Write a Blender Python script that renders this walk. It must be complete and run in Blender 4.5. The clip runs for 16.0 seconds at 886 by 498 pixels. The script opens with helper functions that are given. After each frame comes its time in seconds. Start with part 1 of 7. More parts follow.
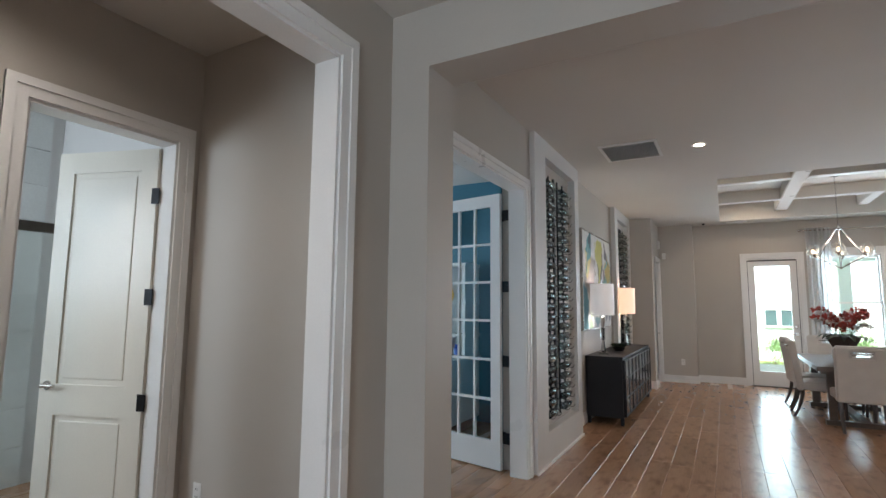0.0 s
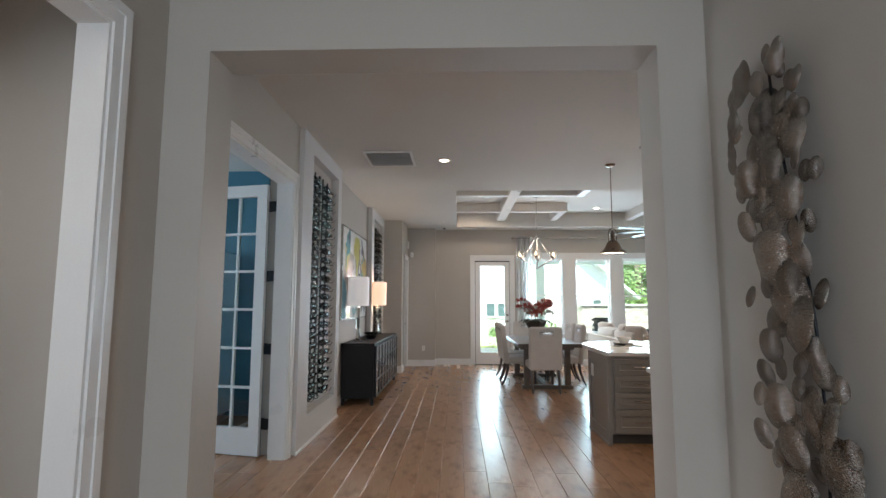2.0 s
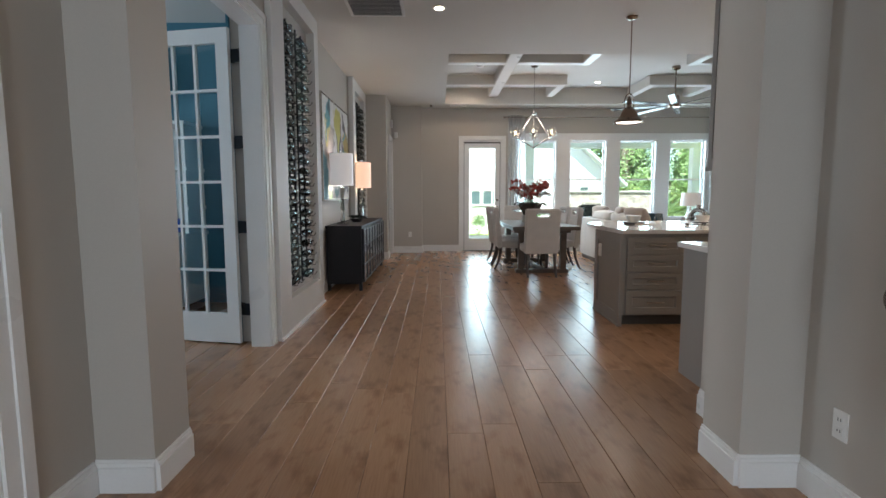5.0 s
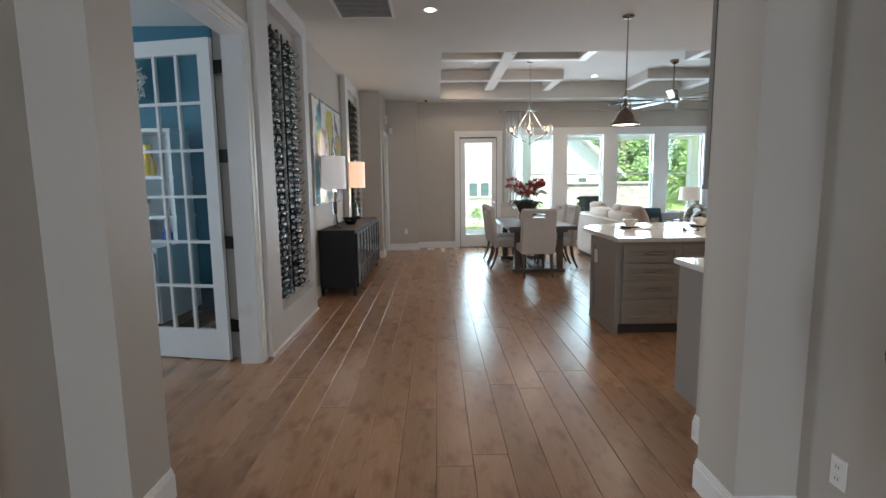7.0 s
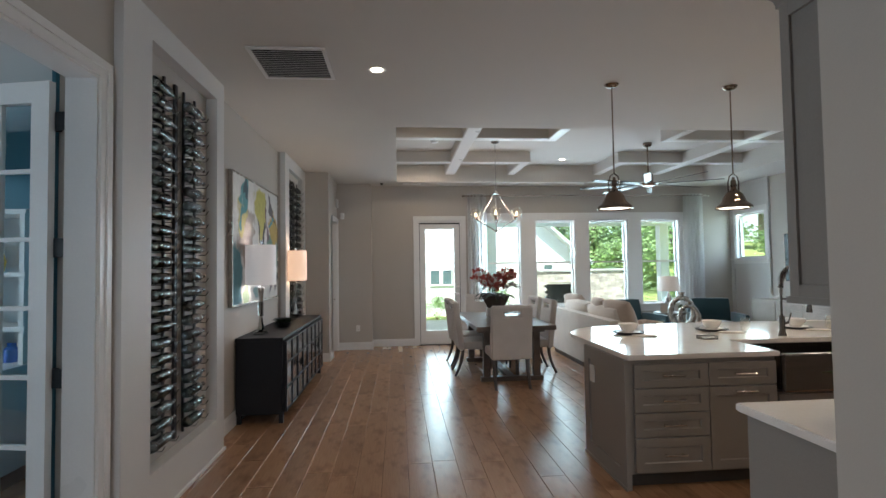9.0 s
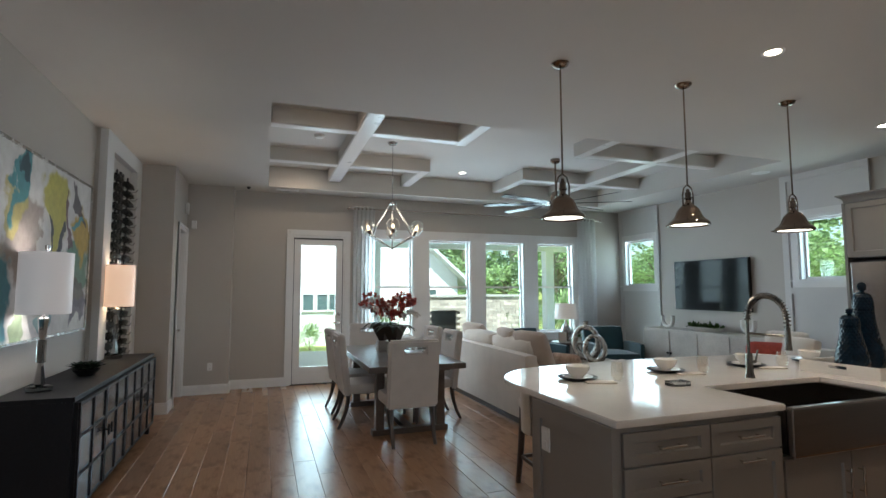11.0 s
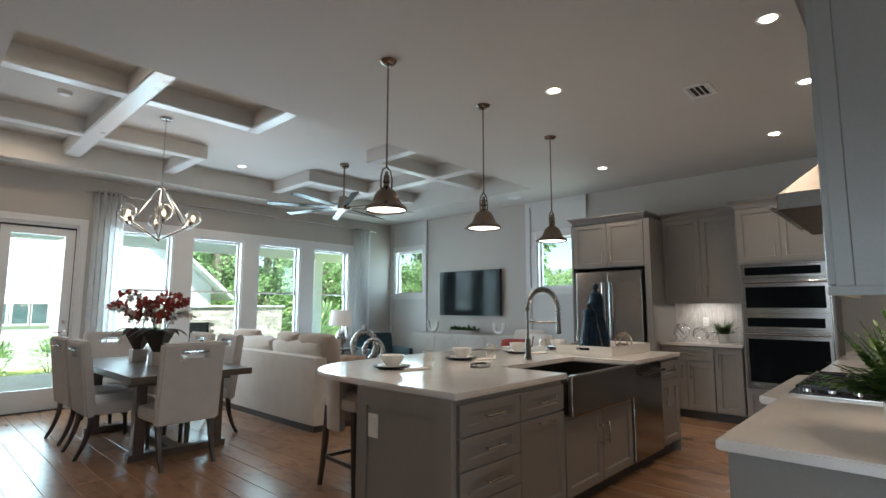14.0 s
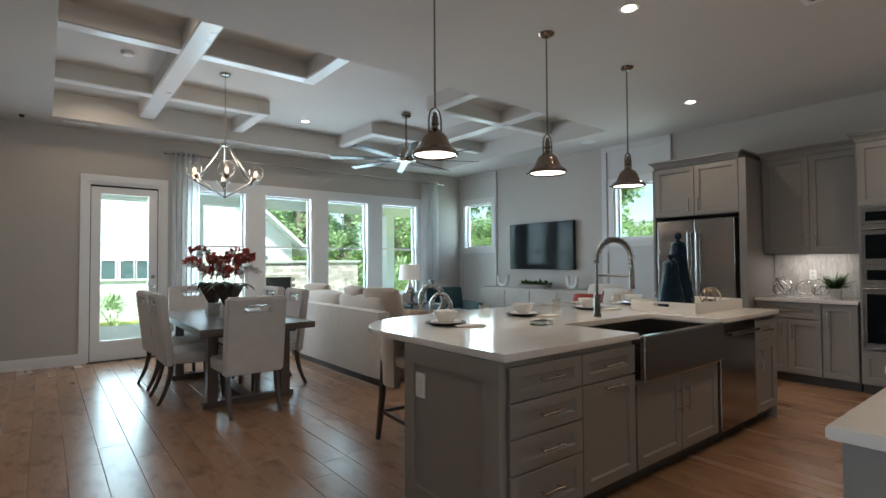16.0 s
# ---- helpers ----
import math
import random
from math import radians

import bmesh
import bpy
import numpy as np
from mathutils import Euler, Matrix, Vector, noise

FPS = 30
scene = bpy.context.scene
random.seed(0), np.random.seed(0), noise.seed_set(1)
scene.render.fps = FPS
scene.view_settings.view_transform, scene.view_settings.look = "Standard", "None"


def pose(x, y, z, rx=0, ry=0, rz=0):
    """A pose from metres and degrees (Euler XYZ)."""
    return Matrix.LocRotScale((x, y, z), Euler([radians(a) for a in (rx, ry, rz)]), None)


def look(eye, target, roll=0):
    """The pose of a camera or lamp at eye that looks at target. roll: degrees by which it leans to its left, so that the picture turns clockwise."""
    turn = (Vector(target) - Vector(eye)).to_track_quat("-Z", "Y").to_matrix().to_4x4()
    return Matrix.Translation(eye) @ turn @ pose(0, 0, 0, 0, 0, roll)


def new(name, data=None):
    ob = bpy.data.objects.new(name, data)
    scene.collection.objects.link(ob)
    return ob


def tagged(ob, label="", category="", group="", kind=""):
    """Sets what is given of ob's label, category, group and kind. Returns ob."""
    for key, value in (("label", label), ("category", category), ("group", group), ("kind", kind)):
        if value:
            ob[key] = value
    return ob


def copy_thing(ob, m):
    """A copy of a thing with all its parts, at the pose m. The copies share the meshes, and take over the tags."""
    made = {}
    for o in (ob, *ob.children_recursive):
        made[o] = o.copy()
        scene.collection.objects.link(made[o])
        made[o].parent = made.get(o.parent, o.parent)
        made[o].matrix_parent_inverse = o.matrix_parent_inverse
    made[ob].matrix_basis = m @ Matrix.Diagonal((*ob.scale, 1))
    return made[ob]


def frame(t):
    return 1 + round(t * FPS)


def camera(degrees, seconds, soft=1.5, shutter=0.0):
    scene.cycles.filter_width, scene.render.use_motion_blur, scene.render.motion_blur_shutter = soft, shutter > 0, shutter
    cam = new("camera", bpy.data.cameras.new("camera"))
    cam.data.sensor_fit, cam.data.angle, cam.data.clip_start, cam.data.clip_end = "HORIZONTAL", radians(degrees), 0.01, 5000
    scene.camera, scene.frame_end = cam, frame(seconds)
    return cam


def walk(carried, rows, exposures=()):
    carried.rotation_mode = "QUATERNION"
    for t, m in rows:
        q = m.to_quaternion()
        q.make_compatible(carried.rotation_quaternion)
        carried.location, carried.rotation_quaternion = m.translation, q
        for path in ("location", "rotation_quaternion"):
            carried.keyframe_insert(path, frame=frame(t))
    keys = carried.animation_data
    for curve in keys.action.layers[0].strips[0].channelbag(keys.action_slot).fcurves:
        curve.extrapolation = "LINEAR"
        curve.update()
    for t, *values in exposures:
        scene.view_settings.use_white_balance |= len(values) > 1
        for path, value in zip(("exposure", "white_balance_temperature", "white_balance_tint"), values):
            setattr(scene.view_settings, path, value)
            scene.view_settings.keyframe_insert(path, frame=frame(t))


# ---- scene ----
cam = camera(82.5, 16.0)
PATH = [
    (0, (0.06, -0.205, 1.488), (-0.907, 1.532, 1.708), 0.5),
    (0.5, (0.024, -0.37, 1.454), (-0.482, 1.55, 1.696), 0.3),
    (1, (0.084, -0.526, 1.462), (-0.216, 1.437, 1.706), 0.0),
    (1.5, (0.133, -0.625, 1.439), (-0.021, 1.354, 1.678), 0.1),
    (2, (0.068, -0.559, 1.404), (0.008, 1.429, 1.619), 0.1),
    (2.5, (-0.024, -0.371, 1.398), (-0.042, 1.621, 1.572), 0.1),
    (3, (-0.069, -0.169, 1.368), (-0.049, 1.825, 1.526), -0.0),
    (3.5, (-0.106, 0.038, 1.317), (-0.08, 2.036, 1.418), -0.1),
    (4, (-0.141, 0.136, 1.239), (-0.116, 2.136, 1.23), -0.2),
    (4.5, (-0.15, 0.107, 1.197), (-0.126, 2.104, 1.078), -0.2),
    (4.7, (-0.141, 0.054, 1.205), (-0.119, 2.048, 1.043), -0.1),
    (6.8, (-0.094, 0.064, 1.409), (-0.069, 2.043, 1.123), -0.7),
    (7, (-0.062, 0.161, 1.43), (-0.038, 2.144, 1.171), -0.7),
    (7.5, (-0.039, 0.483, 1.498), (0.001, 2.477, 1.346), -0.7),
    (8, (0.043, 0.754, 1.519), (0.119, 2.752, 1.479), -0.7),
    (8.5, (0.084, 1.024, 1.537), (0.207, 3.02, 1.578), -0.7),
    (8.7, (0.075, 1.157, 1.534), (0.214, 3.152, 1.589), -0.8),
    (10.8, (0.009, 2.571, 1.518), (0.617, 4.47, 1.675), -0.1),
    (11, (0.023, 2.675, 1.523), (0.685, 4.555, 1.688), -0.1),
    (11.5, (-0.003, 2.91, 1.535), (0.809, 4.723, 1.766), 0.1),
    (12, (-0.111, 2.923, 1.527), (0.847, 4.655, 1.816), 0.1),
    (12.5, (-0.219, 2.921, 1.509), (0.871, 4.572, 1.804), 0.1),
    (13, (-0.315, 2.991, 1.436), (0.924, 4.534, 1.728), 0.2),
    (13.5, (-0.347, 3.003, 1.375), (1.015, 4.441, 1.652), 0.1),
    (14, (-0.34, 2.985, 1.337), (1.116, 4.338, 1.568), 0.1),
    (14.5, (-0.293, 2.95, 1.32), (1.226, 4.239, 1.495), 0.0),
    (15, (-0.203, 2.913, 1.318), (1.327, 4.195, 1.432), -0.1),
    (15.5, (-0.082, 2.982, 1.313), (1.404, 4.319, 1.377), -0.1),
    (16, (-0.02, 3.088, 1.326), (1.22, 4.657, 1.379), -0.3),
]
walk(cam, [(t, look(eye, target, roll)) for t, eye, target, roll in PATH], [(0.0, 1.42, 6550, 13), (2.5, 1.40, 6550, 13), (4.7, 1.22, 6550, 13), (7.0, 1.27, 6550, 13), (8.5, 1.12, 6550, 13), (11.0, 0.80, 6350, 10), (12.5, 0.82, 6350, 10), (14.0, 1.08, 6350, 10), (15.0, 1.14, 6350, 10), (16.0, 0.94, 6350, 10)])

# ---- world, sun, large lights ----
world = bpy.data.worlds.new("sky")
scene.world = world
world.use_nodes = True
wn = world.node_tree.nodes
sky = wn.new("ShaderNodeTexSky")
sky.sky_type, sky.sun_disc = "NISHITA", False
sky.sun_elevation, sky.sun_rotation = radians(54), radians(203)
wn["Background"].inputs[1].default_value = 0.15
world.node_tree.links.new(sky.outputs[0], wn["Background"].inputs[0])


def lamp(name, kind, m, power, color=(1, 1, 1), size=0.1, size_y=None, spot=120, blend=0.6):
    data = bpy.data.lights.new(name, kind)
    data.energy, data.color = power, color
    if kind == "AREA":
        data.shape, data.size, data.size_y = "RECTANGLE", size, size_y or size
    elif kind == "SUN":
        data.angle = radians(size)
    else:
        data.shadow_soft_size = size
    if kind == "SPOT":
        data.spot_size, data.spot_blend = radians(spot), blend
    ob = new(name, data)
    ob.matrix_world = m
    return ob


lamp("sun", "SUN", look((-7, -9, 32), (2, 12, 0)), 5.0, (1.0, 0.95, 0.88), 0.5)
DAY, NORTH = (0.72, 0.88, 1.0), (0.72, 0.85, 1.0)
# sky light through the openings of the garden side, the side windows and the entry behind the walker
for x in (1.68, 2.79, 3.90, 5.01):
    lamp("window_light", "AREA", look((x + 0.42, 11.56, 1.6), (x + 0.42, 5, 0.9)), 18, NORTH, 0.8, 1.7)
lamp("door_light", "AREA", look((0.85, 11.56, 1.3), (0.85, 5, 0.6)), 15, NORTH, 0.62, 1.95)
lamp("side_window_light", "AREA", look((7.2, 10.8, 2.07), (3, 10.0, 1.4)), 7, NORTH, 0.85, 0.9)
lamp("side_window_light", "AREA", look((7.2, 7.1, 2.1), (3, 7.0, 1.4)), 7, NORTH, 0.85, 0.85)
lamp("entry_light", "AREA", look((-0.1, -3.9, 1.6), (-0.1, 2, 1.5)), 41, DAY, 1.6, 2.2)

# ---- materials ----


def material(name, color, rough=0.5, metal=0.0, spread=0.06, scale=6.0, fine=60.0, bump=0.05, stretch=(1, 1, 1), coat=0.0, sheen=0.0, pick="", pick_spread=0.0, second=None):
    """A surface with coarse and fine variation; pick is OBJECT or ISLAND for a shift of tone from piece to piece."""
    m = bpy.data.materials.new(name)
    m.use_nodes = True
    nt = m.node_tree
    n, link = nt.nodes, nt.links.new
    bsdf = n["Principled BSDF"]
    bsdf.inputs["Metallic"].default_value = metal
    bsdf.inputs["Coat Weight"].default_value = coat
    bsdf.inputs["Sheen Weight"].default_value = sheen
    geo = n.new("ShaderNodeNewGeometry")
    tex = n.new("ShaderNodeTexCoord")
    mapping = n.new("ShaderNodeMapping")
    mapping.inputs["Scale"].default_value = stretch
    link(tex.outputs["Object"], mapping.inputs["Vector"])
    coarse, grain = n.new("ShaderNodeTexNoise"), n.new("ShaderNodeTexNoise")
    for node, s, d in ((coarse, scale, 3), (grain, fine, 4)):
        node.inputs["Scale"].default_value, node.inputs["Detail"].default_value = s, d
        link(mapping.outputs[0], node.inputs["Vector"])
    mix = n.new("ShaderNodeMath")
    mix.operation = "MULTIPLY_ADD"
    mix.inputs[1].default_value = 0.5
    link(coarse.outputs[0], mix.inputs[0])
    half = n.new("ShaderNodeMath")
    half.operation = "MULTIPLY"
    half.inputs[1].default_value = 0.5
    link(grain.outputs[0], half.inputs[0])
    link(half.outputs[0], mix.inputs[2])
    ramp = n.new("ShaderNodeValToRGB")
    lo = [max(0.0, c * (1 - spread * 2)) for c in color]
    hi = [min(1.0, c * (1 + spread * 2)) for c in (second or color)]
    ramp.color_ramp.elements[0].position, ramp.color_ramp.elements[1].position = 0.3, 0.7
    ramp.color_ramp.elements[0].color, ramp.color_ramp.elements[1].color = (*lo, 1), (*hi, 1)
    link(mix.outputs[0], ramp.inputs[0])
    out = ramp.outputs[0]
    if pick:
        source = n.new("ShaderNodeObjectInfo").outputs["Random"] if pick == "OBJECT" else geo.outputs["Random Per Island"]
        rng = n.new("ShaderNodeMapRange")
        rng.inputs[3].default_value, rng.inputs[4].default_value = 1 - pick_spread, 1 + pick_spread
        link(source, rng.inputs[0])
        mul = n.new("ShaderNodeVectorMath")
        mul.operation = "SCALE"
        link(out, mul.inputs[0])
        link(rng.outputs[0], mul.inputs["Scale"])
        out = mul.outputs[0]
    link(out, bsdf.inputs["Base Color"])
    rr = n.new("ShaderNodeMapRange")
    rr.inputs[3].default_value, rr.inputs[4].default_value = max(0.02, rough - 0.07), min(1, rough + 0.07)
    link(coarse.outputs[0], rr.inputs[0])
    link(rr.outputs[0], bsdf.inputs["Roughness"])
    if bump:
        b = n.new("ShaderNodeBump")
        b.inputs["Strength"].default_value, b.inputs["Distance"].default_value = bump, 0.004
        link(grain.outputs[0], b.inputs["Height"])
        link(b.outputs[0], bsdf.inputs["Normal"])
    return m


def glass(name, color=(1, 1, 1), rough=0.0, thin=True, base=0.05):
    """Clear glass: a pane that lets light straight through and mirrors at a slant, or solid glass."""
    m = bpy.data.materials.new(name)
    m.use_nodes = True
    nt = m.node_tree
    n, link = nt.nodes, nt.links.new
    if not thin:
        b = n["Principled BSDF"]
        b.inputs["Base Color"].default_value = (*color, 1)
        b.inputs["Transmission Weight"].default_value = 1
        b.inputs["Roughness"].default_value = rough
        b.inputs["IOR"].default_value = 1.45
        return m
    n.remove(n["Principled BSDF"])
    clear, gloss, mix, fr = n.new("ShaderNodeBsdfTransparent"), n.new("ShaderNodeBsdfGlossy"), n.new("ShaderNodeMixShader"), n.new("ShaderNodeLayerWeight")
    clear.inputs[0].default_value = (*color, 1)
    gloss.inputs["Roughness"].default_value = rough
    fr.inputs[0].default_value = 0.5
    power = n.new("ShaderNodeMath")
    power.operation = "POWER"
    power.inputs[1].default_value = 4.0
    scale = n.new("ShaderNodeMath")
    scale.operation = "MULTIPLY_ADD"
    scale.inputs[1].default_value, scale.inputs[2].default_value = 0.75, base
    link(fr.outputs["Facing"], power.inputs[0])
    link(power.outputs[0], scale.inputs[0])
    link(scale.outputs[0], mix.inputs[0])
    link(clear.outputs[0], mix.inputs[1])
    link(gloss.outputs[0], mix.inputs[2])
    link(mix.outputs[0], n["Material Output"].inputs[0])
    return m


def glow(name, color, strength):
    m = bpy.data.materials.new(name)
    m.use_nodes = True
    b = m.node_tree.nodes["Principled BSDF"]
    b.inputs["Base Color"].default_value = (0.8, 0.8, 0.8, 1)
    b.inputs["Emission Color"].default_value = (*color, 1)
    b.inputs["Emission Strength"].default_value = strength
    return m


def wood_planks(name, pick):
    """Oiled oak boards: long grain, dark knots, a tone of its own for each board."""
    m = material(name, (0.305, 0.17, 0.097), 0.27, 0, 0.045, 1.6, 40.0, 0.012, (3.2, 0.16, 6), pick=pick, pick_spread=0.12, second=(0.36, 0.206, 0.119))
    nt = m.node_tree
    n, link = nt.nodes, nt.links.new
    bsdf = n["Principled BSDF"]
    old = bsdf.inputs["Base Color"].links[0].from_socket
    knots, ramp, mul, tex = n.new("ShaderNodeTexNoise"), n.new("ShaderNodeValToRGB"), n.new("ShaderNodeMix"), n.new("ShaderNodeTexCoord")
    knots.inputs["Scale"].default_value, knots.inputs["Detail"].default_value = 2.6, 5
    ma = n.new("ShaderNodeMapping")
    ma.inputs["Scale"].default_value = (2.2, 1.0, 1)
    link(tex.outputs["Object"], ma.inputs[0])
    link(ma.outputs[0], knots.inputs["Vector"])
    ramp.color_ramp.elements[0].position, ramp.color_ramp.elements[1].position = 0.30, 0.46
    ramp.color_ramp.elements[0].color, ramp.color_ramp.elements[1].color = (0.42, 0.36, 0.32, 1), (1, 1, 1, 1)
    link(knots.outputs[0], ramp.inputs[0])
    mul.data_type, mul.blend_type = "RGBA", "MULTIPLY"
    mul.inputs["Factor"].default_value = 0.8
    link(old, mul.inputs["A"])
    link(ramp.outputs[0], mul.inputs["B"])
    # long dark cracks and mineral streaks along the grain
    mb, streak, ramp2, mul2 = n.new("ShaderNodeMapping"), n.new("ShaderNodeTexNoise"), n.new("ShaderNodeValToRGB"), n.new("ShaderNodeMix")
    mb.inputs["Scale"].default_value = (9.0, 1.1, 1)
    streak.inputs["Scale"].default_value, streak.inputs["Detail"].default_value, streak.inputs["Distortion"].default_value = 1.6, 4, 0.8
    link(tex.outputs["Object"], mb.inputs[0])
    link(mb.outputs[0], streak.inputs["Vector"])
    ramp2.color_ramp.elements[0].position, ramp2.color_ramp.elements[1].position = 0.30, 0.40
    ramp2.color_ramp.elements[0].color, ramp2.color_ramp.elements[1].color = (0.50, 0.43, 0.38, 1), (1, 1, 1, 1)
    link(streak.outputs[0], ramp2.inputs[0])
    mul2.data_type, mul2.blend_type = "RGBA", "MULTIPLY"
    mul2.inputs["Factor"].default_value = 0.3
    link(mul.outputs["Result"], mul2.inputs["A"])
    link(ramp2.outputs[0], mul2.inputs["B"])
    link(mul2.outputs["Result"], bsdf.inputs["Base Color"])
    return m


M_WALL = material("greige_paint", (0.49, 0.452, 0.41), 0.55, 0, 0.02, 1.5, 180, 0.03)
M_PANEL = material("pale_grey_paint", (0.66, 0.65, 0.64), 0.5, 0, 0.02, 1.5, 150, 0.02)
M_CEIL = material("ceiling_paint", (0.63, 0.605, 0.57), 0.8, 0, 0.015, 1.5, 200, 0.03)
M_TRIM = material("white_trim_paint", (0.80, 0.79, 0.78), 0.3, 0, 0.015, 3, 90, 0.01)
M_DOOR = material("cream_door_paint", (0.74, 0.70, 0.62), 0.35, 0, 0.015, 3, 90, 0.01)
M_TEAL = material("teal_wall_paint", (0.03, 0.14, 0.20), 0.6, 0, 0.03, 2, 150, 0.03)
M_FLOOR_P = wood_planks("oak_board", "OBJECT")
M_FLOOR_S = wood_planks("oak_boards_far", "ISLAND")
M_SUB = material("joint_dark", (0.05, 0.035, 0.025), 0.8, 0, 0.1)
M_CAB = material("grey_cabinet_paint", (0.26, 0.242, 0.226), 0.34, 0, 0.03, 3, 120, 0.015)
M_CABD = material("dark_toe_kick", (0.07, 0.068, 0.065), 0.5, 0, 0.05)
M_QUARTZ = material("white_quartz", (0.81, 0.775, 0.74), 0.09, 0, 0.02, 5, 60, 0.0, coat=0.3)
M_STEEL = material("brushed_steel", (0.33, 0.305, 0.285), 0.2, 1, 0.05, 3, 70, 0.02, (1, 1, 14))
M_CHROME = material("chrome", (0.50, 0.495, 0.49), 0.10, 1, 0.02, 4, 50, 0.0)
M_NICKEL = material("brushed_nickel", (0.60, 0.56, 0.52), 0.24, 1, 0.05, 5, 80, 0.02)
M_PEND = material("antique_nickel", (0.27, 0.215, 0.175), 0.13, 1, 0.06, 5, 80, 0.02)
M_BLACK = material("black_metal", (0.02, 0.02, 0.021), 0.42, 0.4, 0.1, 8, 90, 0.03)
M_BLKGLASS = material("black_glass", (0.004, 0.006, 0.007), 0.09, 0, 0.05, 4, 50, 0.0)
M_BLKGLASS.node_tree.nodes["Principled BSDF"].inputs["Specular IOR Level"].default_value = 0.13
M_FABRIC = material("oatmeal_fabric", (0.60, 0.555, 0.52), 0.9, 0, 0.05, 6, 420, 0.22, sheen=0.3)
M_SOFA = material("cream_upholstery", (0.66, 0.61, 0.55), 0.92, 0, 0.05, 5, 380, 0.2, sheen=0.3)
M_CUSH = material("sand_cushion_linen", (0.55, 0.46, 0.39), 0.95, 0, 0.06, 7, 300, 0.25, sheen=0.3)
M_TEALF = material("deep_teal_velvet", (0.008, 0.05, 0.065), 0.75, 0, 0.12, 7, 260, 0.12, sheen=0.5)
M_DKWOOD = material("smoked_oak", (0.115, 0.085, 0.066), 0.36, 0, 0.16, 2, 40, 0.07, (1, 8, 8))
M_LEG = material("dark_leg_wood", (0.075, 0.058, 0.05), 0.4, 0, 0.1, 4, 60, 0.03, (6, 6, 1))
M_IRON = material("blackened_iron", (0.018, 0.018, 0.020), 0.42, 0.55, 0.16, 5, 60, 0.05)
M_DRESS = material("charcoal_lacquer", (0.012, 0.012, 0.015), 0.5, 0.0, 0.12, 3, 60, 0.03)
M_FOILED = material("aged_mirror_panel", (0.27, 0.29, 0.32), 0.20, 0.9, 0.16, 9, 40, 0.05)
M_WASH = material("whitewashed_wood", (0.50, 0.47, 0.43), 0.6, 0, 0.12, 3, 60, 0.08, (1, 6, 1))
M_CERAM = material("white_glazed_ceramic", (0.80, 0.78, 0.75), 0.18, 0, 0.02, 5, 60, 0.0, coat=0.3)
M_BLUE = material("ink_blue_glaze", (0.003, 0.013, 0.027), 0.11, 0, 0.3, 12, 70, 0.1)
M_LEAF = material("fern_leaf", (0.038, 0.092, 0.012), 0.5, 0, 0.25, 10, 60, 0.05, pick="ISLAND", pick_spread=0.35)
M_LEAFD = material("dark_leaf", (0.012, 0.028, 0.013), 0.45, 0, 0.2, 10, 60, 0.05, pick="ISLAND", pick_spread=0.3)
M_RED = material("coral_red_petal", (0.42, 0.06, 0.04), 0.6, 0, 0.2, 20, 60, 0.03, pick="ISLAND", pick_spread=0.3)
M_WHITEP = material("white_petal", (0.72, 0.66, 0.62), 0.6, 0, 0.06, 20, 60, 0.03)
M_POT = material("dark_bronze_pot", (0.06, 0.045, 0.036), 0.4, 0.3, 0.15, 8, 60, 0.05)
M_SILVER = material("hammered_silver", (0.48, 0.46, 0.43), 0.26, 1, 0.12, 12, 40, 0.2)
M_DISC = material("hammered_pewter", (0.31, 0.272, 0.238), 0.25, 1, 0.10, 9, 60, 0.0, pick="OBJECT", pick_spread=0.25)
M_CURTAIN = material("sheer_white_voile", (0.80, 0.80, 0.78), 0.9, 0, 0.03, 8, 200, 0.1)
M_GLASS = glass("clear_pane", (0.98, 1, 0.99))
M_PANE = glass("low_e_window_pane", (0.90, 1, 0.99))
M_BOTTLE = glass("clear_bottle_glass", (0.62, 0.64, 0.63), 0.02, thin=False)
M_BULBGLASS = glass("globe_glass", (1, 0.98, 0.95), 0.0, base=0.10)
M_SHADEW = glow("lit_warm_shade", (1.0, 0.60, 0.36), 0.34)
M_SHADEL = glow("lit_white_shade", (1.0, 0.94, 0.93), 0.10)
M_LED = glow("led_lens", (1.0, 0.88, 0.70), 12)
M_BULB = glow("filament", (1.0, 0.76, 0.48), 2)
M_GREYPLATE = material("outlet_plastic", (0.78, 0.77, 0.75), 0.35, 0, 0.01)
M_TILE = material("glazed_backsplash", (0.58, 0.55, 0.52), 0.2, 0, 0.08, 8, 60, 0.05, pick="ISLAND", pick_spread=0.12)
M_GRASS = material("lawn", (0.36, 0.41, 0.13), 0.9, 0, 0.3, 0.6, 30, 0.3)
M_CONC = material("patio_concrete", (0.50, 0.48, 0.45), 0.85, 0, 0.08, 2, 60, 0.1)
M_SIDING = material("white_siding", (0.86, 0.86, 0.86), 0.6, 0, 0.03, 2, 60, 0.03)
M_BRICK = material("pale_tan_brick", (0.60, 0.52, 0.46), 0.85, 0, 0.15, 8, 60, 0.2, pick="ISLAND", pick_spread=0.3)
M_ROOF = material("grey_shingle", (0.62, 0.62, 0.63), 0.9, 0, 0.15, 4, 60, 0.2)
M_TREE = material("tree_leaf", (0.37, 0.50, 0.24), 0.6, 0, 0.2, 0.8, 20, 0.1, pick="ISLAND", pick_spread=0.45)
M_BARK = material("bark", (0.20, 0.17, 0.13), 0.9, 0, 0.2, 6, 40, 0.3)

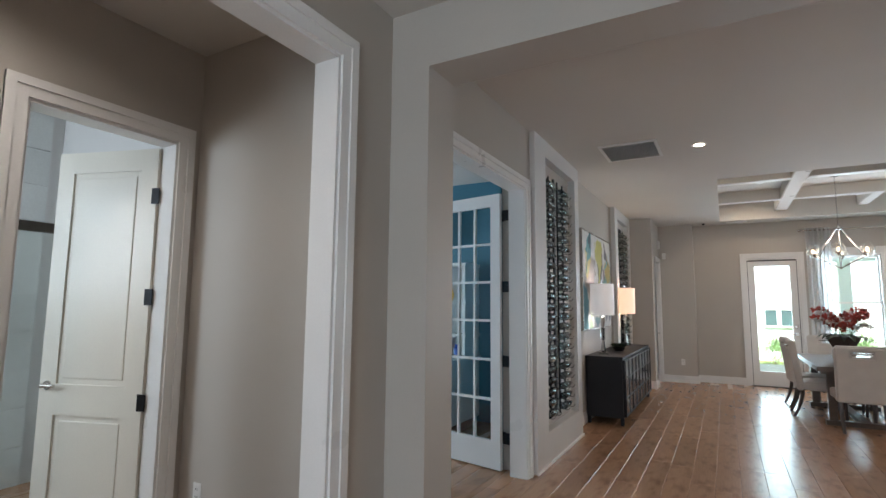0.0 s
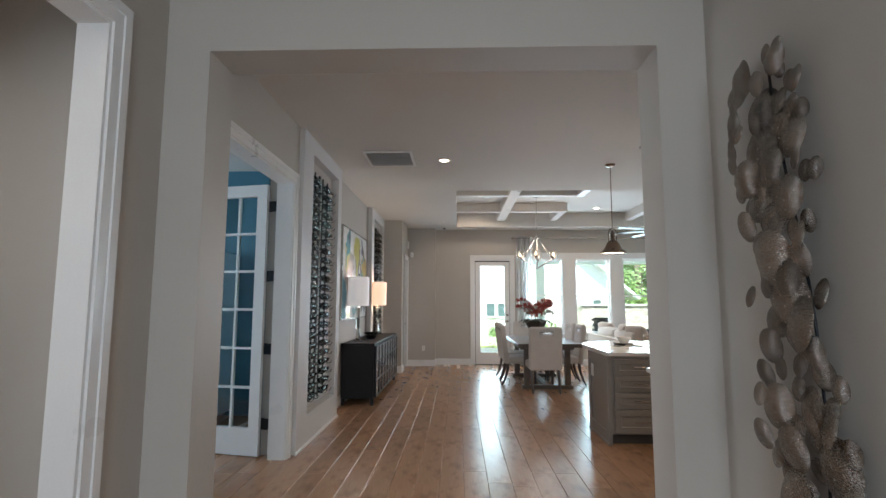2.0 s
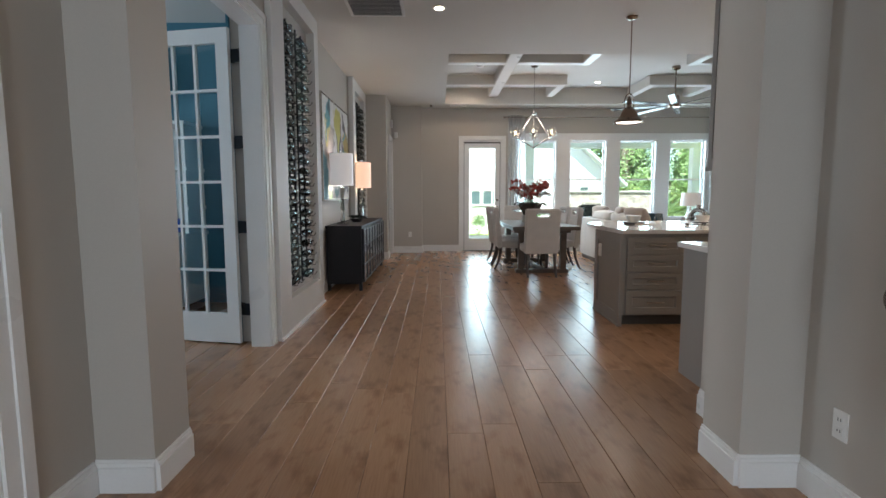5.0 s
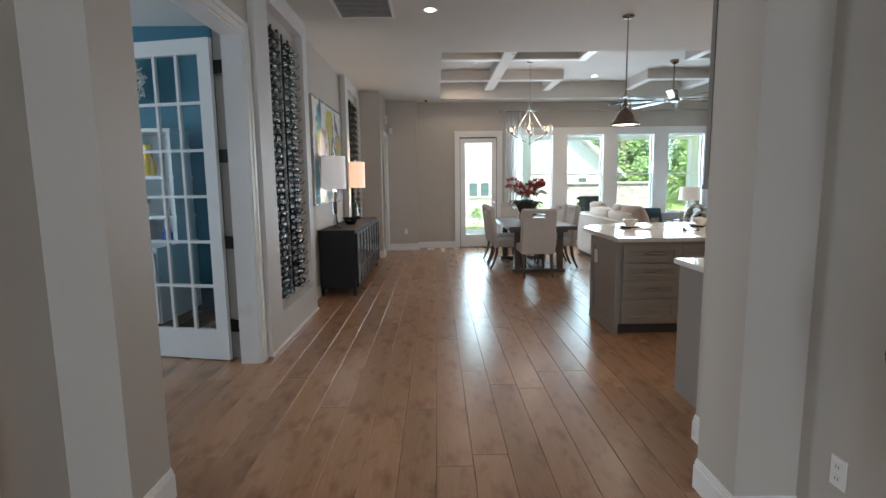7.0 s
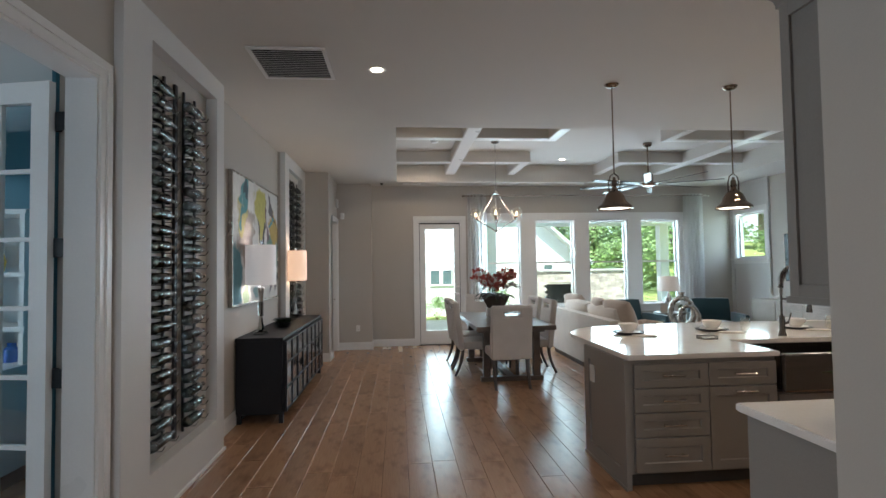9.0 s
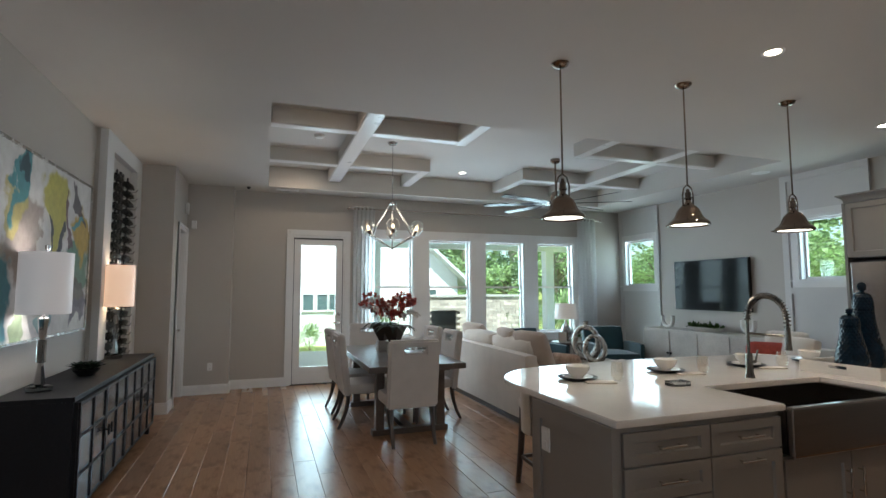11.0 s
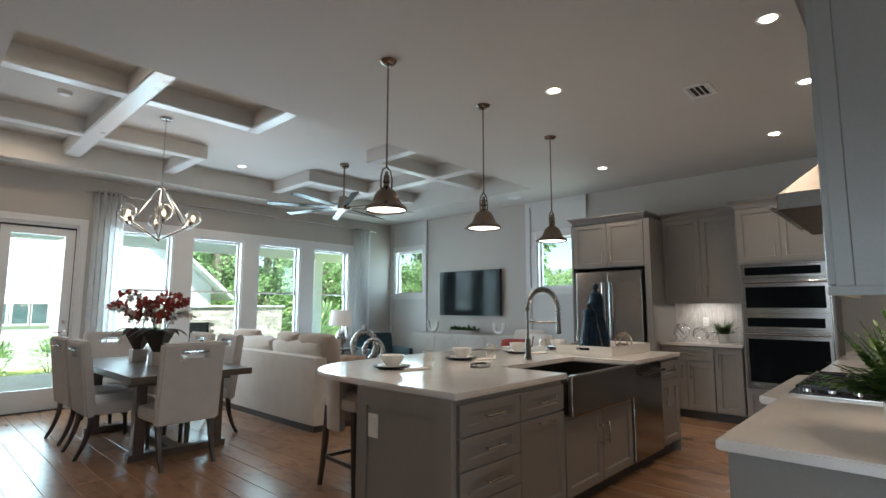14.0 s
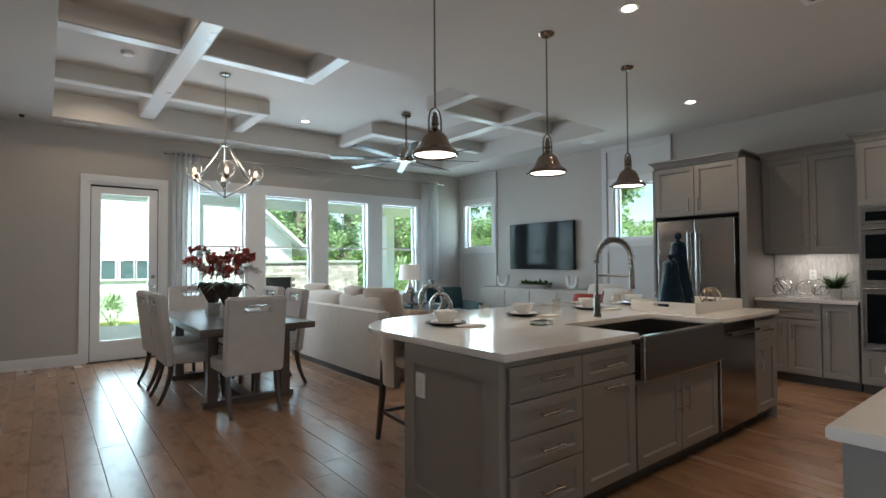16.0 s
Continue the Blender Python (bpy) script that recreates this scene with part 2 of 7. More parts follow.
M_GUN = material("gunmetal", (0.24, 0.22, 0.20), 0.22, 1, 0.05, 5, 80, 0.02)
M_HOOD = material("dark_brushed_steel", (0.12, 0.102, 0.09), 0.42, 1, 0.06, 3, 70, 0.02, (14, 1, 1))
for matt in (M_DRESS, M_IRON, M_BLUE):
    matt.node_tree.nodes["Principled BSDF"].inputs["Specular IOR Level"].default_value = 0.25

# hammered dimples
for hammered, size in ((M_DISC, 17.0), (M_SILVER, 60.0)):
    nt = hammered.node_tree
    dents, dent_bump, dent_tex = nt.nodes.new("ShaderNodeTexVoronoi"), nt.nodes.new("ShaderNodeBump"), nt.nodes.new("ShaderNodeTexCoord")
    dents.inputs["Scale"].default_value = size
    dent_bump.inputs["Strength"].default_value, dent_bump.inputs["Distance"].default_value = 0.55, 0.02 if hammered == M_DISC else 0.004
    nt.links.new(dent_tex.outputs["Object"], dents.inputs["Vector"])
    nt.links.new(dents.outputs["Distance"], dent_bump.inputs["Height"])
    nt.links.new(dent_bump.outputs[0], nt.nodes["Principled BSDF"].inputs["Normal"])

# leaves let part of the light through
for leafy in (M_TREE, M_LEAF):
    nt = leafy.node_tree
    through_leaf, leaf_mix = nt.nodes.new("ShaderNodeBsdfTranslucent"), nt.nodes.new("ShaderNodeMixShader")
    nt.links.new(nt.nodes["Principled BSDF"].inputs["Base Color"].links[0].from_socket, through_leaf.inputs[0])
    leaf_mix.inputs[0].default_value = 0.4
    nt.links.new(nt.nodes["Principled BSDF"].outputs[0], leaf_mix.inputs[1])
    nt.links.new(through_leaf.outputs[0], leaf_mix.inputs[2])
    nt.links.new(leaf_mix.outputs[0], nt.nodes["Material Output"].inputs[0])

# ---- mesh helpers ----


def mesh_of(bm, name, mats, smooth=False):
    me = bpy.data.meshes.new(name)
    bmesh.ops.recalc_face_normals(bm, faces=bm.faces[:])
    bm.to_mesh(me)
    bm.free()
    for m in mats if isinstance(mats, (list, tuple)) else [mats]:
        me.materials.append(m)
    if smooth:
        for p in me.polygons:
            p.use_smooth = True
        me.set_sharp_from_angle(angle=radians(40))
    return me


def part(name, bm, mat, parent=None, label="", smooth=False, at=None):
    """One mesh object, under a thing or a part."""
    ob = new(name, mesh_of(bm, name, mat, smooth))
    if parent:
        ob.parent = parent
    if at:
        ob.matrix_basis = at
    if label:
        ob["label"] = label
    return ob


def thing(name, label, category, m=None, group="", kind=""):
    ob = new(name)
    ob.empty_display_size = 0.1
    if m:
        ob.matrix_basis = m
    return tagged(ob, label, category, group, kind)


def structure(name, bm, mat, label, category, smooth=False):
    return tagged(part(name, bm, mat, smooth=smooth), label, category, kind="structure")


def box(bm, x0, y0, z0, x1, y1, z1, bev=0.0, m=None):
    vs = [bm.verts.new((x, y, z)) for z in (z0, z1) for x, y in ((x0, y0), (x1, y0), (x1, y1), (x0, y1))]
    fs = [bm.faces.new([vs[i] for i in q]) for q in ((0, 3, 2, 1), (4, 5, 6, 7), (0, 1, 5, 4), (1, 2, 6, 5), (2, 3, 7, 6), (3, 0, 4, 7))]
    if m:
        bmesh.ops.transform(bm, matrix=m, verts=vs)
    if bev:
        bmesh.ops.bevel(bm, geom=list({e for f in fs for e in f.edges}), offset=bev, segments=2, affect="EDGES", profile=0.6)
    return bm


def boxes(*bs, bev=0.0):
    bm = bmesh.new()
    for b in bs:
        box(bm, *b, bev=bev)
    return bm


def rod(bm, a, b, r0, r1=None, seg=12, cap=True):
    a, b = Vector(a), Vector(b)
    m = Matrix.Translation((a + b) / 2) @ (b - a).to_track_quat("Z", "Y").to_matrix().to_4x4()
    bmesh.ops.create_cone(bm, cap_ends=cap, segments=seg, radius1=r0, radius2=r0 if r1 is None else r1, depth=(b - a).length, matrix=m)
    return bm


def rods(*rs, seg=12):
    bm = bmesh.new()
    for r in rs:
        rod(bm, *r, seg=seg)
    return bm


def lathe(bm, profile, seg=24, m=None):
    """Turns (radius, height) pairs round z."""
    rings, made = [], []
    for r, z in profile:
        if r < 1e-5:
            ring = [bm.verts.new((0, 0, z))]
        else:
            ring = [bm.verts.new((r * math.cos(2 * math.pi * i / seg), r * math.sin(2 * math.pi * i / seg), z)) for i in range(seg)]
        rings.append(ring)
        made += ring
    for a, b in zip(rings, rings[1:]):
        for i in range(seg):
            j = (i + 1) % seg
            if len(a) == 1 and len(b) == 1:
                continue
            if len(a) == 1:
                bm.faces.new((a[0], b[i], b[j]))
            elif len(b) == 1:
                bm.faces.new((a[i], b[0], a[j]))
            else:
                bm.faces.new((a[i], b[i], b[j], a[j]))
    if m:
        bmesh.ops.transform(bm, matrix=m, verts=made)
    return bm


def turned(*profile, seg=24):
    return lathe(bmesh.new(), profile, seg)


def tube(bm, pts, r, seg=8, closed=False):
    """A bent pipe through points."""
    pts = [Vector(p) for p in pts]
    n, rings = len(pts), []
    side = None
    for i, p in enumerate(pts):
        a, b = (pts[(i - 1) % n], pts[(i + 1) % n]) if closed else (pts[max(i - 1, 0)], pts[min(i + 1, n - 1)])
        d = (b - a).normalized()
        if side is None:
            side = d.orthogonal().normalized()
        side = (side - d * side.dot(d)).normalized()
        up = d.cross(side)
        rr = r[i] if isinstance(r, (list, tuple)) else r
        rings.append([bm.verts.new(p + rr * (math.cos(2 * math.pi * k / seg) * side + math.sin(2 * math.pi * k / seg) * up)) for k in range(seg)])
    pairs = list(zip(rings, rings[1:])) + ([(rings[-1], rings[0])] if closed else [])
    for a, b in pairs:
        for k in range(seg):
            bm.faces.new((a[k], a[(k + 1) % seg], b[(k + 1) % seg], b[k]))
    if not closed:
        bm.faces.new(rings[0][::-1]), bm.faces.new(rings[-1])
    return bm


def pad(bm, x0, y0, z0, x1, y1, z1, bev, m=None, crown=0.0):
    """A soft upholstered block."""
    whole, bm = bm, bmesh.new()
    box(bm, x0, y0, z0, x1, y1, z1, 0)
    bmesh.ops.subdivide_edges(bm, edges=bm.edges[:], cuts=4, use_grid_fill=True)
    vs = bm.verts[:]
    c, h = Vector(((x0 + x1) / 2, (y0 + y1) / 2, (z0 + z1) / 2)), Vector(((x1 - x0) / 2, (y1 - y0) / 2, (z1 - z0) / 2))
    for v in vs:
        d = v.co - c
        core = Vector([max(-(h[i] - bev), min(h[i] - bev, d[i])) for i in range(3)])
        out = d - core
        if out.length > 1e-6:
            v.co = c + core + out.normalized() * bev
        if crown:
            u = [1 - (abs(d[i]) / h[i]) ** 2 for i in range(3)]
            k = min(range(3), key=lambda i: h[i])
            v.co[k] += math.copysign(crown, d[k]) * u[(k + 1) % 3] * u[(k + 2) % 3]
    if m:
        bmesh.ops.transform(bm, matrix=m, verts=vs)
    bm.verts.index_update()
    at = [whole.verts.new(v.co) for v in bm.verts]
    for f in bm.faces:
        whole.faces.new([at[v.index] for v in f.verts])
    bm.free()
    return whole


def wall_with_holes(axis, a0, a1, t0, t1, z1, holes):
    """A wall along x or y between a0 and a1, with thickness t0 to t1, as blocks round its holes (u0, u1, z0, z1)."""
    cuts = sorted({a0, a1, *[h[0] for h in holes], *[h[1] for h in holes]})
    bs = []
    for u0, u1 in zip(cuts, cuts[1:]):
        mid, lo = (u0 + u1) / 2, 0.0
        for h in sorted((h for h in holes if h[0] < mid < h[1]), key=lambda h: h[2]):
            if h[2] > lo:
                bs.append((u0, u1, lo, h[2]))
            lo = h[3]
        if lo < z1:
            bs.append((u0, u1, lo, z1))
    bm = bmesh.new()
    for u0, u1, lo, hi in bs:
        box(bm, *((u0, t0, lo, u1, t1, hi) if axis == "x" else (t0, u0, lo, t1, u1, hi)))
    bmesh.ops.remove_doubles(bm, verts=bm.verts[:], dist=1e-5)
    return bm


# ---- structure ----
ZC, YB, XS = 3.14, 11.345, 7.0
WIN_X, WIN_W, WIN_Z0, WIN_Z1 = (1.68, 2.79, 3.90, 5.01), 0.84, 0.71, 2.46
structure("floor", boxes((-6.5, -4.2, -0.12, XS + 0.15, YB + 0.15, -0.012)), M_SUB, "dark underlay below the oak boards", "floor")
W_NORTH = structure("wall_north", wall_with_holes("x", -1.3, XS + 0.15, YB, YB + 0.16, ZC, [(0.44, 1.30, 0, 2.45)] + [(x, x + WIN_W, WIN_Z0, WIN_Z1) for x in WIN_X]), M_WALL, "greige painted wall with a garden door and windows", "wall")
structure("wall_east", wall_with_holes("y", 2.4, YB, XS, XS + 0.16, ZC, [(10.36, 11.22, 1.60, 2.54), (6.72, 7.62, 1.65, 2.53)]), M_WALL, "greige painted wall behind the television", "wall")
structure("wall_kitchen", boxes((1.36, 2.36, 0, XS, 2.80, ZC)), M_WALL, "greige kitchen wall behind the cooktop", "wall")
structure("wall_opening", wall_with_holes("x", -1.55, 1.42, 2.07, 2.36, ZC, [(-1.305, 1.142, 0, 2.795)]), M_WALL, "greige wall with a wide plain opening", "wall")
structure("wall_hall_east", boxes((1.40, -4.2, 0, 1.55, 2.07, ZC)), M_WALL, "greige hall wall behind the metal wall sculpture", "wall")
structure("wall_hall_west", wall_with_holes("y", -4.2, 2.36, -1.70, -1.55, ZC, [(0.25, 1.63, 0, 2.715)]), M_WALL, "greige hall wall with a cased opening", "wall")
structure("wall_entry", boxes((-6.5, -4.2, 0, -1.70, -4.05, ZC), (-1.55, -4.2, 0, 1.40, -4.05, ZC)), M_WALL, "greige wall at the entry", "wall")
structure("wall_side_hall", boxes((-3.1, 1.85, 0, -1.70, 1.98, ZC)), M_WALL, "greige wall of the side hall", "wall")
structure("wall_bath_door", wall_with_holes("y", -1.2, 1.85, -3.07, -2.93, ZC, [(0.90, 1.70, 0, 2.50)]), M_WALL, "greige wall with the bathroom door", "wall")
structure("wall_side_hall_end", boxes((-6.5, -1.35, 0, -1.70, -1.2, ZC)), M_WALL, "greige end wall of the side hall", "wall")
structure("wall_bath", boxes((-5.2, -1.2, 0, -5.05, 1.98, ZC), (-5.05, 1.98, 0, -3.1, 2.1, ZC)), M_PANEL, "white bathroom wall", "wall")
structure("wall_study_door", wall_with_holes("y", 2.36, 4.27, -1.65, -1.50, ZC, [(2.55, 4.13, 0, 2.56)]), M_WALL, "greige wall with the double glass doors", "wall")
structure("wall_recess", boxes((-1.78, 4.27, 0, -1.62, 9.9, ZC), (-1.62, 5.89, 0, -1.58, 8.42, ZC), (-1.62, 4.27, 0, -1.54, 5.89, ZC), (-1.62, 8.42, 0, -1.55, 9.9, ZC)), M_WALL, "greige wall behind the sideboard", "wall")
structure("wall_study", boxes((-6.5, 5.9, 0, -1.78, 6.05, ZC), (-6.5, 2.1, 0, -6.35, 5.9, ZC), (-6.35, 2.1, 0, -1.70, 2.2, ZC), (-1.80, 2.36, 0, -1.652, 2.45, ZC), (-1.80, 4.24, 0, -1.78, 5.9, ZC)), M_TEAL, "deep teal painted study wall", "wall")
for nm, y0, y1, n0, n1, xf in (("wall_rack_south", 4.27, 5.89, 4.60, 5.72, -1.45), ("wall_rack_north", 8.42, 9.9, 8.66, 9.66, -1.48)):
    structure(nm, wall_with_holes("y", y0, y1, -1.538 if xf > -1.46 else -1.548, xf, ZC, [(n0, n1, 0.30, 2.97)]), M_PANEL, "pale painted wall projection round a bottle niche", "wall")
structure("wall_pier", boxes((-1.78, 9.9, 0, -1.10, 10.22, ZC), (-1.25, 10.22, 2.45, -1.10, 11.05, ZC)), M_WALL, "greige wall pier beside a cased doorway", "wall")
structure("wall_jut", boxes((-1.6, 11.05, 0, -0.46, YB + 0.15, ZC)), M_WALL, "greige wall jut beside the garden door", "wall")
structure("wall_passage", boxes((-1.95, 10.0, 0, -1.80, 11.2, ZC)), M_PANEL, "pale wall beyond the passage doorway", "wall")

# ceiling with the coffered tray
CX0, CX1, CY0, CY1, ZB, ZU = 0.04, 6.10, 7.13, 10.85, 3.29, 3.46
bm = boxes((-6.5, -4.2, ZC, XS + 0.16, CY0, ZC + 0.1), (-6.5, CY1, ZC, XS + 0.16, YB + 0.16, ZC + 0.1), (-6.5, CY0, ZC, CX0, CY1, ZC + 0.1), (CX1, CY0, ZC, XS + 0.16, CY1, ZC + 0.1),
           (CX0 - 0.1, CY0 - 0.1, ZU, CX1 + 0.1, CY1 + 0.1, ZU + 0.1), (CX0 - 0.1, CY0 - 0.1, ZC + 0.1, CX0, CY1 + 0.1, ZU), (CX1, CY0 - 0.1, ZC + 0.1, CX1 + 0.1, CY1 + 0.1, ZU),
           (CX0, CY0 - 0.1, ZC + 0.1, CX1, CY0, ZU), (CX0, CY1, ZC + 0.1, CX1, CY1 + 0.1, ZU))
structure("ceiling", bm, M_CEIL, "off-white painted ceiling with a raised tray", "ceiling")
mid = (CX0 + CX1) / 2
bm, boards = bmesh.new(), bmesh.new()
for s in (1, -1):
    def mir(x):
        return x if s == 1 else 2 * mid - x
    beams = [(0.94, CY0 + 0.001, 1.14, CY1 - 0.001), (2.14, CY0 + 0.001, 2.30, 8.29), (2.14, 9.70, 2.30, CY1 - 0.001)]
    for y0 in (8.13, 9.70):
        beams += [(CX0 + 0.001, y0, 0.939, y0 + 0.16), (1.141, y0, 2.139, y0 + 0.16)]
    for x0, y0, x1, y1 in beams:
        a, b = sorted((mir(x0), mir(x1)))
        box(bm, a, y0, ZB, b, y1, ZU - 0.001)
        i, j = (0.016, 0.0) if y1 - y0 > x1 - x0 else (-0.012, 0.016)
        box(boards, a + i, y0 + j, ZB - 0.009, b - i, y1 - j, ZB - 0.0005, 0.003)
tagged(part("ceiling_beams", bm, M_CEIL), "beige painted coffer beams in the ceiling tray", "ceiling", kind="structure")
tagged(part("trim_beam_boards", boards, M_TRIM), "white boards under the coffer beams", "trim", kind="structure")

# baseboards and casings


def profile_board(bm, axis, u0, u1, w, out, h=0.14):
    """A moulded baseboard along a wall face at w, standing out to the side given by out (+1 or -1)."""
    for t, z0, z1 in ((0.018, 0, h - 0.03), (0.012, h - 0.03, h - 0.012), (0.007, h - 0.012, h)):
        a, b = sorted((w, w + out * t))
        box(bm, *((u0, a, z0, u1, b, z1) if axis == "x" else (a, u0, z0, b, u1, z1)))


bm = bmesh.new()
for axis, u0, u1, w, out in (("x", -0.46, 0.35, YB, -1), ("x", 1.39, XS, YB, -1), ("y", 7.83, 10.3, XS, -1), ("x", -1.08, -0.442, 11.05, -1), ("y", 11.05, YB - 0.018, -0.46, 1),
                             ("x", -1.45, -1.082, 9.9, -1), ("y", 9.9, 10.22, -1.10, 1), ("y", 5.89, 8.42, -1.58, 1),
                             ("x", -1.55, -1.305, 2.07, -1), ("y", 2.07, 2.36, -1.305, 1), ("x", 1.142, 1.40, 2.07, -1), ("y", 2.07, 2.36, 1.142, -1), ("y", 2.36, 2.80, 1.36, -1), ("x", 1.36, 1.49, 2.80, 1),
                             ("y", -4.0, 2.05, 1.40, -1), ("y", 1.745, 2.05, -1.55, 1), ("x", -2.9, -1.70, 1.85, -1), ("x", -1.5, -1.305, 2.36, 1), ("y", 4.22, 4.25, -1.50, 1)):
    profile_board(bm, axis, u0, u1, w, out)
for y0, y1, xf in ((4.255, 5.905, -1.45), (8.405, 9.88, -1.48)):
    box(bm, xf, y0, 0, xf + 0.014, y1, 0.022)
structure("baseboard", bm, M_TRIM, "white moulded baseboard", "baseboard")


def casing(name, axis, u0, u1, z1, w, out, cw=0.09, z0=0.0, sill=False):
    """Moulded casing round an opening in a wall face."""
    bm = bmesh.new()
    for t, inset in ((0.016, 0.0), (0.026, 0.55)):
        a, b = sorted((w, w + out * t))
        c = cw * inset
        for q in ((u0 - cw, u0 - c, z0, z1 + cw), (u1 + c, u1 + cw, z0, z1 + cw), (u0 - c, u1 + c, z1 + c, z1 + cw)):
            box(bm, *((q[0], a, q[2], q[1], b, q[3]) if axis == "x" else (a, q[0], q[2], b, q[1], q[3])))
    return structure(name, bm, M_TRIM, "white moulded door casing", "trim")


casing("trim_garden_door", "x", 0.44, 1.30, 2.45, YB, -1)
casing("trim_study_door", "y", 2.55, 4.13, 2.555, -1.50, 1)
casing("trim_hall_opening", "y", 0.25, 1.63, 2.715, -1.55, 1, cw=0.11)
casing("trim_bath_door", "y", 0.90, 1.70, 2.50, -2.93, 1, cw=0.1)
casing("trim_passage", "y", 10.32, 10.97, 2.38, -1.10, 1, cw=0.08)
structure("trim_jambs", boxes((-1.702, 1.612, 0, -1.548, 1.632, 2.715), (-1.702, 0.248, 0, -1.548, 0.268, 2.715), (-1.702, 0.268, 2.697, -1.548, 1.612, 2.717),
                              (-1.655, 4.115, 0, -1.498, 4.132, 2.56), (-1.655, 2.548, 0, -1.498, 2.566, 2.56), (-1.655, 2.566, 2.542, -1.498, 4.115, 2.562),
                              (-3.072, 1.685, 0, -2.928, 1.702, 2.50), (-3.072, 0.898, 0, -2.928, 0.915, 2.50), (-3.072, 0.915, 2.482, -2.928, 1.685, 2.502)), M_TRIM, "white painted door jambs", "trim")

# panelled window bays of the east wall
bm = bmesh.new()
for y0, y1, wz0, wz1, w0, w1 in ((10.24, YB, 1.60, 2.54, 10.36, 11.22), (6.69, 7.83, 1.65, 2.53, 6.72, 7.62)):
    for a, b, lo, hi in ((y0, y1, 0.14, wz0 - 0.09), (y0, w0, wz0 - 0.09, wz1 + 0.09), (w1, y1, wz0 - 0.09, wz1 + 0.09), (y0, y1, wz1 + 0.09, ZC)):
        if b > a:
            box(bm, XS - 0.012, a, lo, XS, b, hi)
    for a, b, lo, hi in ((y1 - 0.09, y1, 0.14, ZC), (y0, y0 + 0.04, 0.14, ZC), (y0 + 0.04, y1 - 0.09, wz0 - 0.18, wz0 - 0.09), (y0 + 0.04, y1 - 0.09, ZC - 0.09, ZC)):
        box(bm, XS - 0.034, a, lo, XS - 0.012, b, hi)
structure("trim_panelling", bm, M_PANEL, "pale grey panelled bays round the side windows", "trim")


def window(name, axis, u0, u1, z0, z1, w, depth, hung=True, out=-1):
    """A white window in its opening: frame, sill, sashes and panes. w is the room face of the wall."""
    win = tagged(new(name), "white double-hung window with clear panes" if hung else "small white fixed window with a clear pane", "window", kind="structure")

    def put(q):
        a, b = sorted((w - out * q[4], w - out * q[5]))
        return (q[0], a, q[2], q[1], b, q[3]) if axis == "x" else (a, q[0], q[2], b, q[1], q[3])
    f = 0.026
    part("window_frame", boxes(*[put(q) for q in ((u0, u0 + f, z0, z1, 0, depth), (u1 - f, u1, z0, z1, 0, depth), (u0 + f, u1 - f, z1 - f, z1, 0, depth), (u0 + f, u1 - f, z0, z0 + f, 0, depth))]), M_TRIM, win)
    c = 0.135 if hung else 0.09
    part("window_casing", boxes(*[put(q) for q in ((u0 - c, u0, z0 - c, z1 + c, -0.02, 0), (u1, u1 + c, z0 - c, z1 + c, -0.02, 0), (u0, u1, z1, z1 + c, -0.02, 0), (u0, u1, z0 - c, z0, -0.02, 0))]), M_TRIM, win)
    part("window_sill", boxes(put((u0 - c - 0.02, u1 + c + 0.02, z0 - 0.012, z0 + 0.012, -0.05, 0.03))), M_TRIM, win)
    zm = (z0 + z1) / 2 + 0.02
    for zz0, zz1, d in (((z0 + f, zm, 0.07), (zm - 0.03, z1 - f, 0.10)) if hung else ((z0 + f, z1 - f, 0.08),)):
        s = 0.03
        part("sash", boxes(*[put(q) for q in ((u0 + f, u0 + f + s, zz0, zz1, d, d + 0.03), (u1 - f - s, u1 - f, zz0, zz1, d, d + 0.03), (u0 + f + s, u1 - f - s, zz0, zz0 + s, d, d + 0.03), (u0 + f + s, u1 - f - s, zz1 - s, zz1, d, d + 0.03))]), M_TRIM, win)
        p = part("pane", boxes(put((u0 + f + s, u1 - f - s, zz0 + s, zz1 - s, d + 0.012, d + 0.018))), M_PANE, win)
        p.visible_shadow = False
    return win


for i, x in enumerate(WIN_X):
    window("window_%d" % (i + 1), "x", x, x + WIN_W, WIN_Z0, WIN_Z1, YB, 0.16)
window("window_5", "y", 10.36, 11.22, 1.60, 2.54, XS - 0.012, 0.16, False)
window("window_6", "y", 6.72, 7.62, 1.65, 2.53, XS - 0.012, 0.16, False)

# garden door
door = tagged(new("door_1"), "white full-glass garden door, closed", "door", kind="structure")
part("door_frame", boxes((0.44, YB + 0.02, 0, 0.465, YB + 0.14, 2.45), (1.275, YB + 0.02, 0, 1.30, YB + 0.14, 2.45), (0.465, YB + 0.02, 2.41, 1.275, YB + 0.14, 2.45)), M_TRIM, door)
part("door_leaf", boxes((0.468, YB + 0.04, 0.012, 0.585, YB + 0.085, 2.405), (1.155, YB + 0.04, 0.012, 1.272, YB + 0.085, 2.405), (0.585, YB + 0.04, 0.012, 1.155, YB + 0.085, 0.28), (0.585, YB + 0.04, 2.29, 1.155, YB + 0.085, 2.405)), M_TRIM, door)
p = part("pane", boxes((0.585, YB + 0.06, 0.28, 1.155, YB + 0.066, 2.29)), M_PANE, door)
p.visible_shadow = False
part("door_handle", rods(((1.213, YB + 0.042, 1.0), (1.213, YB + 0.0, 1.0), 0.025), ((1.213, YB + 0.005, 1.0), (1.10, YB + 0.005, 1.0), 0.009), ((1.213, YB + 0.042, 1.14), (1.213, YB + 0.012, 1.14), 0.027)), M_NICKEL, door, "satin nickel lever and deadbolt", True)
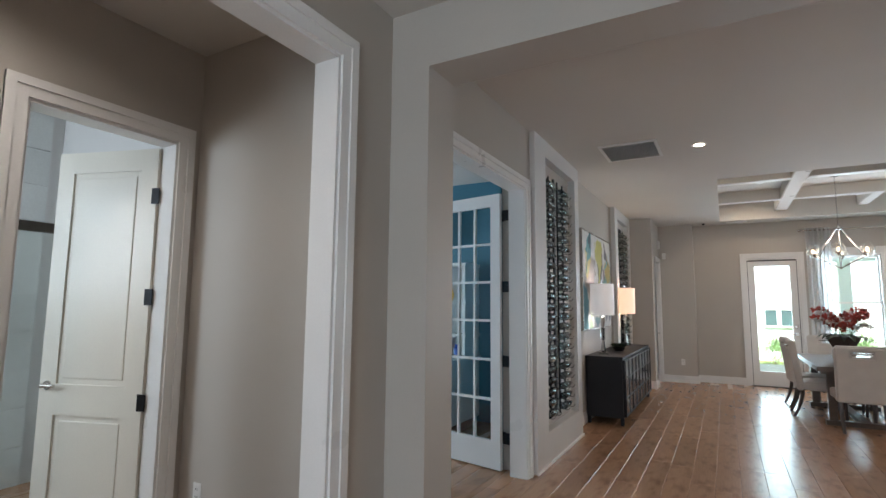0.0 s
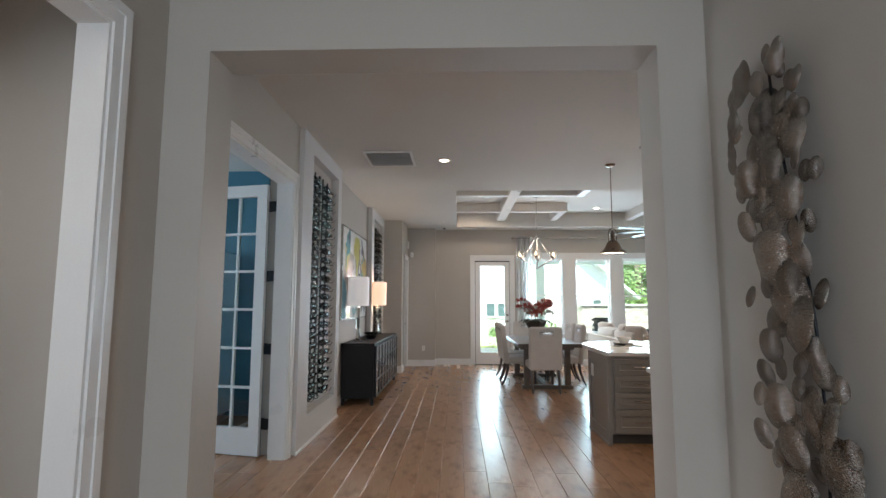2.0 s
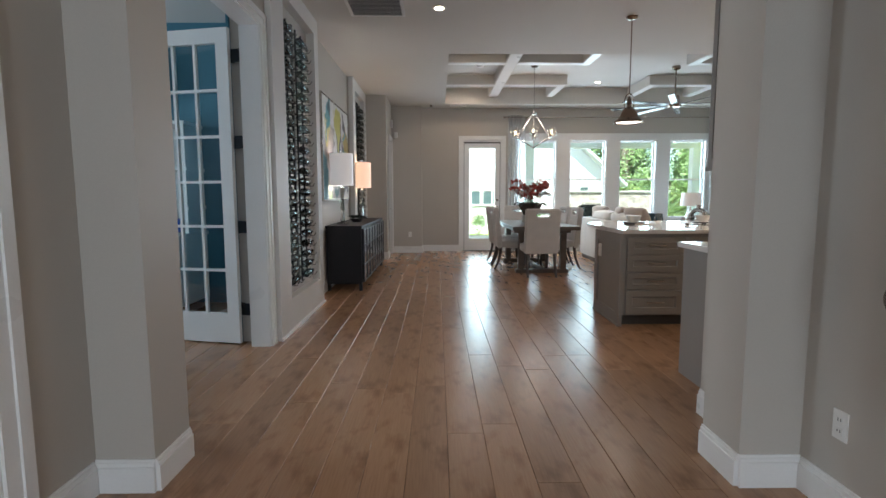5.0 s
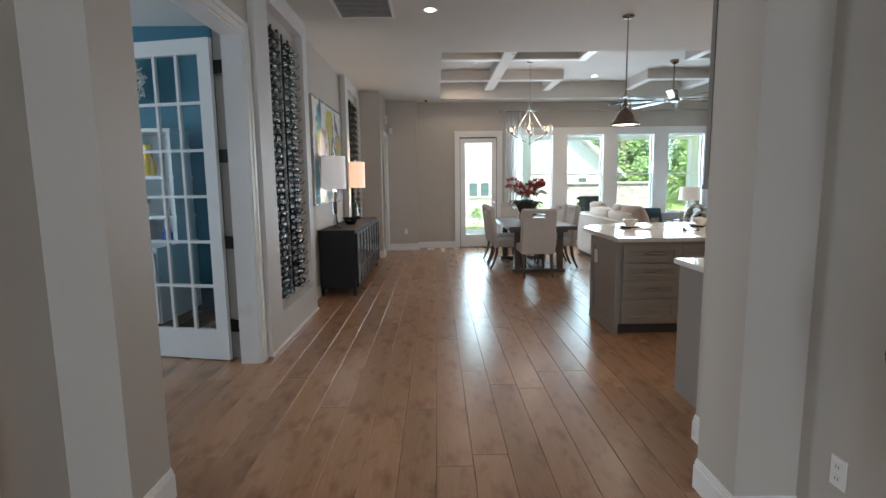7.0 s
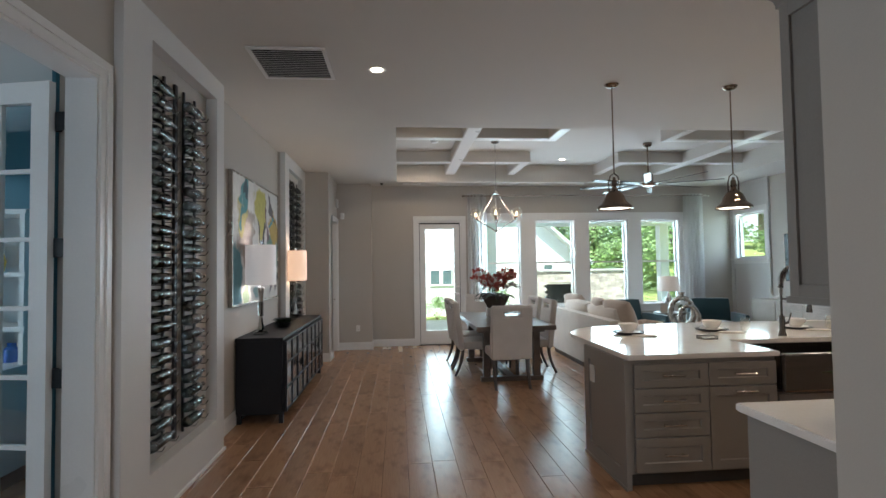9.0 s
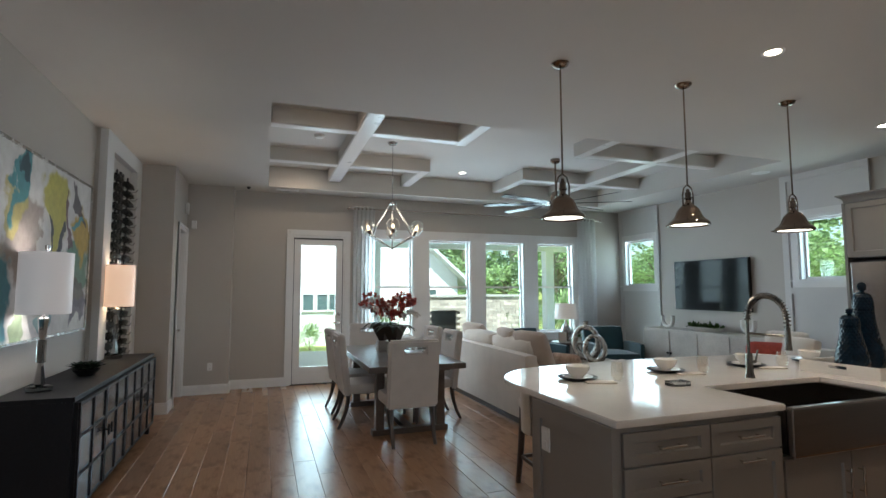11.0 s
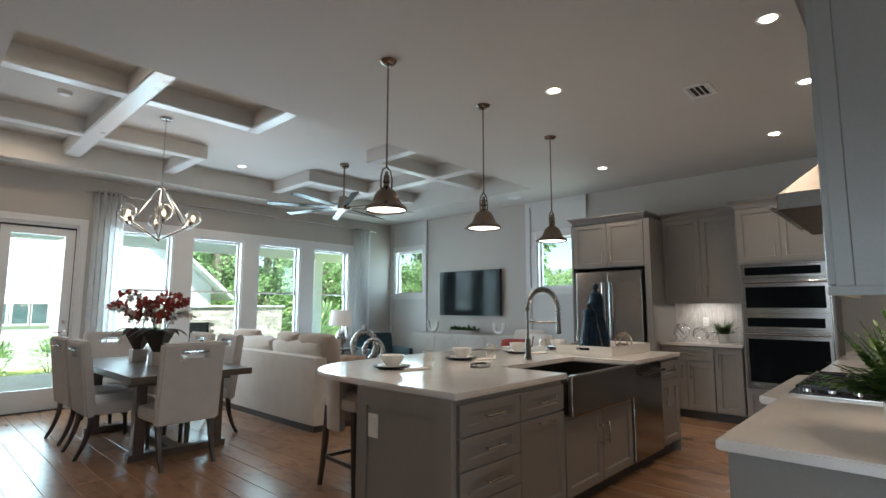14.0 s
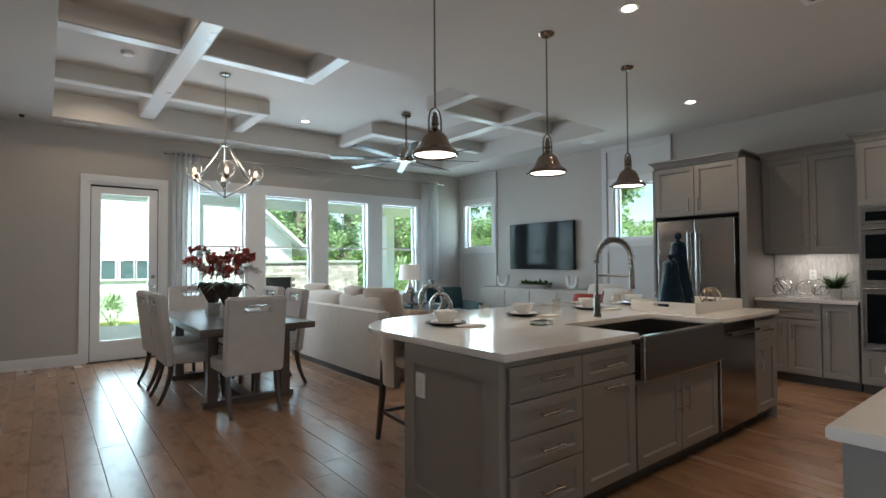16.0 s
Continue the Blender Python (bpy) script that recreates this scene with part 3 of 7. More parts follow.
# thin black strips draw the dark line between leaf and frame
part("black_edge_strip", boxes((0.466, YB + 0.030, 0.012, 0.474, YB + 0.0395, 2.409), (1.266, YB + 0.030, 0.012, 1.274, YB + 0.0395, 2.409), (0.474, YB + 0.030, 2.385, 1.266, YB + 0.0395, 2.409)), M_BLACK, door, "thin black strip round the door leaf")
part("threshold", boxes((0.44, YB - 0.012, 0, 1.30, YB + 0.16, 0.012)), M_BLACK, door)

# closed white door in the side passage
door = tagged(new("door_4"), "white panelled door, closed, in the side passage", "door", kind="structure")
leaf = boxes((-1.21, 10.325, 0.01, -1.185, 10.965, 2.375))
for y0, y1, z0, z1 in ((10.325, 10.44, 0.01, 2.375), (10.85, 10.965, 0.01, 2.375), (10.44, 10.85, 0.01, 0.24), (10.44, 10.85, 0.86, 1.04), (10.44, 10.85, 2.24, 2.375)):
    box(leaf, -1.185, y0, z0, -1.172, y1, z1)
part("door_leaf", leaf, M_TRIM, door)
part("door_frame", boxes((-1.25, 10.222, 0, -1.102, 10.322, 2.448), (-1.25, 10.968, 0, -1.102, 11.048, 2.448), (-1.25, 10.322, 2.378, -1.102, 10.968, 2.448)), M_TRIM, door)
part("door_handle", rods(((-1.172, 10.91, 0.96), (-1.12, 10.91, 0.96), 0.012), ((-1.125, 10.91, 0.96), (-1.125, 10.80, 0.96), 0.009)), M_NICKEL, door, "satin nickel lever", True)

# ---- kitchen ----


def shaker(bm, w, h, t=0.02, rail=0.06, deep=0.013):
    """A framed front in one piece in the xz plane from (0, 0), its face at y = -t."""
    r = min(rail, h * 0.3)
    rings = []
    for u, v, y in ((0, 0, 0), (0, 0, -t + 0.002), (0.002, 0.002, -t), (rail, r, -t), (rail + 0.003, r + 0.003, -t + deep * 0.55), (rail + 0.006, r + 0.006, -t + deep)):
        rings.append([bm.verts.new(p) for p in ((u, y, v), (w - u, y, v), (w - u, y, h - v), (u, y, h - v))])
    for a, b in zip(rings, rings[1:]):
        for k in range(4):
            bm.faces.new((a[k], a[(k + 1) % 4], b[(k + 1) % 4], b[k]))
    bm.faces.new(rings[-1])
    bm.faces.new(rings[0][::-1])
    return bm


def pull(bm, x, z, length=0.16, upright=False):
    d = Vector((0, 0, length / 2)) if upright else Vector((length / 2, 0, 0))
    c = Vector((x, -0.05, z))
    rod(bm, c - d, c + d, 0.006, seg=10)
    for s in (-0.75, 0.75):
        p = c + d * s
        rod(bm, p, p + Vector((0, 0.032, 0)), 0.0045, seg=8)
    return bm


def front(cab, kind, x, z, w, h, pull_at=None):
    """A drawer or door front with its bar pull, on a cabinet's face at y = 0. pull_at: (x, z, upright) in the front."""
    g = 0.0035
    f = part(kind, shaker(bmesh.new(), w - 2 * g, h - 2 * g), M_CAB, cab, at=Matrix.Translation((x + g, 0, z + g)))
    if pull_at:
        part("handle", pull(bmesh.new(), pull_at[0], pull_at[1], upright=pull_at[2]), M_NICKEL, f, "brushed nickel bar pull", True)
    return f


def cabinet(name, label, m, w, d, z0, z1, fronts, toe=True, group="", crown=0.0):
    """A cabinet whose front is the plane y = 0 facing -y, depth towards +y."""
    cab = thing(name, label, "cabinet", m, group)
    part("body", boxes((0, 0.001, z0 + (0.1 if toe else 0), w, d, z1)), M_CAB, cab)
    if toe:
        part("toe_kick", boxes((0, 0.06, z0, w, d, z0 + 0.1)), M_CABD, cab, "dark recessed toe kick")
    if crown:
        bm = bmesh.new()
        rings = []
        for u, h in ((0.10, 0.0), (0.10, 0.014), (0.16, 0.03), (0.30, 0.046), (0.52, 0.060), (0.82, 0.070), (0.86, 0.076), (1.0, 0.076), (1.0, 0.09)):
            o = crown * u
            rings.append([bm.verts.new(p) for p in ((-o, -o - 0.02, z1 + h), (w + o, -o - 0.02, z1 + h), (w + o, d, z1 + h), (-o, d, z1 + h))])
        for a, b in zip(rings, rings[1:]):
            for k in range(4):
                bm.faces.new((a[k], a[(k + 1) % 4], b[(k + 1) % 4], b[k]))
        bm.faces.new(rings[-1])
        bm.faces.new(rings[0][::-1])
        part("crown", bm, M_CAB, cab)
    for f in fronts:
        front(cab, *f)
    return cab


def turn(x, y, rz):
    return pose(x, y, 0, 0, 0, rz)


# island: drawers, pull-out, sink base, dishwasher, end cabinet
IY = 4.73
isl = "kitchen island units"
dr = [("drawer", 0.03, z, 0.54, h, (0.268, h / 2, False)) for z, h in ((0.11, 0.235), (0.347, 0.165), (0.514, 0.165), (0.681, 0.165))]
cabinet("drawer_cabinet", "grey painted drawer cabinet with four drawers in the island", turn(1.61, IY, 0), 0.57, 0.6, 0, 0.875, dr, group=isl)
cabinet("base_cabinet", "grey painted pull-out cabinet with a drawer in the island", turn(2.18, IY, 0), 0.50, 0.6, 0, 0.875, [("drawer", 0.0, 0.681, 0.5, 0.165, (0.248, 0.08, False)), ("door", 0.0, 0.11, 0.5, 0.568, (0.248, 0.53, False))], group=isl)
cabinet("sink_cabinet", "grey painted two-door cabinet under the apron sink", turn(2.68, IY, 0), 1.07, 0.6, 0, 0.62, [("door", 0.01, 0.11, 0.525, 0.50, (0.47, 0.33, True)), ("door", 0.535, 0.11, 0.525, 0.50, (0.05, 0.33, True))], group=isl)
cabinet("base_cabinet", "narrow grey cabinet with a drawer at the island's end", turn(4.41, IY, 0), 0.42, 0.6, 0, 0.875, [("drawer", 0.0, 0.681, 0.42, 0.165, (0.208, 0.08, False)), ("door", 0.0, 0.11, 0.42, 0.568, (0.06, 0.43, True))], group=isl)
dw = thing("dishwasher", "stainless steel dishwasher built into the island", "dishwasher", turn(3.76, IY, 0))
part("body", boxes((0, 0.001, 0.1, 0.64, 0.58, 0.87)), M_CABD, dw)
part("door", boxes((0.015, -0.028, 0.11, 0.625, 0, 0.865), bev=0.004), M_STEEL, dw, "brushed steel door")
part("handle", rods(((0.07, -0.075, 0.80), (0.57, -0.075, 0.80), 0.012), ((0.09, -0.075, 0.80), (0.09, -0.026, 0.80), 0.01), ((0.55, -0.075, 0.80), (0.55, -0.026, 0.80), 0.01)), M_CHROME, dw, "", True)
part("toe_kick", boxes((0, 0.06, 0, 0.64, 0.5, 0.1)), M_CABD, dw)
pan = thing("kitchen_island", "grey painted kitchen island body with framed ends", "kitchen island")
end = bmesh.new()
box(end, 1.59, IY - 0.02, 0, 1.61, 5.46, 0.875)
box(end, 4.83, IY - 0.02, 0, 4.85, 5.46, 0.875)
box(end, 1.61, 5.34, 0, 4.83, 5.46, 0.875)
part("carcass", end, M_CAB, pan)
part("end_frame", boxes((1.575, IY - 0.02, 0, 1.59, IY + 0.09, 0.875), (1.575, 5.37, 0, 1.59, 5.46, 0.875), (1.575, IY + 0.09, 0.775, 1.59, 5.37, 0.875), (1.575, IY + 0.09, 0, 1.59, 5.37, 0.12), (1.568, IY - 0.03, 0, 1.575, 5.47, 0.02)), M_CAB, pan)
part("outlet", boxes((1.58, 5.28, 0.60, 1.59, 5.36, 0.73), (1.576, 5.30, 0.615, 1.58, 5.34, 0.655), (1.576, 5.30, 0.67, 1.58, 5.34, 0.71)), M_GREYPLATE, pan, "white outlet plate")


def slab(outline, z0, z1, bev=0.008):
    bm = bmesh.new()
    vs = [bm.verts.new((x, y, z0)) for x, y in outline]
    f = bm.faces.new(vs)
    up = bmesh.ops.extrude_face_region(bm, geom=[f])
    bmesh.ops.translate(bm, vec=(0, 0, z1 - z0), verts=[v for v in up["geom"] if isinstance(v, bmesh.types.BMVert)])
    bmesh.ops.recalc_face_normals(bm, faces=bm.faces[:])
    if bev:
        es = [e for e in bm.edges if abs(e.verts[0].co.z - e.verts[1].co.z) < 1e-6]
        bmesh.ops.bevel(bm, geom=es, offset=bev, segments=2, affect="EDGES")
    return bm


def arc(cx, cy, r, a0, a1, n=8):
    return [(cx + r * math.cos(radians(a0 + (a1 - a0) * i / n)), cy + r * math.sin(radians(a0 + (a1 - a0) * i / n))) for i in range(n + 1)]


top = [(1.59, 4.69), (2.69, 4.69), (2.69, 5.22), (3.74, 5.22), (3.74, 4.69), (4.87, 4.69)] + arc(4.25, 5.72, 0.62, 0, 84, 12) + [(3.6, 6.415), (3.24, 6.425), (2.88, 6.415)] + arc(2.21, 5.72, 0.62, 96, 180, 12)
tagged(part("island_worktop", slab(top, 0.876, 0.912, 0.005), M_QUARTZ), "polished white quartz island worktop with a sink cut-out", "worktop")
sink = thing("apron_sink", "stainless steel apron-front sink set in the island", "sink")
part("apron", boxes((2.70, 4.655, 0.63, 3.73, 4.70, 0.895), bev=0.012), M_STEEL, sink)
part("basin_floor", boxes((2.72, 4.70, 0.64, 3.71, 5.22, 0.655)), M_STEEL, sink)
for q in ((2.70, 4.70, 0.64, 2.72, 5.24, 0.875), (3.71, 4.70, 0.64, 3.73, 5.24, 0.875), (2.72, 5.22, 0.64, 3.71, 5.24, 0.875)):
    part("basin_wall", boxes(q), M_STEEL, sink)
part("drain", rods(((3.2, 4.98, 0.655), (3.2, 4.98, 0.662), 0.05)), M_CHROME, sink, "", True)
fau = thing("kitchen_faucet", "dark brushed steel faucet with a coiled spring neck", "faucet", Matrix.Translation((3.25, 5.36, 0.912)))
part("base", turned((0, 0), (0.032, 0), (0.03, 0.02), (0.024, 0.03), (0.022, 0.16), (0.02, 0.17), (0, 0.17)), M_GUN, fau, smooth=True)
arcp = [(0, 0, 0.16), (0, 0, 0.40)] + [(0, -0.145 + 0.145 * math.cos(radians(a)), 0.42 + 0.155 * math.sin(radians(a))) for a in range(0, 181, 15)] + [(0, -0.29, 0.36)]
part("neck", tube(bmesh.new(), arcp, 0.010, 10), M_GUN, fau, smooth=True)
coil = []
tot = len(arcp) - 1
for i in range(30 * 8):
    u = i / (30 * 8) * (tot - 1) + 1
    k = min(int(u), tot - 1)
    a, b = Vector(arcp[k]), Vector(arcp[k + 1])
    p, d = a.lerp(b, u - k), (b - a).normalized()
    s1 = Vector((1, 0, 0))
    s2 = d.cross(s1)
    w = 2 * math.pi * i / 8
    coil.append(p + 0.020 * (math.cos(w) * s1 + math.sin(w) * s2))
part("spring", tube(bmesh.new(), coil, 0.0042, 6), M_GUN, fau, "", True)
part("spray_head", rods(((0, -0.29, 0.37), (0, -0.29, 0.24), 0.016, 0.02), ((0, -0.29, 0.24), (0, -0.29, 0.22), 0.022)), M_GUN, fau, "", True)
part("support_arm", rods(((0, 0, 0.31), (0, -0.29, 0.31), 0.008)), M_GUN, fau, "", True)
part("lever", rods(((0.02, 0, 0.10), (0.06, 0, 0.11), 0.011), ((0.06, 0, 0.11), (0.085, 0, 0.19), 0.006)), M_GUN, fau, "", True)

# cabinet wall: fridge bay, counter, oven tower (fronts face -x)


def east(x, y):
    """Local x runs along -y; the front faces -x."""
    return pose(x, y, 0, 0, 0, -90)


fr = thing("refrigerator", "stainless steel french-door refrigerator in a cabinet bay", "refrigerator", east(6.20, 6.47))
part("body", boxes((0, 0.03, 0.02, 0.93, 0.75, 1.84)), M_CABD, fr)
for x0 in (0.004, 0.468):
    d = part("door", boxes((x0, -0.035, 0.62, x0 + 0.458, 0.03, 1.83), bev=0.006), M_STEEL, fr, "brushed steel door")
    hx = x0 + (0.41 if x0 < 0.1 else 0.05)
    part("handle", rods(((hx, -0.085, 0.75), (hx, -0.085, 1.68), 0.012), ((hx, -0.085, 0.8), (hx, -0.03, 0.8), 0.009), ((hx, -0.085, 1.63), (hx, -0.03, 1.63), 0.009)), M_CHROME, d, "", True)
d = part("freezer_drawer", boxes((0.004, -0.035, 0.06, 0.926, 0.03, 0.61), bev=0.006), M_STEEL, fr)
part("handle", rods(((0.1, -0.085, 0.54), (0.83, -0.085, 0.54), 0.012), ((0.14, -0.085, 0.54), (0.14, -0.03, 0.54), 0.009), ((0.79, -0.085, 0.54), (0.79, -0.03, 0.54), 0.009)), M_CHROME, d, "", True)
wallu = "kitchen wall cabinets"
cabinet("wall_cabinet", "grey two-door cabinet above the refrigerator", east(6.20, 6.50), 1.0, 0.79, 1.88, 2.50, [("door", 0.0, 1.885, 0.5, 0.61, (0.44, 0.12, True)), ("door", 0.5, 1.885, 0.5, 0.61, (0.055, 0.12, True))], toe=False, group=wallu, crown=0.06)
bay = thing("refrigerator_surround", "tall grey painted surround of the refrigerator bay", "cabinet")
part("side_panel", boxes((6.18, 5.42, 0, 6.99, 5.498, 2.50)), M_CAB, bay)
part("side_panel", boxes((6.18, 6.501, 0, 6.99, 6.53, 2.50)), M_CAB, bay)
cabinet("wall_cabinet", "tall grey two-door wall cabinet over the counter", east(6.64, 5.415), 0.93, 0.35, 1.40, 2.50, [("door", 0.0, 1.405, 0.465, 1.09, (0.40, 0.14, True)), ("door", 0.465, 1.405, 0.465, 1.09, (0.06, 0.14, True))], toe=False, group=wallu, crown=0.045)
cabinet("base_cabinet", "grey base cabinet with a drawer under the counter", east(6.38, 5.415), 0.62, 0.61, 0, 0.875, [("drawer", 0.0, 0.70, 0.62, 0.165, (0.31, 0.08, False)), ("door", 0.0, 0.11, 0.31, 0.585, (0.26, 0.45, True)), ("door", 0.31, 0.11, 0.31, 0.585, (0.05, 0.45, True))])
cabinet("base_cabinet", "narrow tall-door grey base cabinet beside the ovens", east(6.38, 4.79), 0.30, 0.61, 0, 0.875, [("door", 0.0, 0.11, 0.30, 0.755, (0.05, 0.6, True))])
tagged(part("worktop", boxes((6.345, 4.48, 0.876, 6.985, 5.418, 0.912), bev=0.004), M_QUARTZ), "white quartz counter between refrigerator and ovens", "worktop")
tower = cabinet("oven_cabinet", "tall grey oven cabinet with two upper doors", east(6.36, 4.47), 0.87, 0.63, 0, 2.50, [("door", 0.0, 1.86, 0.435, 0.635, (0.38, 0.14, True)), ("door", 0.435, 1.86, 0.435, 0.635, (0.055, 0.14, True)), ("drawer", 0.0, 0.11, 0.87, 0.32, (0.435, 0.16, False))], group=wallu, crown=0.06)
ov = thing("wall_oven", "stainless steel double wall oven with black glass", "oven", east(6.355, 4.45))
part("frame", boxes((0.0, -0.012, 0.44, 0.83, 0.004, 1.84)), M_STEEL, ov)
for nm, z0, z1 in (("upper_door", 1.28, 1.66), ("lower_door", 0.46, 1.08)):
    d = part(nm, boxes((0.01, -0.05, z0, 0.82, -0.012, z1), bev=0.005), M_STEEL, ov)
    part("glass", boxes((0.045, -0.055, z0 + 0.06, 0.785, -0.048, z1 - 0.085)), M_BLKGLASS, d, "black oven glass")
    part("handle", rods(((0.03, -0.095, z1 - 0.03), (0.80, -0.095, z1 - 0.03), 0.012), ((0.07, -0.095, z1 - 0.03), (0.07, -0.05, z1 - 0.03), 0.009), ((0.76, -0.095, z1 - 0.03), (0.76, -0.05, z1 - 0.03), 0.009)), M_CHROME, d, "", True)
for z0, z1 in ((1.68, 1.83), (1.10, 1.26)):
    c = part("control_panel", boxes((0.01, -0.03, z0, 0.82, -0.012, z1), bev=0.004), M_STEEL, ov)
    part("display", boxes((0.045, -0.034, z0 + 0.03, 0.76, -0.029, z1 - 0.03)), M_BLKGLASS, c, "black control glass")
# mosaic backsplash of narrow upright tiles
bm = bmesh.new()
rt = random.Random(3)
y = 4.49
while y < 5.41:
    z = 0.914
    while z < 1.398:
        h = min(rt.choice((0.06, 0.09, 0.12)), 1.398 - z)
        if h > 0.012:
            d = rt.random() * 0.002
            box(bm, 6.985 - d, y, z, 6.996, y + 0.0105, z + h - 0.0015)
        z += h
    y += 0.012
bs = tagged(part("backsplash", bm, M_TILE), "narrow glazed mosaic backsplash tiles", "backsplash", kind="stuff")
lamp("under_cabinet_light", "AREA", look((6.80, 4.95, 1.392), (6.85, 4.95, 0.9)), 1.0, (1, 0.95, 0.88), 0.5, 0.06)

# cooking run along the kitchen wall (fronts face +y)


def south(x, y):
    return pose(x, y, 0, 0, 0, 180)


peninsula = "cooking run units"
run0 = cabinet("base_cabinet", "grey base cabinet with a plain end below the cooktop counter", south(2.42, 3.46), 0.845, 0.655, 0, 0.875, [("drawer", 0.0, 0.69, 0.84, 0.175, (0.42, 0.09, False)), ("door", 0.0, 0.11, 0.42, 0.575, (0.37, 0.45, True)), ("door", 0.42, 0.11, 0.42, 0.575, (0.05, 0.45, True))], group=peninsula)
cabinet("drawer_cabinet", "grey projecting drawer cabinet under the cooktop", south(3.60, 3.54), 1.0, 0.735, 0, 0.875, [("drawer", 0.0, z, 1.0, h, (0.5, h / 2, False)) for z, h in ((0.11, 0.28), (0.392, 0.28), (0.674, 0.19))], group=peninsula)
cabinet("base_cabinet", "grey base cabinet with drawers in the kitchen corner", south(6.3, 3.46), 2.68, 0.655, 0, 0.875, [("door", 0.67 * i, 0.11, 0.67, 0.755, (0.6, 0.6, True)) for i in range(4)], group=peninsula)
part("end_panel", boxes((1.556, 2.81, 0, 1.572, 3.462, 0.875)), M_CAB, run0, at=south(2.42, 3.46).inverted())
tagged(part("worktop", slab([(1.53, 2.803), (6.35, 2.803), (6.35, 3.50), (3.70, 3.50), (3.64, 3.58), (2.58, 3.58), (2.52, 3.50), (1.53, 3.50)], 0.876, 0.912, 0.005), M_QUARTZ), "white quartz counter of the cooking run", "worktop")
uc = cabinet("wall_cabinet", "grey wall cabinet with a plain end above the counter", south(2.36, 3.15), 0.825, 0.345, 1.40, 2.51, [("door", 0.0, 1.405, 0.41, 1.10, (0.355, 0.14, True)), ("door", 0.41, 1.405, 0.41, 1.10, (0.05, 0.14, True))], toe=False, crown=0.08)
part("end_panel", boxes((0.825, 0.0, 1.40, 0.830, 0.345, 2.51)), M_CAB, uc)
for q in ((0.830, 0.0, 1.40, 0.842, 0.045, 2.51), (0.830, 0.315, 1.40, 0.842, 0.345, 2.51)):
    part("stile", boxes(q, bev=0.002), M_CAB, uc)
for q in ((0.830, 0.045, 1.40, 0.842, 0.315, 1.445), (0.830, 0.045, 2.45, 0.842, 0.315, 2.51)):
    part("rail", boxes(q, bev=0.002), M_CAB, uc)
part("light_rail", boxes((0.0, -0.018, 1.375, 0.842, 0.004, 1.40), (0.824, 0.004, 1.375, 0.842, 0.335, 1.40)), M_CAB, uc)
part("underside", boxes((0.0, 0.006, 1.392, 0.822, 0.34, 1.399)), material("maple_ply", (0.55, 0.36, 0.20), 0.5, 0, 0.08, 3, 50, 0.03, (1, 6, 6)), uc, "maple underside")
part("light_bar", boxes((0.1, 0.2, 1.378, 0.7, 0.26, 1.391)), glow("warm_light_bar", (1.0, 0.78, 0.52), 1.6), uc, "glowing under-cabinet light bar")
lamp("under_cabinet_light", "AREA", look((1.95, 2.97, 1.37), (1.95, 3.05, 0.9)), 1.3, (1, 0.82, 0.62), 0.6, 0.06)
hood = thing("range_hood", "stainless steel chimney range hood above the cooktop", "range hood")
bm = bmesh.new()
vs = [bm.verts.new(p) for p in ((2.48, 2.805, 1.88), (3.58, 2.805, 1.88), (3.58, 3.42, 1.88), (2.48, 3.42, 1.88), (2.95, 2.805, 2.22), (3.25, 2.805, 2.22), (3.25, 3.14, 2.22), (2.95, 3.14, 2.22))]
for q in ((0, 1, 2, 3), (4, 5, 6, 7), (0, 1, 5, 4), (1, 2, 6, 5), (2, 3, 7, 6), (3, 0, 4, 7)):
    bm.faces.new([vs[i] for i in q])
part("canopy", bm, M_HOOD, hood)
part("rim", boxes((2.47, 2.805, 1.80, 3.59, 3.43, 1.879), bev=0.004), M_HOOD, hood)
part("chimney", boxes((2.96, 2.805, 2.221, 3.24, 3.13, ZC - 0.002)), M_HOOD, hood)
part("rail", rods(((2.54, 3.47, 1.83), (3.52, 3.47, 1.83), 0.008), ((2.60, 3.47, 1.83), (2.60, 3.42, 1.83), 0.006), ((3.46, 3.47, 1.83), (3.46, 3.42, 1.83), 0.006)), M_CHROME, hood, "", True)
cook = thing("gas_cooktop", "stainless gas cooktop with black cast-iron grates", "cooktop", Matrix.Translation((2.70, 2.95, 0.912)))
part("plate", boxes((0, 0, 0, 0.82, 0.53, 0.012), bev=0.004), M_STEEL, cook)
for gx in (0.03, 0.29, 0.55):
    bm = bmesh.new()
    for u in (0.0, 0.11, 0.22):
        box(bm, gx + u, 0.03, 0.035, gx + u + 0.012, 0.50, 0.05)
    for v in (0.03, 0.18, 0.34, 0.488):
        box(bm, gx, v, 0.035, gx + 0.232, v + 0.012, 0.05)
    for u, v in ((0.0, 0.03), (0.22, 0.03), (0.0, 0.488), (0.22, 0.488)):
        box(bm, gx + u, v, 0.012, gx + u + 0.012, v + 0.012, 0.036)
    part("grate", bm, M_BLACK, cook)
for bx, by in ((0.14, 0.15), (0.14, 0.39), (0.41, 0.27), (0.68, 0.15), (0.68, 0.39)):
    part("burner", turned((0, 0.012), (0.045, 0.012), (0.045, 0.024), (0.03, 0.03), (0, 0.03), seg=18), M_BLACK, cook, at=Matrix.Translation((bx, by, 0)), smooth=True)
for i in range(5):
    part("knob", turned((0, 0.012), (0.022, 0.012), (0.019, 0.045), (0, 0.047), seg=14), M_CHROME, cook, at=Matrix.Translation((0.05 + 0.028, 0.06 + 0.1 * i, 0.004)), smooth=True)


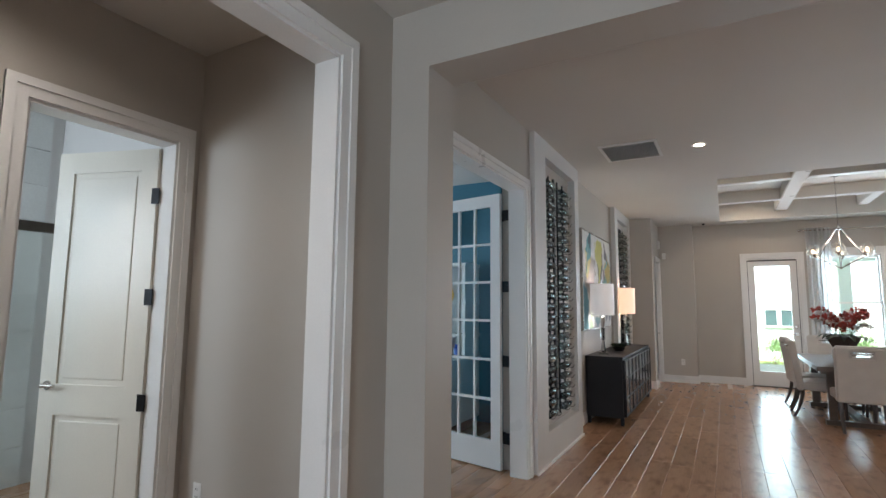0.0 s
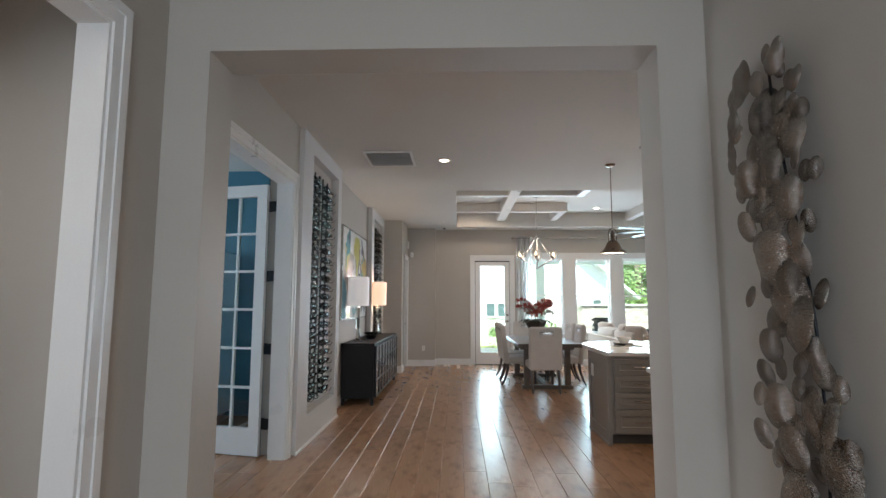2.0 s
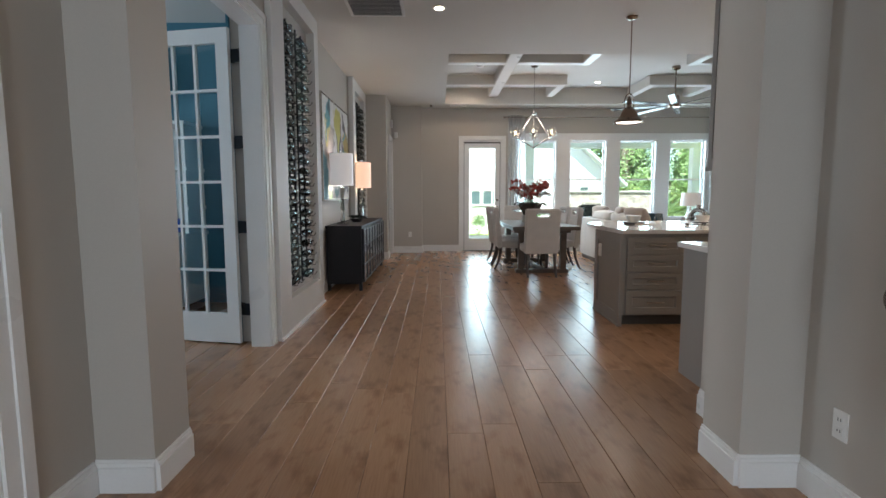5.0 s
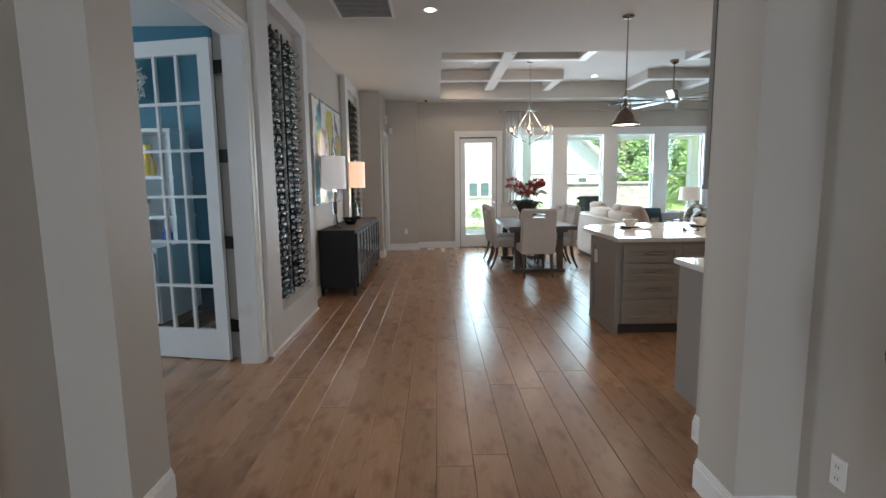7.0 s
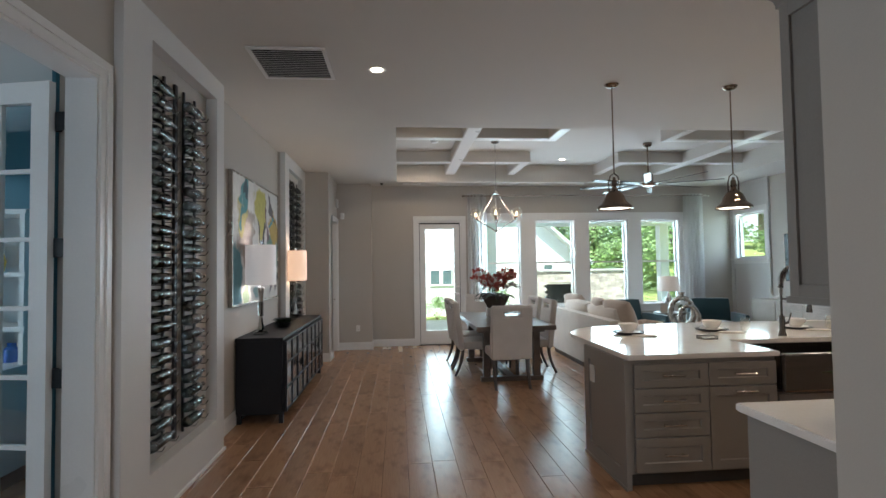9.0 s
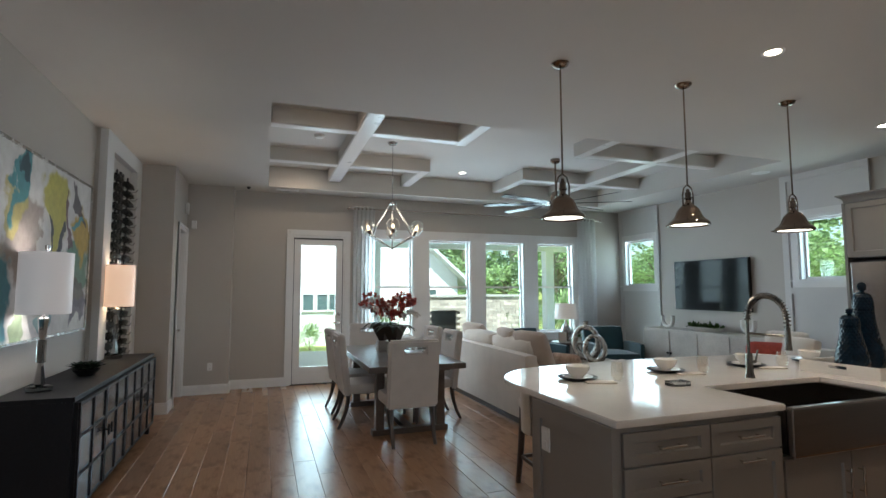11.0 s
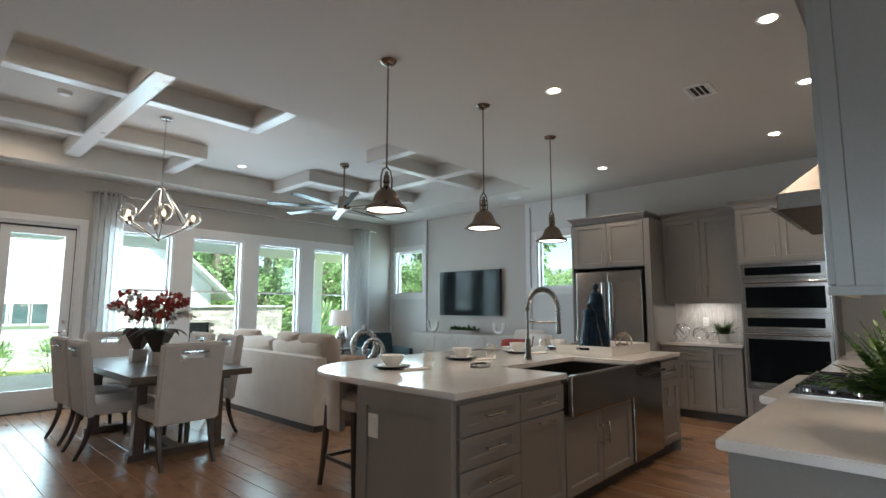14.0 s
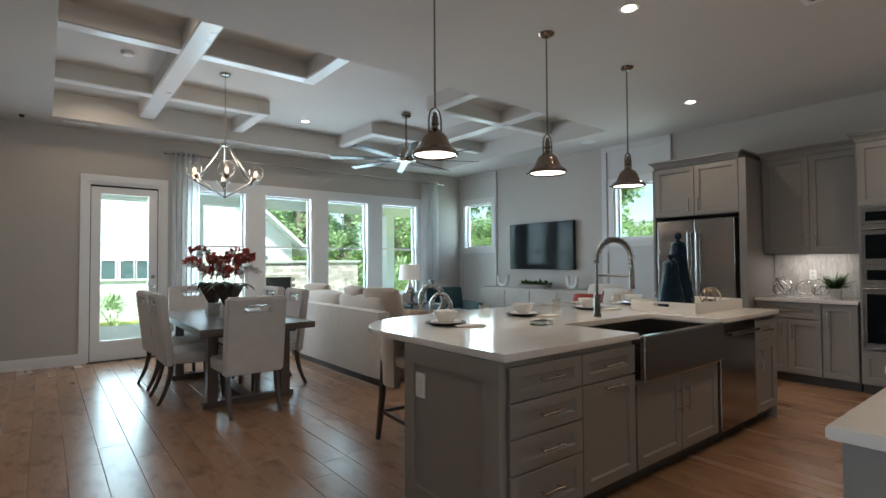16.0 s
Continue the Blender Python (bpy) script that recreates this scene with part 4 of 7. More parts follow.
# ---- dining ----
def dining_chair(m):
    """An upholstered parsons chair facing +y with a handle slot in its back."""
    c = thing("dining_chair", "beige upholstered dining chair with dark curved legs", "chair", m, "chairs round the dining table")
    part("seat", pad(bmesh.new(), -0.25, -0.21, 0.36, 0.25, 0.29, 0.49, 0.04, crown=0.012), M_FABRIC, c, smooth=True)
    bm = bmesh.new()
    lean = pose(0, -0.235, 0.36, 7, 0, 0)
    xs, zs = (-0.262, -0.11, 0.11, 0.262), (0.0, 0.55, 0.61, 0.68)
    grid = [[[bm.verts.new((x, y, z)) for z in zs] for x in xs] for y in (-0.042, 0.042)]
    f, r = grid
    for i in range(3):
        for k in range(3):
            if (i, k) != (1, 1):
                bm.faces.new((f[i][k], f[i + 1][k], f[i + 1][k + 1], f[i][k + 1]))
                bm.faces.new((r[i][k + 1], r[i + 1][k + 1], r[i + 1][k], r[i][k]))
        for a, b in (((i, 0), (i + 1, 0)), ((i, 3), (i + 1, 3)), ((0, i), (0, i + 1)), ((3, i), (3, i + 1))):
            bm.faces.new((f[a[0]][a[1]], r[a[0]][a[1]], r[b[0]][b[1]], f[b[0]][b[1]]))
    for a, b in (((1, 1), (2, 1)), ((2, 1), (2, 2)), ((2, 2), (1, 2)), ((1, 2), (1, 1))):
        bm.faces.new((f[a[0]][a[1]], r[a[0]][a[1]], r[b[0]][b[1]], f[b[0]][b[1]]))
    bmesh.ops.recalc_face_normals(bm, faces=bm.faces[:])
    sharp = [e for e in bm.edges if len(e.link_faces) == 2 and e.calc_face_angle() > 1]
    bmesh.ops.bevel(bm, geom=sharp, offset=0.018, segments=3, affect="EDGES")
    bmesh.ops.transform(bm, matrix=lean, verts=bm.verts[:])
    back = part("backrest", bm, M_FABRIC, c, smooth=True)
    part("handle", boxes((-0.105, -0.235 - 0.135, 0.945, 0.105, -0.235 - 0.04, 0.958)), M_SILVER, back, "satin metal handle plate in the back")
    for sx in (-1, 1):
        for sy in (-1, 1):
            y0, y1 = (-0.22, -0.33) if sy < 0 else (0.24, 0.25)
            pts = [(sx * 0.215, y0 + (y1 - y0) * (1 - u) ** 2, 0.38 * u) for u in (0, 0.25, 0.5, 0.75, 1.0)]
            part("leg", tube(bmesh.new(), pts, [0.017, 0.020, 0.023, 0.026, 0.028], 6), M_LEG, c, smooth=False)
    return c


first = dining_chair(pose(1.44, 7.90, 0, 0, 0, 2))
for x, y, rz in ((1.16, 8.68, -90), (1.16, 9.42, -86), (1.95, 8.68, 90), (1.95, 9.42, 93), (1.5, 10.05, 180)):
    copy_thing(first, pose(x, y, 0, 0, 0, rz))
tb = thing("dining_table", "dark smoked-wood trestle dining table", "table", Matrix.Translation((1.55, 8.82, 0)))
part("tabletop", boxes((-0.52, -1.07, 0.70, 0.52, 1.07, 0.76), bev=0.006), M_DKWOOD, tb)
for sy in (-0.72, 0.72):
    for sx in (-0.34, 0.34):
        part("leg", boxes((sx - 0.045, sy - 0.045, 0.06, sx + 0.045, sy + 0.045, 0.70), bev=0.004), M_DKWOOD, tb)
    part("foot", boxes((-0.42, sy - 0.05, 0, 0.42, sy + 0.05, 0.06), bev=0.004), M_DKWOOD, tb)
    part("cross_bar", boxes((-0.45, sy - 0.04, 0.64, 0.45, sy + 0.04, 0.70)), M_DKWOOD, tb)
part("stretcher", boxes((-0.05, -0.67, 0.0, 0.05, 0.67, 0.055), bev=0.004), M_DKWOOD, tb)


# ---- living ----
so = thing("sofa", "cream upholstered sofa seen from its back", "sofa", pose(2.78, 9.03, 0, 0, 0, -90))
# local x runs along -y, local y towards +x
part("base", pad(bmesh.new(), -1.25, 0.02, 0.07, 1.25, 0.95, 0.42, 0.03), M_SOFA, so, smooth=True)
part("backrest", pad(bmesh.new(), -1.27, 0.0, 0.07, 1.27, 0.17, 0.80, 0.03), M_SOFA, so, smooth=True)
for x0, x1 in ((-1.27, -1.09), (1.09, 1.27)):
    part("arm", pad(bmesh.new(), x0, 0.16, 0.07, x1, 0.95, 0.62, 0.04), M_SOFA, so, smooth=True)
for i in range(2):
    x0 = -1.08 + 1.08 * i
    part("seat_cushion", pad(bmesh.new(), x0 + 0.01, 0.18, 0.41, x0 + 1.07, 0.95, 0.56, 0.05, crown=0.02), M_SOFA, so, smooth=True)
    part("back_cushion", pad(bmesh.new(), x0 + 0.02, -0.10, -0.25, x0 + 1.06, 0.10, 0.27, 0.08, m=pose(0, 0.28, 0.69, 12, 0, 0), crown=0.07), M_SOFA, so, smooth=True)
part("plinth", boxes((-1.22, 0.04, 0, 1.22, 0.9, 0.072)), M_LEG, so, "dark recessed plinth")
for i, (px, rz) in enumerate(((0.88, 10), (0.28, -8), (-0.85, 8))):
    tagged(part("throw_pillow", pad(bmesh.new(), -0.29, -0.07, -0.25, 0.29, 0.07, 0.25, 0.068, crown=0.085), M_CUSH, smooth=True, at=pose(2.78, 9.03, 0, 0, 0, -90) @ pose(px, 0.33, 0.80, 20, 0, rz)), "sand-coloured linen throw pillow on the sofa", "pillow", "sofa pillows")


def armchair(m):
    c = thing("armchair", "deep teal velvet armchair on dark legs", "armchair", m, "teal armchairs")
    part("seat", pad(bmesh.new(), -0.36, -0.34, 0.16, 0.36, 0.38, 0.44, 0.05, crown=0.02), M_TEALF, c, smooth=True)
    part("backrest", pad(bmesh.new(), -0.38, -0.08, 0.0, 0.38, 0.08, 0.66, 0.05, m=pose(0, -0.36, 0.20, 10, 0, 0)), M_TEALF, c, smooth=True)
    for sx in (-1, 1):
        part("arm", pad(bmesh.new(), sx * 0.40 - 0.05, -0.36, 0.16, sx * 0.40 + 0.05, 0.36, 0.60, 0.04), M_TEALF, c, smooth=True)
        for sy in (-0.3, 0.3):
            part("leg", rods(((sx * 0.34, sy, 0.17), (sx * 0.36, sy * 1.08, 0), 0.022, 0.013)), M_LEG, c, smooth=True)
    return c


ac = armchair(pose(4.45, 10.45, 0, 0, 0, 190))
copy_thing(ac, pose(5.95, 10.35, 0, 0, 0, 165))
con = thing("media_console", "whitewashed wood console with four carved doors", "console", east(6.52, 10.18))
part("body", boxes((0, 0.0, 0.09, 2.42, 0.46, 0.865), bev=0.004), M_WASH, con)
part("plinth", boxes((0.03, 0.03, 0, 2.39, 0.44, 0.09)), M_WASH, con)
for i in range(4):
    d = part("door", boxes((0.03 + 0.595 * i, -0.016, 0.12, 0.03 + 0.595 * i + 0.575, 0, 0.83), bev=0.003), M_WASH, con)
    bm = bmesh.new()
    for k in range(14):
        zz = 0.15 + 0.047 * k
        for s in (0, 1):
            xa, xb = 0.05 + 0.595 * i + 0.267 * s, 0.05 + 0.595 * i + 0.267 * (s + 1)
            za, zb = (zz, zz + 0.03) if s == 0 else (zz + 0.03, zz)
            tube(bm, [(xa, -0.017, za), (xb, -0.017, zb)], 0.0045, 4)
    part("carving", bm, M_WASH, d)
    hx = 0.03 + 0.595 * i + (0.55 if i % 2 == 0 else 0.025)
    part("handle", turned((0, 0), (0.02, 0), (0.022, 0.012), (0, 0.014), seg=12), M_IRON, d, at=pose(hx, -0.017, 0.47, 90, 0, 0), smooth=True)
tv = thing("television", "large black flat television on the wall", "television", east(6.99, 9.83))
part("body", boxes((0, -0.06, 1.19, 1.47, 0.0, 2.03), bev=0.004), M_BLACK, tv)
part("screen", boxes((0.012, -0.064, 1.204, 1.458, -0.059, 2.018)), M_BLKGLASS, tv, "glossy black screen")


# ---- sideboard wall ----
sb = thing("sideboard", "charcoal sideboard with framed mirrored doors", "sideboard", pose(-1.10, 6.57, 0, 0, 0, 90))
# local x runs along +y, local y towards -x, front at y = 0
part("body", boxes((0, 0.012, 0.09, 2.44, 0.465, 0.82)), M_DRESS, sb)
part("top", boxes((-0.012, 0.0, 0.82, 2.452, 0.47, 0.85), bev=0.003), M_DRESS, sb)
for lx, ly in ((0.03, 0.03), (2.41, 0.03), (0.03, 0.44), (2.41, 0.44)):
    part("foot", boxes((lx - 0.02, ly - 0.02, 0, lx + 0.02, ly + 0.02, 0.09)), M_DRESS, sb)
for i in range(4):
    x0 = 0.02 + 0.602 * i
    d = part("door", boxes((x0, -0.012, 0.11, x0 + 0.592, 0.011, 0.81)), M_IRON, sb)
    cols = (0.0, 0.30, 0.592)
    for a, b in zip(cols, cols[1:]):
        for zz0, zz1 in ((0.12, 0.33), (0.35, 0.58), (0.60, 0.80)):
            part("mirror_panel", boxes((x0 + a + 0.018, -0.017, zz0, x0 + b - 0.018, -0.011, zz1)), M_FOILED, d)
    bm = boxes((x0, -0.026, 0.11, x0 + 0.022, -0.013, 0.81), (x0 + 0.57, -0.026, 0.11, x0 + 0.592, -0.013, 0.81), (x0 + 0.289, -0.026, 0.11, x0 + 0.311, -0.013, 0.81))
    for zz in (0.11, 0.33, 0.58, 0.79):
        box(bm, x0 + 0.022, -0.024, zz, x0 + 0.57, -0.013, zz + 0.018)
    part("lattice", bm, M_IRON, d)
    hx = x0 + (0.56 if i % 2 == 0 else 0.03)
    part("handle", rods(((hx, -0.03, 0.50), (hx, -0.06, 0.50), 0.008), ((hx, -0.055, 0.46), (hx, -0.055, 0.54), 0.007)), M_BLACK, d, "", True)


def table_lamp(m, shade, label):
    l = thing("table_lamp", label, "lamp", m, "sideboard lamps")
    part("base", turned((0, 0), (0.075, 0), (0.075, 0.03), (0.07, 0.034), (0, 0.034), seg=20), M_BOTTLE, l, "clear crystal foot", True)
    part("stem", turned((0.02, 0.034), (0.035, 0.05), (0.018, 0.17), (0.014, 0.25), (0.02, 0.35), (0.034, 0.49), (0.012, 0.50), (0.008, 0.54), (0, 0.54), seg=6), M_CHROME, l, "faceted chrome stem")
    part("collar", turned((0.018, 0.19), (0.03, 0.195), (0.03, 0.34), (0.018, 0.345), seg=6), M_BOTTLE, l, "clear crystal collar")
    part("shade", turned((0.155, 0.52), (0.155, 0.94), (0.151, 0.94), (0.151, 0.524), (0.155, 0.52), seg=40), shade, l, smooth=True)
    part("finial", turned((0, 0.90), (0.008, 0.90), (0.008, 0.955), (0.016, 0.96), (0.016, 0.99), (0, 0.995), seg=12), M_CHROME, l, smooth=True)
    part("spider", rods(((-0.152, 0, 0.92), (0.152, 0, 0.92), 0.004), ((0, -0.152, 0.92), (0, 0.152, 0.92), 0.004), ((0, 0, 0.54), (0, 0, 0.92), 0.005), seg=6), M_CHROME, l)
    return l


table_lamp(Matrix.Translation((-1.40, 6.87, 0.85)), M_SHADEL, "chrome and crystal table lamp with a lit white drum shade")
table_lamp(Matrix.Translation((-1.40, 8.68, 0.85)), M_SHADEW, "chrome and crystal table lamp with a warm lit drum shade")

lamp("lamp_bulb", "POINT", Matrix.Translation((-1.40, 6.87, 1.58)), 4, (1, 0.93, 0.88), 0.04)
lamp("lamp_bulb", "POINT", Matrix.Translation((-1.40, 8.68, 1.58)), 5, (1, 0.72, 0.46), 0.04)

# ---- lights and ceiling fittings ----


def recessed(x, y, z, power=6, wide=130):
    l = thing("recessed_light", "round white recessed ceiling light, switched on", "ceiling light", Matrix.Translation((x, y, z)), "recessed ceiling lights")
    part("trim_ring", turned((0.046, 0.0), (0.056, -0.004), (0.066, -0.006), (0.072, -0.004), (0.074, 0.0), seg=28), M_TRIM, l, smooth=True)
    part("lens", turned((0, -0.003), (0.046, -0.003), seg=24), M_LED, l, "glowing round lens")
    lamp("downlight", "SPOT", look((x, y, z - 0.02), (x, y, 0)), power, (1, 0.79, 0.58), 0.05, spot=wide, blend=0.8)


for x, y, z in ((-0.10, 5.45, ZC), (3.25, 5.06, ZC), (5.75, 5.82, ZC), (5.72, 3.92, ZC), (4.46, 3.485, ZC), (3.226, 3.52, ZC), (3.05, 10.3, ZU), (-0.14, 2.95, ZC)):
    recessed(x, y, z, 15 if x > 3 else 10)
for x, y in ((0.5, 7.55), (0.5, 10.35)):
    recessed(x, y, ZU, 9, 172)


def grille(name, x0, y0, x1, y1, n, label, along="x", mat=M_TRIM):
    g = thing(name, label, "vent", Matrix.Translation((x0, y0, ZC)))
    w, d = x1 - x0, y1 - y0
    part("frame", boxes((0, 0, -0.012, 0.03, d, 0), (w - 0.03, 0, -0.012, w, d, 0), (0.03, 0, -0.012, w - 0.03, 0.03, 0), (0.03, d - 0.03, -0.012, w - 0.03, d, 0)), mat, g)
    part("backing", boxes((0.03, 0.03, -0.003, w - 0.03, d - 0.03, -0.001)), M_BLACK, g, "dark duct behind the slats")
    for i in range(n):
        u = 0.04 + (d - 0.08) * i / (n - 1)
        part("slat", box(bmesh.new(), 0.03, -0.009, -0.0015, w - 0.03, 0.009, 0.0015, m=pose(0, u, -0.008, 32, 0, 0)), mat, g)


grille("ceiling_vent", -1.03, 5.05, -0.46, 5.66, 16, "white ceiling return-air grille with slats")
grille("ceiling_vent", 3.92, 4.06, 4.20, 4.26, 4, "small square ceiling supply vent")
grille("ceiling_vent", 0.15, 10.98, 0.50, 11.08, 5, "narrow ceiling supply vent near the garden wall")
sp = thing("ceiling_speaker", "round white flush ceiling speaker", "speaker", Matrix.Translation((6.45, 7.7, ZC)))
part("grille", turned((0, -0.004), (0.10, -0.006), (0.115, 0.0), seg=28), M_TRIM, sp, smooth=True)
sm = thing("smoke_detector", "round white smoke detector in the ceiling tray", "smoke detector", Matrix.Translation((0.62, 9.0, ZU)))
part("body", turned((0, -0.035), (0.045, -0.034), (0.06, -0.02), (0.065, 0.0), seg=24), M_TRIM, sm, smooth=True)
se = thing("ceiling_sensor", "small black ceiling camera dome", "sensor", Matrix.Translation((-0.25, 11.0, ZC)))
part("body", turned((0, -0.035), (0.02, -0.03), (0.027, -0.012), (0.03, 0), seg=16), M_BLACK, se, smooth=True)


def pendant(m):
    p = thing("pendant_light", "antique nickel dome pendant light on a rod", "pendant light", m, "island pendants")
    part("canopy", turned((0, -0.03), (0.03, -0.03), (0.055, -0.018), (0.065, 0), seg=28), M_PEND, p, smooth=True)
    part("loop", rods(((0, 0, -0.03), (0, 0, -0.06), 0.005)), M_PEND, p)
    part("rod", rods(((0, 0, -0.055), (0, 0, -0.80), 0.0065)), M_PEND, p, smooth=True)
    part("yoke", tube(tube(bmesh.new(), [(-0.05, 0, -0.975), (-0.052, 0, -0.88), (-0.035, 0, -0.825), (0, 0, -0.80)], 0.006, 8), [(0.05, 0, -0.975), (0.052, 0, -0.88), (0.035, 0, -0.825), (0, 0, -0.80)], 0.006, 8), M_PEND, p, smooth=True)
    part("neck", turned((0, -0.835), (0.012, -0.835), (0.014, -0.86), (0.022, -0.862), (0.022, -0.90), (0.028, -0.902), (0.028, -0.915), (0.02, -0.92), (0.02, -0.935), (0.026, -0.945)), M_PEND, p, smooth=True)
    bell = turned((0.026, -0.945), (0.032, -0.953), (0.050, -0.966), (0.070, -0.986), (0.084, -1.012), (0.094, -1.040), (0.106, -1.062), (0.124, -1.078), (0.141, -1.090), (0.149, -1.098), (0.151, -1.106), (0.151, -1.117), (0.145, -1.12), (0.138, -1.108), (0.098, -1.066), (0.06, -1.0), (0.026, -0.955), seg=60)
    for v in bell.verts:
        if -1.085 < v.co.z < -0.97:
            k = 1 + 0.022 * math.cos(15 * math.atan2(v.co.y, v.co.x))
            v.co.x, v.co.y = v.co.x * k, v.co.y * k
    shade = part("shade", bell, M_PEND, p, "fluted bell shade", smooth=True)
    part("diffuser", turned((0, -1.118), (0.137, -1.109), seg=32), glow_pend, p, "glowing frosted diffuser")
    for a in (0, 120, 240):
        c, s = math.cos(radians(a)), math.sin(radians(a))
        part("latch", rods(((0.143 * c, 0.143 * s, -1.11), (0.170 * c, 0.170 * s, -1.108), 0.006), seg=8), M_PEND, shade)
    return p


glow_pend = glow("pendant_diffuser", (1, 0.94, 0.82), 2.2)
PX = (1.975, 3.095, 4.237)
p0 = pendant(Matrix.Translation((PX[0], 5.69, ZC)))
for x in PX[1:]:
    copy_thing(p0, Matrix.Translation((x, 5.69, ZC)))
for x in PX:
    lamp("pendant_bulb", "SPOT", look((x, 5.69, 2.015), (x, 5.69, 0)), 6, (1, 0.86, 0.68), 0.09, spot=150, blend=0.7)

ch = thing("chandelier", "chrome frame chandelier with six clear glass globes", "chandelier", Matrix.Translation((1.56, 9.02, 0)))
part("canopy", turned((0, ZU - 0.028), (0.05, ZU - 0.026), (0.065, ZU - 0.012), (0.065, ZU), seg=28), M_CHROME, ch, smooth=True)
bm = bmesh.new()
for i in range(21):
    z = ZU - 0.03 - i * 0.036
    a = 0 if i % 2 else math.pi / 2
    tube(bm, [(0.009 * math.cos(t) * math.cos(a), 0.009 * math.cos(t) * math.sin(a), z - 0.02 + 0.022 * math.sin(t)) for t in [2 * math.pi * k / 10 for k in range(10)]], 0.0025, 5, True)
part("chain", bm, M_CHROME, ch, smooth=True)
part("hub", turned((0, 2.70), (0.012, 2.70), (0.014, 2.672), (0.046, 2.668), (0.05, 2.655), (0.04, 2.64), (0.02, 2.635), (0, 2.635)), M_CHROME, ch, smooth=True)
for k in range(6):
    a = radians(60 * k + 18)
    c, s = math.cos(a), math.sin(a)
    arm = part("arm", rods(((0.035 * c, 0.035 * s, 2.645), (0.315 * c, 0.315 * s, 2.235), 0.0065), ((0.315 * c, 0.315 * s, 2.235), (0.015 * c, 0.015 * s, 2.075), 0.0065)), M_CHROME, ch, smooth=True)
    d = Vector((0.42 * c, 0.42 * s, 0.9)).normalized()
    o = Vector((0.318 * c, 0.318 * s, 2.238))
    part("socket", rods((o, o + d * 0.045, 0.024, 0.03)), M_CHROME, arm, smooth=True)
    bm = bmesh.new()
    bmesh.ops.create_uvsphere(bm, u_segments=24, v_segments=14, radius=0.082, matrix=Matrix.Translation(o + d * 0.10))
    g = part("globe", bm, M_BULBGLASS, arm, "clear glass globe", True)
    g.visible_shadow = False
    bm = bmesh.new()
    bmesh.ops.create_uvsphere(bm, u_segments=10, v_segments=8, radius=0.019, matrix=Matrix.Translation(o + d * 0.085) @ Matrix.Diagonal((1, 1, 1.6, 1)))
    part("bulb", bm, M_BULB, arm, "glowing small bulb", True)
part("finial", turned((0, 2.05), (0.014, 2.056), (0.02, 2.066), (0.016, 2.082), (0, 2.09), seg=12), M_CHROME, ch, smooth=True)
lamp("chandelier_light", "POINT", Matrix.Translation((1.56, 9.02, 2.40)), 4.5, (1, 0.84, 0.66), 0.12)

M_FAN = material("dark_bronze_blade", (0.045, 0.04, 0.037), 0.24, 0.3, 0.05, 4, 60, 0.0)
fan = thing("ceiling_fan", "dark bronze ceiling fan with eight slim blades, still", "ceiling fan", Matrix.Translation((4.03, 9.05, 0)))
part("canopy", turned((0, ZU - 0.06), (0.05, ZU - 0.06), (0.07, ZU - 0.04), (0.07, ZU), seg=28), M_PEND, fan, smooth=True)
part("downrod", rods(((0, 0, ZU - 0.05), (0, 0, 2.95), 0.014)), M_PEND, fan, smooth=True)
part("motor", turned((0, 2.97), (0.05, 2.97), (0.07, 2.95), (0.075, 2.90), (0.075, 2.83), (0.11, 2.82), (0.115, 2.79), (0.09, 2.765), (0, 2.76), seg=32), M_PEND, fan, smooth=True)
for k in range(8):
    m = pose(0, 0, 2.80, 0, 0, 45 * k + 17)
    b = part("blade", box(bmesh.new(), 0.16, -0.05, -0.004, 1.06, 0.05, 0.004, 0.003, m=pose(0, 0, 0, 12, 0, 0)), M_FAN, fan, at=m)
    part("bracket", boxes((0.09, -0.018, -0.006, 0.20, 0.018, 0.0)), M_PEND, b)

# curtains
rodob = thing("curtain_rod", "thin dark curtain rod with finials above the windows", "curtain rod")
part("rod", rods(((1.36, YB - 0.09, 2.93), (6.42, YB - 0.09, 2.93), 0.011)), M_NICKEL, rodob, smooth=True)
for x in (1.34, 6.44):
    part("finial", turned((0, -0.03), (0.02, -0.02), (0.024, 0), (0.02, 0.02), (0, 0.03), seg=14), M_NICKEL, rodob, at=pose(x, YB - 0.09, 2.93, 0, 90, 0), smooth=True)
for x in (1.42, 3.75, 6.38):
    part("bracket", rods(((x, YB, 2.95), (x, YB - 0.09, 2.93), 0.008)), M_NICKEL, rodob)


def curtain(x0, x1):
    c = thing("curtain", "sheer white grommet curtain hanging in folds", "curtain", Matrix.Translation((x0, YB - 0.09, 0)), "window curtains")
    bm = bmesh.new()
    n, w = 60, x1 - x0
    cols = []
    for i in range(n + 1):
        u = i / n
        cols.append([bm.verts.new((w * u, 0.045 * math.sin(2 * math.pi * u * 5.5) * (0.75 + 0.25 * k / 6) + 0.006 * math.sin(9 * u + k), 2.97 - (2.95) * k / 6)) for k in range(7)])
    for a, b in zip(cols, cols[1:]):
        for k in range(6):
            bm.faces.new((a[k], b[k], b[k + 1], a[k + 1]))
    ob = part("panel", bm, M_CURTAIN, c, smooth=True)
    ob.modifiers.new("thick", "SOLIDIFY").thickness = 0.0015
    for i in range(6):
        u = w * (i + 0.5) / 6
        part("grommet", tube(bmesh.new(), [(u, 0.022 * math.cos(t), 2.93 + 0.022 * math.sin(t)) for t in [2 * math.pi * k / 14 for k in range(14)]], 0.004, 6, True), M_NICKEL, c, "metal ring", True)


